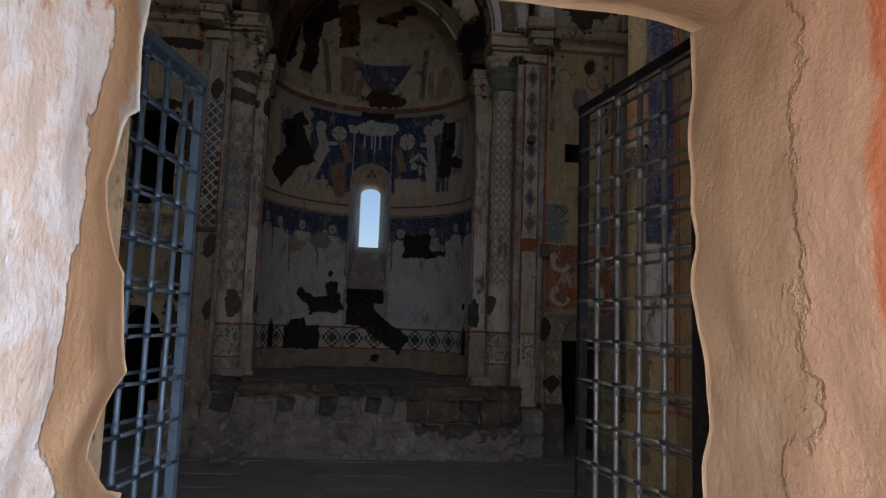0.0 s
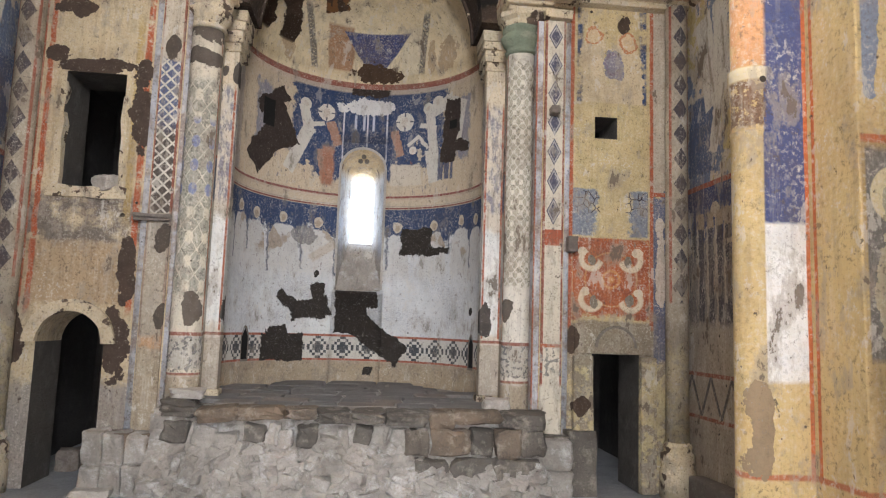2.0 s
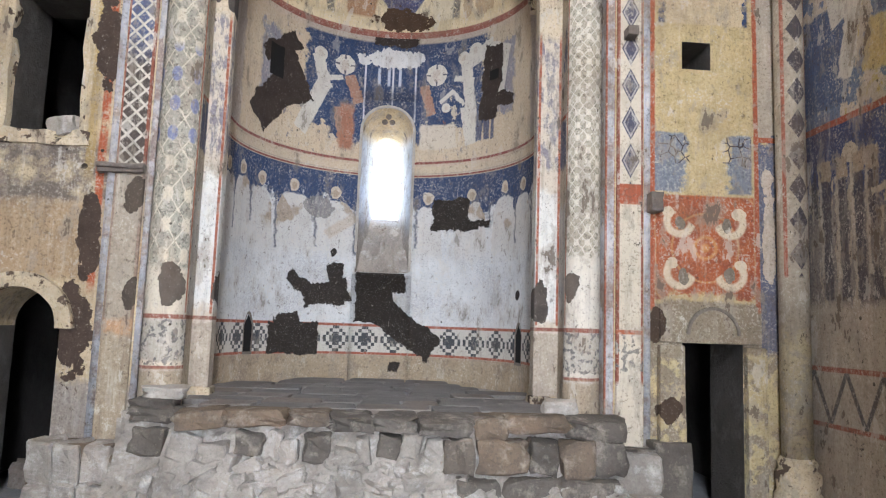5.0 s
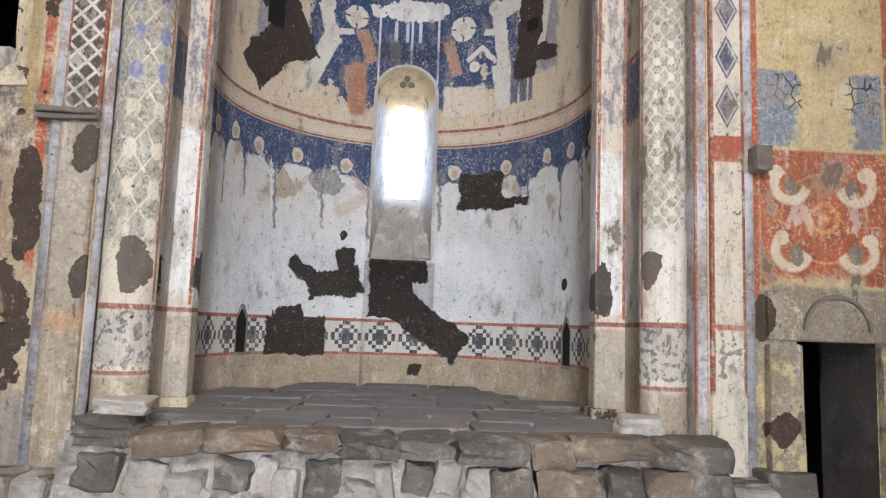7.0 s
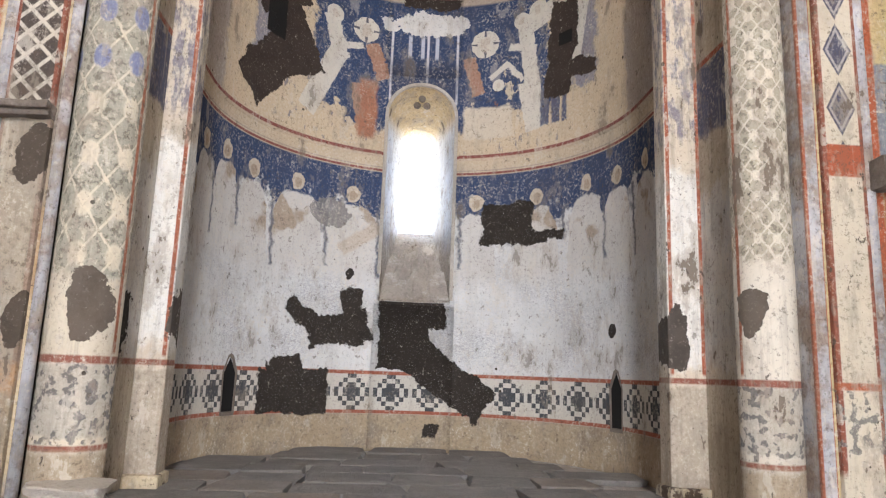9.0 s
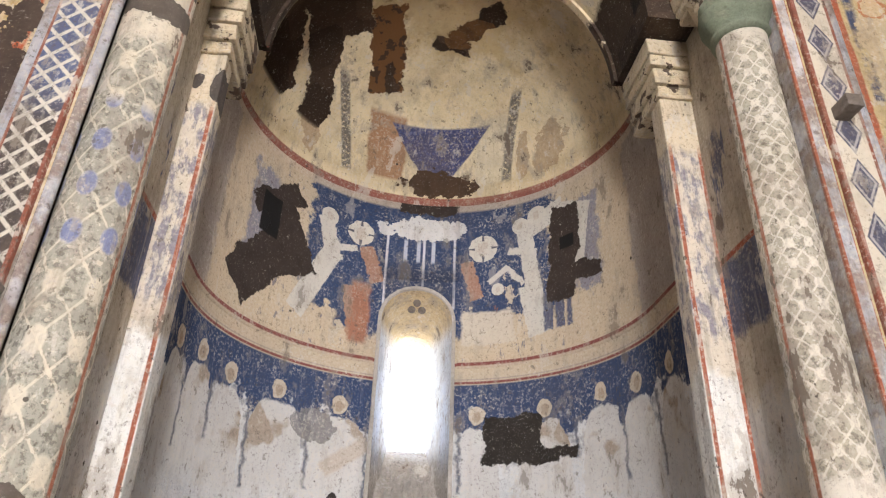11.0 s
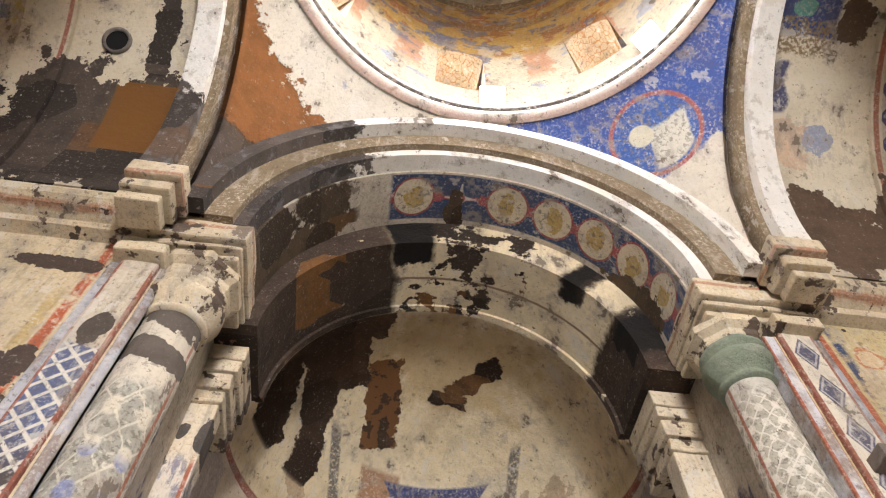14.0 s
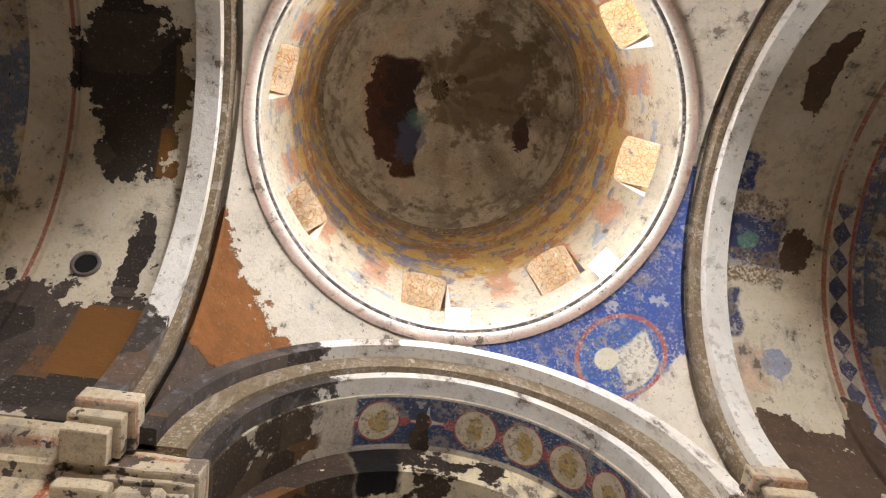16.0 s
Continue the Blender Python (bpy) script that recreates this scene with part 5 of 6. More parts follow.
# east wall beside the apse
LDOOR = (-3.42, -2.72, 0.0, 1.88)
LWIN = (-3.36, -2.72, 3.24, 4.55)
RDOOR = (2.74, 3.31, 0.0, 1.58)
RHOLE = (2.75, 3.03, 4.17, 4.44)
wall_e1 = thing("wall_east_1", panel(bmesh.new(), WALL_E, -3.9, -2.1, 0, 8.6, 0.65, [LDOOR, LWIN]), (EAST_L, REVEAL_SHADE), "frescoed wall with an arched doorway and an upper window opening", "wall", "structure")
wall_e2 = thing("wall_east_2", panel(bmesh.new(), WALL_E, 2.1, 3.9, 0, 8.6, 0.65, [RDOOR, RHOLE]), (EAST_R, REVEAL_SHADE), "frescoed wall with a low doorway under a painted red panel", "wall", "structure")

# faces turned away from the nave take the stone with painted shade
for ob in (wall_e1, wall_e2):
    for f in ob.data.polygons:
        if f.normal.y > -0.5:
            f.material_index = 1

# arched head of the north doorway
bm = bmesh.new()
cx, r = -3.07, 0.35
arc = [(cx + r * math.cos(radians(a)), 1.53 + r * math.sin(radians(a))) for a in span(0, 180, 20)]
for y in (9.602, 10.24):
    row = [bm.verts.new((px, y, pz)) for px, pz in arc]
    top = [bm.verts.new((px, y, 1.90)) for px, pz in arc]
    for i in range(20):
        bm.faces.new((row[i], row[i + 1], top[i + 1], top[i]))
    if y < 10:
        first = row
    else:
        for i in range(20):
            bm.faces.new((first[i], first[i + 1], row[i + 1], row[i]))
part("arch_head", bm, EAST_L, wall_e1, "arched head of a doorway")
part("arch_moulding", rough(arch_ring(bmesh.new(), -3.07, 1.53, 0.34, 0.47, 9.53, 9.60, 24), 0.01, 8), CORNICE, wall_e1, "worn carved stone moulding over the arch")
# broken rim of the north window
bm = bmesh.new()
for a in ((-3.42, -3.35, 3.2, 4.5), (-2.73, -2.68, 3.24, 4.3)):
    box(bm, a[0], a[1], 9.585, 9.70, a[2], a[3])
box(bm, -3.44, -2.62, 9.57, 9.72, 3.12, 3.24)
rough(bm, 0.045, 7, 3, 6)
part("window_surround", bm, CORNICE, wall_e1, "broken pale mortar rim of the opening")
# south doorway: lintel block, jamb stone and carved arch
bm = box(bmesh.new(), 2.52, 3.48, 9.57, 9.62, 1.585, 1.93, 0.012)
part("door_lintel", rough(bm, 0.006, 9), EAST_R, wall_e2, "stone lintel with an incised arch")
part("incised_arch", arch_ring(bmesh.new(), 3.02, 1.66, 0.225, 0.25, 9.55, 9.575, 20), STONE, wall_e2, "thin carved arch line")
bm = rough(box(bmesh.new(), 2.50, 2.735, 9.50, 9.62, 0.0, 1.56, 0.02), 0.012, 7, 2, 3)
part("door_jamb", bm, EAST_R, wall_e2, "chipped yellow door jamb")
bm = rough(box(bmesh.new(), 3.315, 3.50, 9.52, 9.62, 0.0, 1.56, 0.02), 0.012, 7, 4, 3)
part("door_jamb", bm, EAST_R, wall_e2, "chipped yellow door jamb")
bm = rough(box(bmesh.new(), 2.40, 2.74, 9.38, 9.62, 0.0, 0.72, 0.02), 0.015, 6, 6, 3)
part("jamb_base", bm, BLOCK, wall_e2, "stone block at the foot of the jamb")

for z0, z1, o in ((2.89, 2.925, 0.05), (2.925, 2.965, 0.08)):
    part("string_course", rough(box(bmesh.new(), -2.50, -2.10, 9.555 - o, 9.60, z0, z1, 0.006), 0.014, 9, 3, 4), STONE, wall_e1, "short dark stone ledge")

# side chambers, their shade painted as near-black stone
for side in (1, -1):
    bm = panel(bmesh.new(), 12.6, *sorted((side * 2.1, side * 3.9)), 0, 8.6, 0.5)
    thing("wall_chamber", bm, SHADE_STONE, "stone end wall of a side chamber, shade put in its colour", "wall", "structure")
    thing("wall_chamber_side", panel(bmesh.new(), side * 2.1, 10.25, 12.6, 0, 8.6, -side * 0.2, along="y"), SHADE_STONE, "stone side wall of a side chamber, shade put in its colour", "wall", "structure")
    thing("wall_chamber_outer", panel(bmesh.new(), side * 3.88, 10.25, 12.6, 0, 8.6, side * 0.015, along="y"), SHADE_STONE, "stone outer wall of a side chamber, shade put in its colour", "wall", "structure")
    solid("ceiling_chamber", *sorted((side * 2.1, side * 3.9)), 10.25, 12.6, 5.0, 5.2, SHADE_STONE, kind="structure", label="chamber ceiling, shade put in its colour", category="ceiling")
    solid("floor_chamber_upper", *sorted((side * 2.1, side * 3.9)), 10.25, 12.6, 2.7, 2.9, SHADE_STONE, kind="structure", label="chamber floor above the doorway, shade put in its colour", category="floor")

# west piers with engaged columns
for side in (1, -1):
    bm = box(bmesh.new(), *sorted((side * 2.28, side * 3.9)), 4.55, 5.62, 0, 8.0, 0.012)
    pier = thing("pier_body", bm, PIER, "yellow plastered pier with painted figures", "pier", "structure")
    part("pilaster", box(bmesh.new(), *sorted((side * 2.03, side * 2.277)), 4.9, 5.03, 0, 6.0, 0.01), PIER, pier, "blue, white and ochre painted pilaster")
    bm = lathe(bmesh.new(), side * 2.03, 5.0, [(0.13, 0), (0.13, 0.14), (0.10, 0.2), (0.10, 2.86), (0.11, 2.88)], 24)
    part("engaged_column", bm, PIER, pier, "ochre painted engaged shaft", True)
    bm = lathe(bmesh.new(), side * 2.03, 5.0, [(0.101, 2.88), (0.104, 2.90), (0.102, 2.93), (0.104, 3.05), (0.112, 3.14), (0.114, 3.17), (0.114, 3.21), (0.10, 3.22), (0.10, 5.6)], 24)
    part("capital", bm, PIER, pier, "painted cushion capital with a scroll", True)


# apse
STRAIGHT = 0.75
ARC = math.pi * AR / 2
def plan(s):
    """Horseshoe plan of the apse; s from -1 to 1."""
    d = abs(s) * (STRAIGHT + ARC)
    if d < ARC:
        a = d / AR
        x, y, nx, ny = AR * math.sin(a), AY + AR * math.cos(a), math.sin(a), math.cos(a)
    else:
        x, y, nx, ny = AR, AY - (d - ARC), 1.0, 0.0
    sg = -1 if s < 0 else 1
    return AX + sg * x, y, sg * nx, ny


WIN_W, WIN_Z0, WIN_Z1 = 0.42, 2.34, 4.86
def apse_at(s, z, out):
    x, y, nx, ny = plan(s)
    return (x + nx * out, y + ny * out, z)
sw = WIN_W / (STRAIGHT + ARC)
bm = bmesh.new()
LOWS = (PLAT - 0.3, 1.235, 1.655, WIN_Z0)
for a, b, k in ((-1, -sw, 44), (sw, 1, 44)):
    sheet(bm, apse_at, span(a, b, k), [PLAT - 0.3, WIN_Z0, WIN_Z1, CONCH_Z], True, 0.8)
sheet(bm, apse_at, span(-sw, sw, 10), [PLAT - 0.3, WIN_Z0], True, 0.8)
sheet(bm, apse_at, span(-sw, sw, 10), [WIN_Z1, CONCH_Z], True, 0.8)
wall_a = thing("wall_apse", bm, APSE, "curved apse wall with faded blue frescoes and white plaster", "wall", "structure", smooth=True)
for f in wall_a.data.polygons:
    f.use_smooth = len(f.vertices) == 4


def outline(w, z0, zs, w0=None):
    """Points round an arched outline: foot, side, arch, side."""
    pts = [(-w + 2 * w * i / 6, z0) for i in range(6)]
    pts += [(w, z0 + (zs - z0) * i / 8) for i in range(8)]
    pts += [(w * math.cos(radians(a)), zs + w * math.sin(radians(a))) for a in span(0, 180, 16)[:-1]]
    pts += [(-w, zs + (z0 - zs) * i / 8) for i in range(8)]
    return pts


def square_outline(w, z0, zs, z1):
    pts = [(-w + 2 * w * i / 6, z0) for i in range(6)]
    pts += [(w, z0 + (zs - z0) * i / 8) for i in range(8)]
    for a in span(0, 180, 16)[:-1]:
        c, s = math.cos(radians(a)), math.sin(radians(a))
        k = 1 / max(abs(c), abs(s))
        pts.append((w * c * k, zs + (z1 - zs) * s * k))
    pts += [(-w, zs + (z0 - zs) * i / 8) for i in range(8)]
    return pts


def bend(px, out):
    a = px / AR
    return AX + (AR + out) * math.sin(a), AY + (AR + out) * math.cos(a)


bm = bmesh.new()
rings = []
for pts, out in ((square_outline(WIN_W + 0.01, WIN_Z0 - 0.01, 4.40, WIN_Z1 + 0.01), 0.004), (outline(0.375, 2.37, 4.40), 0.004), (outline(0.365, 2.38, 4.40), 0.03), (outline(0.145, 3.24, 4.36), 0.70), (outline(0.128, 3.26, 4.36), 1.0)):
    row = []
    for k, (px, pz) in enumerate(pts):
        x, y = bend(px, out)
        jit = 0.012 if 0.02 < out < 0.9 and pz < 3.3 else 0.0
        row.append(bm.verts.new((x + noise.noise(Vector((px * 9, pz * 7, out))) * jit, y, pz + noise.noise(Vector((px * 8, pz * 8, 5))) * jit)))
    rings.append(row)
for a, b in zip(rings, rings[1:]):
    k = len(a)
    for i in range(k):
        j = (i + 1) % k
        bm.faces.new((a[i], b[i], b[j], a[j]))
bmesh.ops.recalc_face_normals(bm, faces=bm.faces)
p = Paint("splay_paint_and_glow", (0.62, 0.62, 0.62))
p.lay(p.z.up(4.38, 0.15), (0.56, 0.42, 0.24))
p.lay((p.noise(7, 5, 0.65) * 3).up(0.3, 0.5) * 0.5, (0.42, 0.34, 0.26))
p.lay(p.z.down(3.15, 0.15) * p.y.up(13.13, 0.02), (0.34, 0.30, 0.26))
# bluish daylight glow painted on the splay's sides
p.lay((p.x + 0.06).abs().up(0.3, 0.04) * p.z.between(3.0, 4.3, 0.2) * 0.4, (0.36, 0.44, 0.60))
weather(p, 0.1, 0.3, 0.4)
SPLAY = p.done(0.5, 0.02)
window_1 = thing("window_1", bm, (SPLAY, APSE), "arched splayed slit window, glaring with daylight", "window", "structure")
for f in window_1.data.polygons[:len(rings[0])]:
    f.material_index = 1
# thin raised rim round the splay
bm = bmesh.new()
rows = []
for pts, out in ((outline(0.40, 2.40, 4.40), 0.004), (outline(0.395, 2.40, 4.40), -0.014), (outline(0.365, 2.40, 4.40), -0.014), (outline(0.36, 2.40, 4.40), 0.02)):
    rows.append([bm.verts.new((*bend(px, out), pz)) for px, pz in pts[5:]])
for a, b in zip(rows, rows[1:]):
    for i in range(len(a) - 1):
        bm.faces.new((a[i], a[i + 1], b[i + 1], b[i]))
part("rim", bm, PALE, window_1, "thin pale raised rim")
# trefoil relief above the slit
bm = bmesh.new()
for dx, dz in ((0, 0.06), (-0.05, -0.02), (0.05, -0.02)):
    x, y = bend(dx, 0.14)
    bmesh.ops.create_uvsphere(bm, u_segments=12, v_segments=8, radius=0.042, matrix=Matrix.LocRotScale((x, y - 0.02, 4.60 + dz), None, (1, 0.5, 1)))
part("trefoil", bm, STONE, window_1, "small dark trefoil relief", True)
# broken masonry of the sill
def mound(u, v, out):
    x, y = bend(u * (0.36 - 0.20 * v), 0.02 + 0.62 * v)
    q = Vector((u * 3, v * 4, 2))
    return (x, y, 2.36 + 0.74 * v ** 0.8 + abs(noise.noise(q * 1.3)) * 0.10 + noise.noise(q * 3.1) * 0.05)
part("broken_sill", sheet(bmesh.new(), mound, span(-1, 1, 26), span(0, 1, 26)), RUBBLE, window_1, "rough broken masonry sloping up to the slit")

# small niches in the apse dado
def niche(s0, zb, zt):
    a = s0 / AR
    ob = empty("wall_niche", (0, 0, 0), "small pointed niche in the apse wall, its shade a black sheet", "niche", kind="structure")
    bm = bmesh.new()
    rows = []
    for out, k in ((-0.012, 1.25), (-0.012, 1.0), (0.001, 0.9)):
        row = []
        for px, pz in ((-0.075, zb), (0.075, zb), (0.08, zb + (zt - zb) * 0.7), (0.03, zt - 0.02), (0, zt), (-0.03, zt - 0.02), (-0.08, zb + (zt - zb) * 0.7)):
            m = (zb + zt) / 2
            b = a + px * k / AR
            row.append(bm.verts.new((AX + (AR + out) * math.sin(b), AY + (AR + out) * math.cos(b), m + (pz - m) * (1 + (k - 1) * 0.4))))
        rows.append(row)
    for r0, r1 in zip(rows, rows[1:]):
        for i in range(7):
            j = (i + 1) % 7
            bm.faces.new((r0[i], r0[j], r1[j], r1[i]))
    part("rim", bm, STONE, ob)
    # flat black sheet stands for the shade inside the niche
    bm = bmesh.new()
    vs = []
    for px, pz in ((-0.07, zb + 0.01), (0.07, zb + 0.01), (0.075, zb + (zt - zb) * 0.7), (0, zt - 0.01), (-0.075, zb + (zt - zb) * 0.7)):
        b = a + px / AR
        vs.append(bm.verts.new((AX + (AR - 0.008) * math.sin(b), AY + (AR - 0.008) * math.cos(b), pz)))
    bm.faces.new(vs)
    part("recess", bm, HOLLOW_SHADE, ob)
# near-black colour for the shade in small hollows
p = Paint("hollow_shade", (0.012, 0.011, 0.011))
HOLLOW_SHADE = p.done()
niche(-1.99, 1.26, 1.74)
niche(2.32, 1.24, 1.72)


def conch(u, v, out):
    """Half dome over the apse; u along the plan, v from the ring (0) to the crown (1)."""
    x, y, nx, ny = plan(u)
    r, h = math.cos(v * math.pi / 2), math.sin(v * math.pi / 2)
    cyy = AY if y > AY else y
    k = (AR + out) / AR
    return (AX + (x - AX) * r * k, cyy + (y - cyy) * r * k, CONCH_Z + (CONCH_H + out) * h)
thing("vault_conch", sheet(bmesh.new(), conch, span(-1, 1, 72), span(0, 1, 28), True, 0.35), CONCH, "half dome of the apse with flaking ochre frescoes", "vault", "structure", smooth=True)
bm = bmesh.new()
def ring_at(s, q, out):
    prof = ((0.0, 5.80), (0.025, 5.82), (0.03, 5.85), (0.012, 5.87), (0.0, 5.875))
    o, z = prof[int(q)]
    x, y, nx, ny = plan(s)
    return (x - nx * (o - 0.004), y - ny * (o - 0.004), z)
thing("trim_apse_ring", sheet(bm, ring_at, span(-1, 1, 80), list(range(5)), True), CONCH, "thin red moulding at the foot of the half dome", "trim", "structure", smooth=True)
def ring_low(s, q, out):
    prof = ((0.0, 3.90), (0.022, 3.92), (0.022, 3.965), (0.0, 3.985))
    o, z = prof[int(q)]
    x, y, nx, ny = plan(s)
    return (x - nx * (o - 0.004), y - ny * (o - 0.004), z)
for a, b in ((-1, -sw), (sw, 1)):
    thing("trim_apse_band", sheet(bmesh.new(), ring_low, span(a, b, 40), list(range(4)), True), APSE, "low painted moulding round the apse", "trim", "structure", smooth=True)

# arches in front of the apse
thing("arch_apse_outer", arch_ring(bmesh.new(), 0, 6.0, 1.62, 2.4, 9.604, 10.15, 64), SOFFIT, "painted arch soffit with round ochre medallions on blue", "arch", "structure")
thing("arch_apse_inner", arch_ring(bmesh.new(), AX, 5.78, 1.47, 2.4, 10.152, 10.92, 64), CONCH, "dark flaking inner arch before the half dome", "arch", "structure")
thing("trim_arch_roll", arch_ring(bmesh.new(), AX, 5.78, 1.44, 1.50, 10.86, 10.93, 64), CONCH, "thin moulding round the half dome opening", "trim", "structure")

# dome arches: whitewashed rolls with a dark groove between
for name, along, cx, cz, r0, y0, y1, sg in (("arch_east", "x", 0, 6.0, 1.64, 9.28, 9.60, 1), ("arch_west", "x", 0, SPRING, 1.90, 4.9, 5.18, -1), ("arch_south", "y", CY, SPRING, 1.86, 2.06, 2.42, 1), ("arch_north", "y", CY, SPRING, 1.86, -2.42, -2.06, -1)):
    near, far = (y0, y1) if sg > 0 else (y1, y0)
    if along == "y" and name == "arch_north":
        near, far = -2.06, -2.42
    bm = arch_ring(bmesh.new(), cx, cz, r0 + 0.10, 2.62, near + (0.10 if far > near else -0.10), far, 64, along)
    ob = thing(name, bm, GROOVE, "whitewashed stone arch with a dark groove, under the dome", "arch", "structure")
    d = 1 if far > near else -1
    part("inner_roll", arch_ring(bmesh.new(), cx, cz, r0, r0 + 0.19, near + d * 0.16, far, 64, along), ARCH, ob, "whitewashed inner roll")
    part("outer_roll", arch_ring(bmesh.new(), cx, cz, r0 + 0.30, r0 + 0.44, near - d * 0.02, near + d * 0.14, 64, along), ARCH, ob, "whitewashed outer roll")


def pendentive(u, v, out):
    a = radians(u)
    rmax = min(HALF / max(1e-6, abs(math.cos(a))), HALF / max(1e-6, abs(math.sin(a))))
    r = RIM_R + (max(rmax, RIM_R + 0.001) - RIM_R) * v
    R = HALF * math.sqrt(2) + 0.001
    z = SPRING + math.sqrt(max(0, R * R - r * r))
    k = 1 + out / R
    return (r * k * math.cos(a), CY + r * k * math.sin(a), SPRING + (z - SPRING) * k)
thing("vault_pendentive", sheet(bmesh.new(), pendentive, span(0, 360, 144), span(0, 1, 12), True, 0.25), PENDENT, "four painted pendentives with an angel medallion on blue", "vault", "structure", smooth=True)

# drum with eight splayed windows
AZ = [-4 + 44.5 * k for k in range(8)]
WZ0, WZ1, WHALF = 8.95, 10.25, 8.0
bm = bmesh.new()
def drum(u, v, out):
    a = radians(90 - u)
    r = 2.0 + out
    return (r * math.cos(a), CY + r * math.sin(a), v)
edges = []
for k, a in enumerate(AZ):
    nxt = AZ[k + 1] if k < 7 else AZ[0] + 360
    sheet(bm, drum, span(a + WHALF, nxt - WHALF, 10), [RIM_Z, WZ0, 9.6, WZ1, 11.4, DRUM_T], False, 0.6)
    sheet(bm, drum, span(a - WHALF, a + WHALF, 5), [RIM_Z, WZ0], False, 0.6)
    sheet(bm, drum, span(a - WHALF, a + WHALF, 5), [WZ1, 11.4, DRUM_T], False, 0.6)
bmesh.ops.remove_doubles(bm, verts=bm.verts, dist=0.0005)
wall_d = thing("wall_drum", bm, DRUM, "tall round drum with ochre and orange frescoes", "wall", "structure", smooth=False)
for a in AZ:
    bm = bmesh.new()
    n = 10
    rows = []
    for out, w in ((-0.012, 0.275), (0.58, 0.20)):
        row = []
        for t in span(0, 180, n):
            px, pz = w * math.cos(radians(t)), WZ1 - 0.30 + 0.28 * math.sin(radians(t))
            aa = radians(90 - a) + px / 2.0
            row.append(bm.verts.new(((2.0 + out) * math.cos(aa), CY + (2.0 + out) * math.sin(aa), pz)))
        rows.append(row)
    top = []
    for v in rows[0]:
        top.append(bm.verts.new((v.co.x, v.co.y, WZ1 + 0.02)))
    for i in range(n):
        bm.faces.new((rows[0][i], rows[0][i + 1], rows[1][i + 1], rows[1][i]))
        bm.faces.new((rows[0][i], rows[0][i + 1], top[i + 1], top[i])).material_index = 1
    part("window_head", bm, (REVEAL, DRUM), wall_d, "arched window head painted with ochre ornament")
def cap(u, v, out):
    a, b = radians(u), radians(v)
    R = 2.0 + out
    return (R * math.cos(b) * math.cos(a), CY + R * math.cos(b) * math.sin(a), DRUM_T + R * 0.9 * math.sin(b))
thing("ceiling_dome", sheet(bmesh.new(), cap, span(0, 360, 96), span(0, 89.98, 28), True, 0.4), DOME, "dome with worn paint and dark brown areas", "ceiling", "structure", smooth=True)
# rim cornice
def rim(u, q, out):
    prof = ((2.07, 8.20), (1.985, 8.22), (1.975, 8.27), (2.00, 8.285), (2.005, 8.31), (1.96, 8.33), (1.955, 8.39), (1.99, 8.41), (2.01, 8.43))
    r, z = prof[int(q)]
    a = radians(u)
    return (r * math.cos(a), CY + r * math.sin(a), z)
p = Paint("rim_paint", (0.76, 0.71, 0.62))
p.lay((p.noise(5, 4, 0.6) * 3).up(0.45, 0.3) * 0.7, (0.20, 0.14, 0.10))
p.lay(p.z.between(8.272, 8.332, 0.012), (0.06, 0.048, 0.04))
p.lay(p.z.down(8.215, 0.01) * 0.6, (0.40, 0.18, 0.13))
weather(p, 0.2, 0.1, 0.1, 1.0, 0.2)
thing("trim_drum_rim", sheet(bmesh.new(), rim, span(0, 360, 120), list(range(9)), False), p.done(), "moulded stone ring at the foot of the drum", "trim", "structure", smooth=True)
bm = lathe(bmesh.new(), 0, CY, [(2.0, DRUM_T - 0.06), (1.94, DRUM_T - 0.03), (1.94, DRUM_T + 0.03), (1.985, DRUM_T + 0.06)], 96)
bmesh.ops.delete(bm, geom=[f for f in bm.faces if len(f.verts) > 4], context="FACES")
bmesh.ops.reverse_faces(bm, faces=bm.faces)
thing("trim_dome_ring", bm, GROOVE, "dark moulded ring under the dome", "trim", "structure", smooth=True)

# arm vaults
def barrel(cx, r, z0, along):
    def fn(u, v, out):
        a = radians(u)
        c, s = (r + out) * math.cos(a), (r + out) * math.sin(a)
        return (cx + c, v, z0 + s) if along == "y" else (v, cx + c, z0 + s)
    return fn
thing("vault_south", sheet(bmesh.new(), barrel(CY, HALF, SPRING, "x"), span(0, 180, 48), span(2.38, 3.9, 6), False, 0.3), VAULT, "pale barrel vault with dark losses and blue frescoes", "vault", "structure", smooth=True)
thing("vault_north", sheet(bmesh.new(), barrel(CY, HALF, SPRING, "x"), span(0, 180, 48), span(-3.9, -2.38, 6), False, 0.3), VAULT, "pale barrel vault with large dark plaster losses", "vault", "structure", smooth=True)
for a, b in ((3.42, 3.52), (-3.54, -3.46)):
    thing("trim_vault_rib", arch_ring(bmesh.new(), CY, SPRING, HALF - 0.05, HALF + 0.02, a, b, 48, "y"), VAULT, "low plastered rib on the vault", "trim", "structure")
thing("vault_west", sheet(bmesh.new(), barrel(0, HALF, SPRING, "y"), span(0, 180, 40), span(1.5, 4.9, 6), True, 0.3), PLASTER, "pale plastered barrel vault over the entrance bay", "vault", "structure", smooth=True)
for side in (1, -1):
    solid("ceiling_aisle", *sorted((side * 2.1, side * 3.9)), 1.5, 4.55, 6.1, 6.4, PLASTER, kind="structure", label="plain plastered aisle ceiling", category="ceiling")
    solid("wall_aisle", *sorted((side * 2.1, side * 2.4)), 1.5, 4.55, 6.0, 8.4, PLASTER, kind="structure", label="plain plastered wall above the aisle", category="wall")
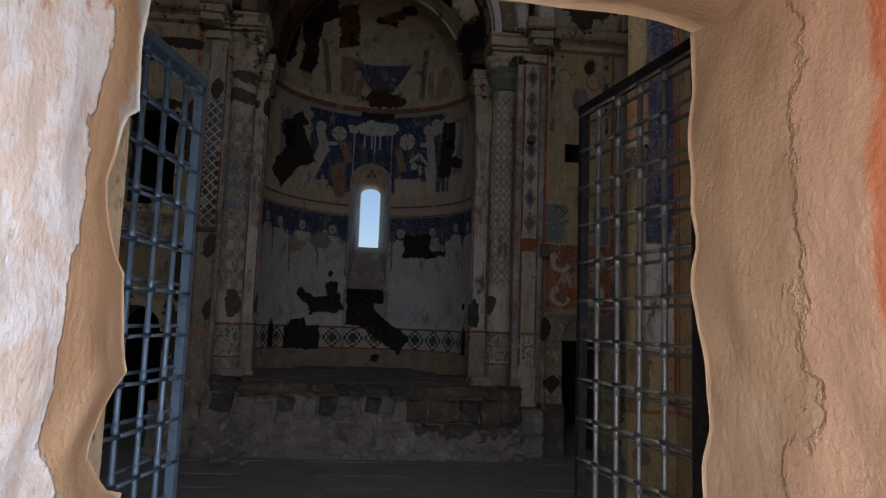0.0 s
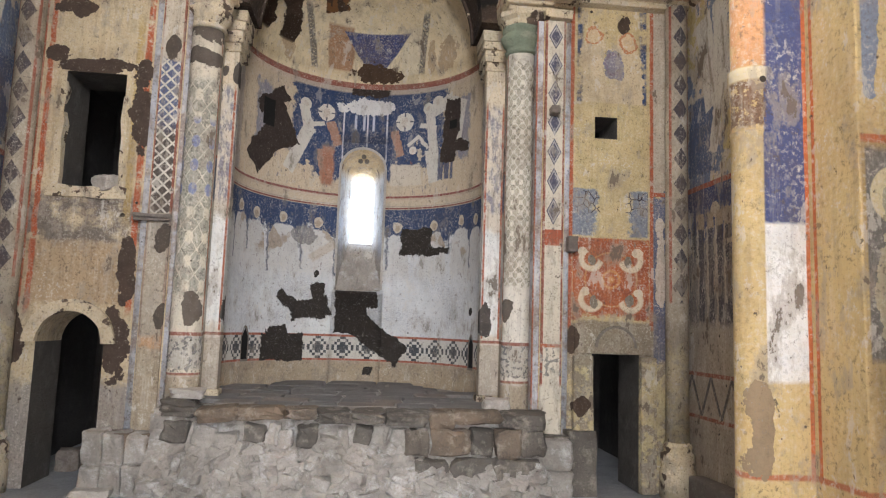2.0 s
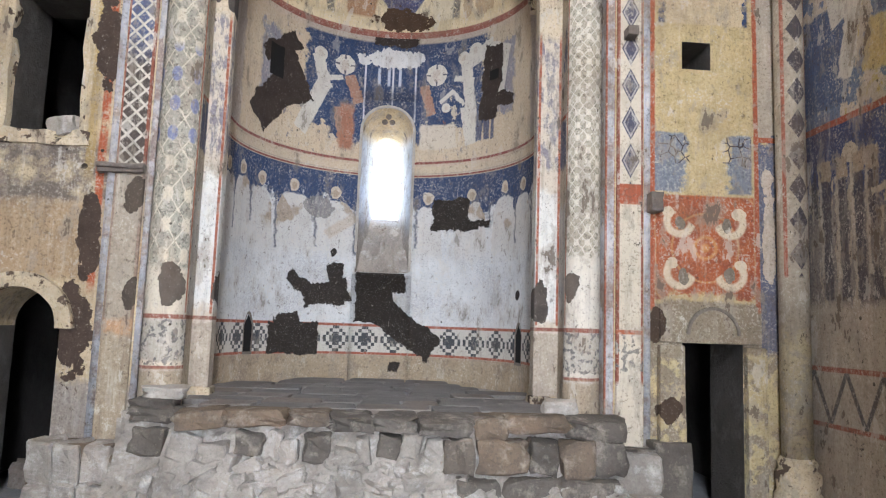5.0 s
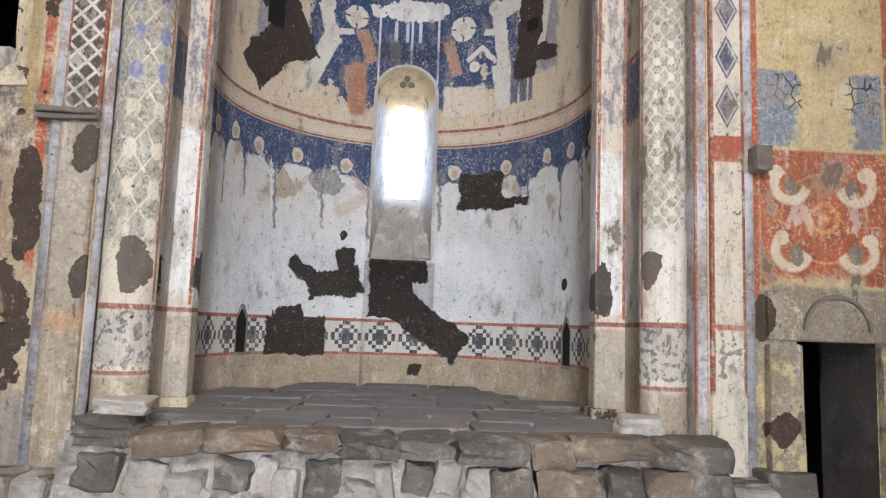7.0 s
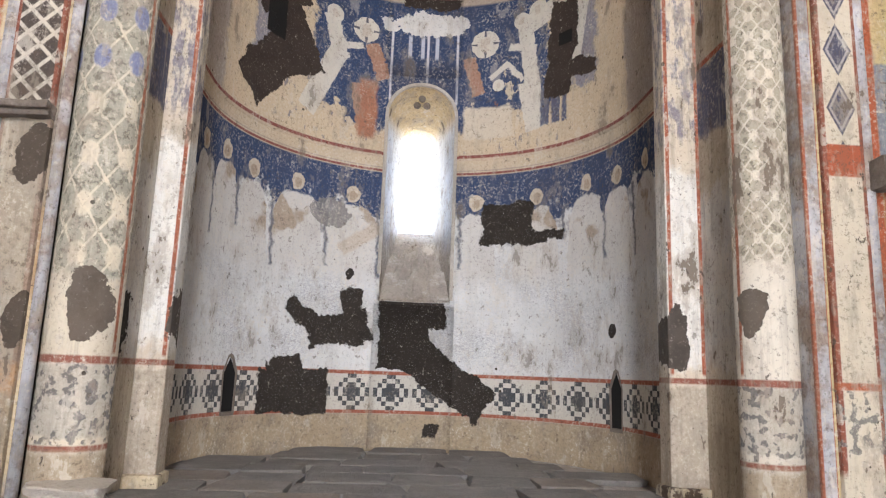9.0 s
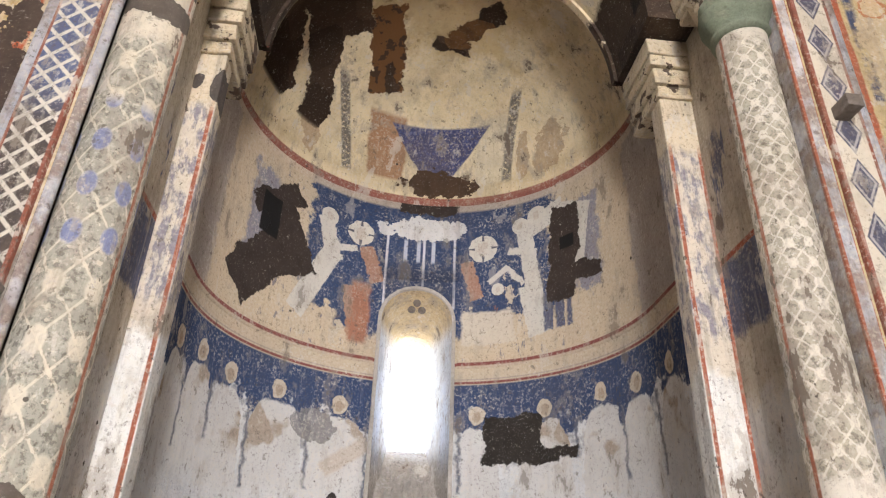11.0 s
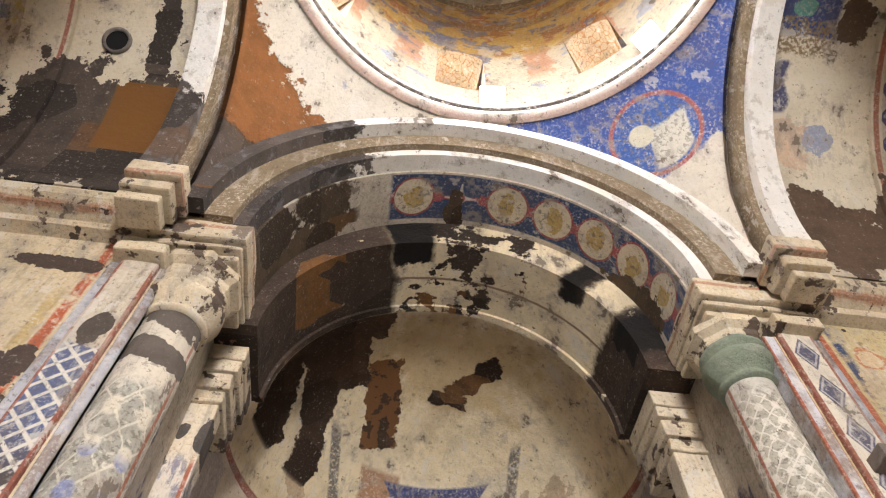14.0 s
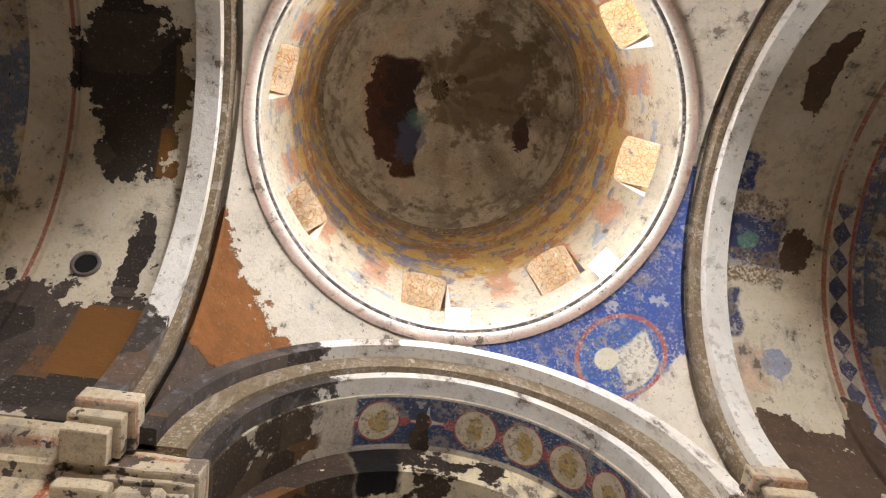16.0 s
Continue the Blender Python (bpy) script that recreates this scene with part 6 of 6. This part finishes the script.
# round jar mouth in the north vault
ang = radians(44)
m = Matrix.Translation((-3.10, CY + 2.09 * math.cos(ang), SPRING + 2.09 * math.sin(ang))) @ Vector((0, -math.cos(ang), -math.sin(ang))).to_track_quat("Z", "Y").to_matrix().to_4x4()
jar = empty("acoustic_jar", (0, 0, 0), "round clay jar mouth set in the vault", "jar", kind="structure")
bm = lathe(bmesh.new(), 0, 0, [(0.12, -0.01), (0.12, 0.018), (0.095, 0.02), (0.09, 0.005)], 20)
bmesh.ops.delete(bm, geom=[f for f in bm.faces if len(f.verts) > 4], context="FACES")
bm.transform(m)
part("rim", bm, STONE, jar, smooth=True)
# black disc stands for the shade inside the jar
bm = bmesh.new()
bmesh.ops.create_circle(bm, cap_ends=True, segments=20, radius=0.095, matrix=m @ Matrix.Translation((0, 0, 0.004)))
part("mouth", bm, HOLLOW_SHADE, jar)

# ---- responds, columns and capitals beside the apse ----
CAP = CORNICE
GREEN = stone_mat("green_capital", (0.22, 0.25, 0.18), 0.5, (0.40, 0.38, 0.30))
for side in (1, -1):
    cx = 1.86 if side > 0 else -1.92
    cr = 0.165 if side > 0 else 0.185
    body = thing("respond", box(bmesh.new(), *sorted((1.795 if side > 0 else -1.855, side * 2.45)), 9.78, 10.92, 0, 6.0), RESPOND, "stepped painted respond beside the apse", "pier", "structure")
    bm = box(bmesh.new(), *sorted((side * 2.115, side * 2.365)), 9.565, 9.79, 0.55, 5.62, 0.012)
    part("flat_band", bm, BAND_R if side > 0 else BAND_L, body, "flat painted band of diamonds" if side > 0 else "flat painted band of white lattice")
    if side > 0:
        part("fillet", box(bmesh.new(), 2.015, 2.112, 9.60, 9.80, 0.62, 5.6, 0.01), MOULD, body, "grey marbled fillet edged in red")
    for mx, mr in ((2.41, 0.045),) if side > 0 else ((2.085, 0.032), (2.41, 0.045)):
        part("roll_moulding", lathe(bmesh.new(), side * mx, 9.63, [(mr, 0.62), (mr, 5.6)], 12), MOULD, body, "thin grey upright moulding", True)
    shaft = part("engaged_column", lathe(bmesh.new(), cx, 9.80, [(cr + 0.02, PLAT - 0.1), (cr + 0.01, PLAT + 0.05), (cr, PLAT + 0.07), (cr, 5.28)], 32), COLUMN_R if side > 0 else COLUMN_L, body, "round shaft painted with a floral lattice", True)
    worn = [(0, 5.20), (0.028, 5.215), (0.032, 5.24), (0.006, 5.26), (0.012, 5.285), (0.055, 5.33), (0.082, 5.38), (0.085, 5.43), (0.05, 5.455), (0.042, 5.475), (0.072, 5.50), (0.072, 5.54)]
    part("cushion", rough(lathe(bmesh.new(), cx, 9.80, [(cr + o, zz) for o, zz in worn], 32), 0.010, 9, side), GREEN if side > 0 else CAP, body, "worn rounded capital with carved rings", True)
    bm = lathe(bmesh.new(), cx, 9.80, [(cr + 0.07, 5.53), (cr + 0.085, 5.56), (cr + 0.085, 5.61), (cr + 0.14, 5.65), (cr + 0.145, 5.71)], 8, 22.5, 382.5)
    part("abacus", rough(bm, 0.012, 6, side), CAP, body, "chipped eight-sided stone abacus")
    bm = box(bmesh.new(), *sorted((side * 2.08, side * 2.42)), 9.47, 9.80, 5.60, 5.71, 0.02)
    part("abacus", rough(bm, 0.012, 6, side, 2), CAP, body, "chipped stone abacus over the flat band")
    # impost, stepped
    for k, (g, z0, z1) in enumerate(((0.0, 5.70, 5.76), (0.05, 5.76, 5.81), (0.09, 5.81, 6.02))):
        xa, xb = sorted((side * (1.64 - g * 0.5), side * 2.45))
        bm = rough(box(bmesh.new(), xa, xb, 9.55 - g * 1.2, 10.14, z0, z1 - 0.002, 0.02), 0.02, 5, side + k, 4)
        part("impost", bm, CAP, body, "stepped stone impost")
    bm = bmesh.new()
    for o, z0, z1 in ((0.10, 5.74, 5.83), (0.05, 5.831, 5.93), (0.0, 5.931, 6.108)):
        box(bm, *sorted((side * (2.05 + o), side * 2.437)), 9.07 + o, 9.40, z0, z1, 0.018)
    part("corner_block", rough(bm, 0.012, 6, side), CORNICE, body, "stepped corner block under the arch foot")
    # colonnette at the apse opening
    inner = AX + side * 1.605
    part("colonnette", box(bmesh.new(), *sorted((inner, side * 2.2)), 10.44, 10.62, PLAT - 0.1, 5.79, 0.012), COLONNETTE, body, "flat painted strip with red borders at the apse opening")
    part("strip_base", rough(box(bmesh.new(), *sorted((inner - side * 0.03, 1.79 if side > 0 else -1.85)), 10.39, 10.64, PLAT - 0.08, PLAT + 0.07, 0.015), 0.008, 7, side, 1), CAP, body, "worn stone base")
    for g, z0, z1 in ((0.012, 5.24, 5.28), (0.0, 5.28, 5.36), (0.03, 5.36, 5.44), (0.02, 5.44, 5.52), (0.05, 5.52, 5.63), (0.065, 5.63, 5.782)):
        bm = box(bmesh.new(), *sorted((inner - side * (g + 0.012), 1.80 if side > 0 else -1.86)), 10.425 - g, 10.93, z0, z1 - 0.002, 0.012)
        part("colonnette_impost", rough(bm, 0.010, 7, side + z0, 1), CAP, body, "small stepped impost")
    # cornices at the springing
    prof = [(0, 5.82), (0.10, 5.84), (0.12, 5.88), (0.10, 5.91), (0.20, 5.95), (0.25, 6.0), (0.26, 6.06), (0.24, 6.12), (0, 6.12)]
    corn = thing("cornice", extrude_profile(bmesh.new(), prof, "x", *sorted((side * 2.44, side * 3.9)), 9.6), CORNICE, "moulded and painted stone cornice at the springing", "cornice", "structure")
    prof2 = [(o * 0.6, zz) for o, zz in prof]
    thing("cornice", extrude_profile(bmesh.new(), prof2, "y", 5.62, 9.35, side * 3.9, side), CORNICE, "moulded and painted stone cornice at the springing", "cornice", "structure")
    thing("cornice", extrude_profile(bmesh.new(), [(-o, zz) for o, zz in prof], "x", *sorted((side * 2.0, side * 3.9)), 5.62), CORNICE, "moulded stone cornice on a pier", "cornice", "structure")
    # corner shafts by the side walls
    cb = empty("corner_shaft", (side * 3.66, 9.40, 0), "slim painted corner shaft on a ringed base", "column", kind="structure")
    def at(bm, ob=cb):
        bm.transform(Matrix.Translation(-ob.location))
        return bm
    part("shaft", at(lathe(bmesh.new(), side * 3.70, 9.42, [(0.13, 0.62), (0.13, 5.80)], 24)), SHAFT_MAT, cb, "shaft painted with dark diamonds", True)
    part("ringed_base", at(lathe(bmesh.new(), side * 3.70, 9.42, [(0.20, 0.0), (0.20, 0.30), (0.17, 0.34), (0.19, 0.42), (0.19, 0.48), (0.15, 0.52), (0.165, 0.57), (0.14, 0.62)], 24)), CAP, cb, "worn stone base with rings", True)
    # bench along the wall
    thing("baseboard", rough(box(bmesh.new(), *sorted((side * 3.72, side * 3.9)), 5.7, 9.2, 0, 0.30, 0.03), 0.02, 4, side, 5), STONE, "low worn stone kerb along the wall", "bench", "structure")

# ---- platform of rough stone before the apse ----
bm = bmesh.new()
def mass(u, v, out):
    """Mortared rubble face: v runs from the floor up to the platform's edge."""
    y = 9.08 + 0.34 * min(1, v * 1.25)
    z = v * (PLAT - 0.10)
    q = Vector((u * 3.2, v * 2.6, 1.0))
    d = noise.noise(q) * 0.06 + noise.noise(q * 2.7) * 0.04 + abs(noise.noise(q * 5.5)) * 0.04
    return (u, y - d + out, z)
sheet(bm, mass, span(-2.12, 2.12, 110), span(0, 1, 26), False)
box(bm, -2.1, 2.1, 9.46, 13.3, 0, PLAT - 0.05)
platform = thing("platform", bm, RUBBLE, "raised apse platform with a broken rubble face", "platform", "structure")
rnd = random.Random(11)
CAPS = [stone_mesh("capping_stone", BLOCK, 60 + i, 0.24) for i in range(6)]
x = -2.02
k = 0
while x < 2.02:
    w = rnd.uniform(0.28, 0.50)
    if x > 0.9:
        w = rnd.uniform(0.46, 0.62)
    w = min(w, 2.12 - x)
    h = rnd.uniform(0.11, 0.15) if x < 0.5 else rnd.uniform(0.15, 0.19)
    place("capping_stone", CAPS[k % 6], platform, x + w / 2, 9.46 + rnd.uniform(-0.04, 0.04), PLAT - h + rnd.uniform(-0.02, 0.03), w * 0.97, rnd.uniform(0.34, 0.42), h, rnd.uniform(-9, 9), rnd.uniform(-5, 5), rnd.uniform(-4, 4))
    x += w
    k += 1
# squared course below, then rubble
x = 0.55
while x < 2.05:
    w = rnd.uniform(0.22, 0.46)
    w = min(w, 2.12 - x)
    place("course_stone", CAPS[k % 6], platform, x + w / 2, 9.36 + rnd.uniform(-0.03, 0.02), 0.46 + rnd.uniform(-0.01, 0.01), w * 0.95, 0.30, 0.29, rnd.uniform(-2, 2))
    x += w
    k += 1
RUBS = [stone_mesh("rubble_stone", RUBBLE, 80 + i, 0.22) for i in range(6)]
x = -2.0
while x < 0.5:
    w = rnd.uniform(0.13, 0.30)
    place("course_stone", (RUBS if k % 3 else CAPS)[k % 6], platform, x + w / 2, 9.42 + rnd.uniform(-0.03, 0.04), 0.52 + rnd.uniform(-0.04, 0.04), w * 0.9, 0.24, rnd.uniform(0.14, 0.25), rnd.uniform(-8, 8), rnd.uniform(-8, 8), rnd.uniform(-8, 8))
    x += w
    k += 1
for i in range(230):
    x = rnd.uniform(-2.05, 2.05)
    z = rnd.uniform(0.0, 0.46) if x < 0.6 else rnd.uniform(0.0, 0.34)
    sx = rnd.uniform(0.07, 0.24)
    place("rubble_stone", RUBS[i % 6], platform, x, 9.11 + z * 0.52 + rnd.uniform(-0.05, 0.03), z, sx, rnd.uniform(0.10, 0.16), rnd.uniform(0.05, 0.13), rnd.uniform(-30, 30), rnd.uniform(-30, 30), rnd.uniform(-30, 30))
for i, (x, w) in enumerate(((0.75, 0.40), (1.2, 0.46), (1.72, 0.5))):
    place("course_stone", CAPS[i], platform, x + 0.1, 9.29, 0.16, w, 0.26, 0.28, rnd.uniform(-3, 3))
# paving of the platform
SLABS = [stone_mesh("paving_slab", SLAB, 100 + i, 0.05) for i in range(5)]
y = 9.64
row = 0
while y < 13.0:
    d = rnd.uniform(0.30, 0.50)
    x = -1.8 + rnd.uniform(-0.2, 0)
    while x < 1.75:
        w = rnd.uniform(0.34, 0.78)
        cx, cy = x + w / 2, y + d / 2
        inside = (abs(cx - AX) < AR - w * 0.35 and cy < AY) or ((cx - AX) ** 2 + (cy - AY) ** 2) ** 0.5 < AR - 0.12
        if cy < 9.8 and abs(cx) > 1.6:
            inside = False
        if inside:
            place("paving_slab", SLABS[k % 5], platform, cx, cy, PLAT - 0.075 + rnd.uniform(-0.008, 0.008), w * 0.99, d * 0.99, 0.08, rnd.uniform(-3, 3), rnd.uniform(-0.6, 0.6))
        x += w
        k += 1
    y += d
# loose blocks
def loose(name, x, y, z, sx, sy, sz, rz, mat, seed, label, rx=0):
    ob = place(name, stone_mesh(name, mat, seed, 0.26), None, x, y, z, sx, sy, sz, rz, rx)
    return tagged(ob, label, "stone")
loose("loose_block", -1.78, 9.55, PLAT + 0.06, 0.36, 0.28, 0.10, 12, PALE, 7, "flat pale stone lying on the platform corner")
loose("loose_block", -1.86, 9.53, PLAT - 0.08, 0.38, 0.34, 0.15, 4, BLOCK, 8, "brown stone under a pale slab at the platform corner")
loose("loose_block", 1.62, 9.62, PLAT - 0.005, 0.32, 0.24, 0.13, -8, PALE, 9, "pale broken stone resting on the platform")
loose("loose_block", -2.52, 9.05, -0.02, 0.36, 0.22, 0.15, 4, PALE, 10, "pale squared stone lying on the floor")
loose("loose_stone", -2.86, 9.66, 3.22, 0.24, 0.16, 0.17, -25, PALE, 11, "pale loose stone on the window sill", 12)
loose("loose_stone", -1.75, 8.85, -0.02, 0.22, 0.14, 0.08, 30, RUBBLE, 12, "small grey stone on the dusty floor")
loose("loose_stone", -1.45, 8.75, -0.02, 0.14, 0.12, 0.06, 50, RUBBLE, 13, "small grey stone on the dusty floor")
# plinths between platform and doorways
PLN = [stone_mesh("plinth_stone", RUBBLE, 140 + i, 0.14) for i in range(3)]
for name, a in (("plinth", (-2.74, -2.10, 9.30, 9.80, 0.0, 0.62)), ("plinth", (2.10, 2.42, 9.36, 9.8, 0.0, 0.66))):
    pl = thing(name, rough(box(bmesh.new(), *a[:5], a[5], 0.02), 0.012, 4, a[0], 3), BLOCK, "stepped stone plinth under the respond", "plinth", "structure")
    n = 3 if a[0] < 0 else 1
    for i in range(n):
        w = (a[1] - a[0]) / n
        for j in range(2):
            place("plinth_stone", PLN[(i + j) % 3], pl, a[0] + w * (i + 0.5), 9.36 + 0.03 * j, 0.0 + 0.31 * j, w * 0.98, 0.30, 0.33, rnd.uniform(-1, 1))
# chamber step and timber stub
loose("loose_block", -3.35, 10.6, -0.012, 0.26, 0.22, 0.26, 10, STONE, 14, "small dark stone standing in the doorway")
stub = thing("beam_stub", rough(box(bmesh.new(), 2.17, 2.27, 9.42, 9.60, 4.40, 4.49, 0.01), 0.006, 12, 3, 1), STONE, "dark timber stub projecting from the wall", "beam")
hook = thing("bracket_stone", rough(box(bmesh.new(), 2.40, 2.52, 9.46, 9.62, 2.76, 2.94, 0.015), 0.01, 12, 5, 2), STONE, "dark broken corbel stone beside the red panel", "corbel")

# floor paving
FSL = [stone_mesh("floor_slab", FLOOR, 120 + i, 0.02) for i in range(5)]
y = 1.6
while y < 9.3:
    d = rnd.uniform(0.5, 0.8)
    x = -3.9
    while x < 3.9:
        w = rnd.uniform(0.6, 1.1)
        w = min(w, 3.9 - x + 0.01)
        place("floor_slab", FSL[k % 5], FLOOR_OB, x + w / 2, y + d / 2, -0.045 + rnd.uniform(-0.004, 0.004), w * 0.99, d * 0.985, 0.05, rnd.uniform(-0.5, 0.5))
        x += w
        k += 1
    y += d

# ---- iron gates ----
def bar(bm, a, b, w, d=None):
    """A square bar from a to b."""
    a, b = Vector(a), Vector(b)
    v = b - a
    m = Matrix.Translation((a + b) / 2) @ v.to_track_quat("Z", "X").to_matrix().to_4x4() @ Matrix.Diagonal((w, d or w, v.length, 1))
    bmesh.ops.create_cube(bm, size=1.0, matrix=m)
    return bm


def rod(bm, a, b, r, seg=8):
    a, b = Vector(a), Vector(b)
    v = b - a
    bmesh.ops.create_cone(bm, cap_ends=True, segments=seg, radius1=r, radius2=r, depth=v.length, matrix=Matrix.Translation((a + b) / 2) @ v.to_track_quat("Z", "X").to_matrix().to_4x4())
    return bm


def gate(m, mat, frame_mat, label):
    """A lattice gate; u along the leaf from the hinge, z up."""
    W, H0, H1 = 0.70, 0.06, 2.57
    root = empty("iron_gate", m.translation, label, "gate")
    root.matrix_world = m
    part("hinge_stile", bar(bmesh.new(), (0.0, 0, H0), (0.0, 0, H1), 0.06, 0.04), frame_mat, root, "dark painted flat iron stile")
    part("free_stile", bar(bmesh.new(), (W, 0, H0), (W, 0, H1), 0.028, 0.03), frame_mat, root)
    part("top_rail", bar(bmesh.new(), (-0.03, 0, H1), (W + 0.014, 0, H1), 0.03, 0.04), frame_mat, root)
    part("bottom_rail", bar(bmesh.new(), (-0.03, 0, H0), (W + 0.014, 0, H0), 0.03, 0.04), frame_mat, root)
    us = [W * i / 5.2 + 0.05 for i in range(1, 5)]
    for u in us:
        part("upright_rod", rod(bmesh.new(), (u, 0, H0), (u, 0, H1), 0.0095), mat, root, smooth=True)
    for j in range(-11, 7):
        z = 1.70 + 0.139 * j
        for y, dz in ((-0.013, -0.014), (0.013, 0.014)):
            bm = bmesh.new()
            stops = [0.0, *us, W]
            for k, (a, b) in enumerate(zip(stops, stops[1:])):
                sag = noise.noise(Vector((j * 1.7, k * 2.3, y * 90))) * 0.005
                rod(bm, (a, y, z + dz + sag * (k > 0)), (b, y, z + dz - sag), 0.0062, 6)
            part("cross_rod", bm, mat, root, smooth=True)
        for u in us:
            part("collar", rod(bmesh.new(), (u, 0, z - 0.022), (u, 0, z + 0.022), 0.0118, 8), mat, root, smooth=True)
    for z in (0.5, 1.9):
        part("hinge", lathe(bmesh.new(), -0.035, 0.0, [(0.02, z), (0.02, z + 0.1)], 10), frame_mat, root, smooth=True)
        part("hinge_arm", bar(bmesh.new(), (-0.29, 0, z + 0.05), (-0.03, 0, z + 0.05), 0.03, 0.012), frame_mat, root)
    part("bolt_box", box(bmesh.new(), W - 0.07, W + 0.02, -0.03, 0.03, 1.02, 1.09, 0.006), mat, root, "worn iron bolt box")
    return root


gate(pose(0.897, 1.763, 0, 0, 0, 99.9), IRON, IRON_DARK, "dark wrought iron lattice gate standing open")
# north leaf: its blue is painted sky reflection
gate(pose(-0.745, 1.745, 0, 0, 0, 80.1), IRON_SKY, IRON_SKY, "wrought iron lattice gate standing open, sky reflection painted blue")

# ---- floodlights on the drum ring ----
for az, z in ((5, 8.46), (54, 8.46)):
    a = radians(90 - az)
    at = Vector((1.90 * math.cos(a), CY + 1.90 * math.sin(a), z))
    m = look(at, (at.x * 0.3, CY + (at.y - CY) * 0.3, 6.9))
    root = empty("floodlight", at, "small bright floodlight on the drum ring", "lamp", "floodlights on the drum ring")
    root.matrix_world = m
    part("housing", box(bmesh.new(), -0.13, 0.13, -0.12, 0.12, 0.0, 0.09, 0.01), IRON, root)
    part("glass", box(bmesh.new(), -0.12, 0.12, -0.11, 0.11, -0.012, 0.004), GLOW, root, "glaring white lamp glass")
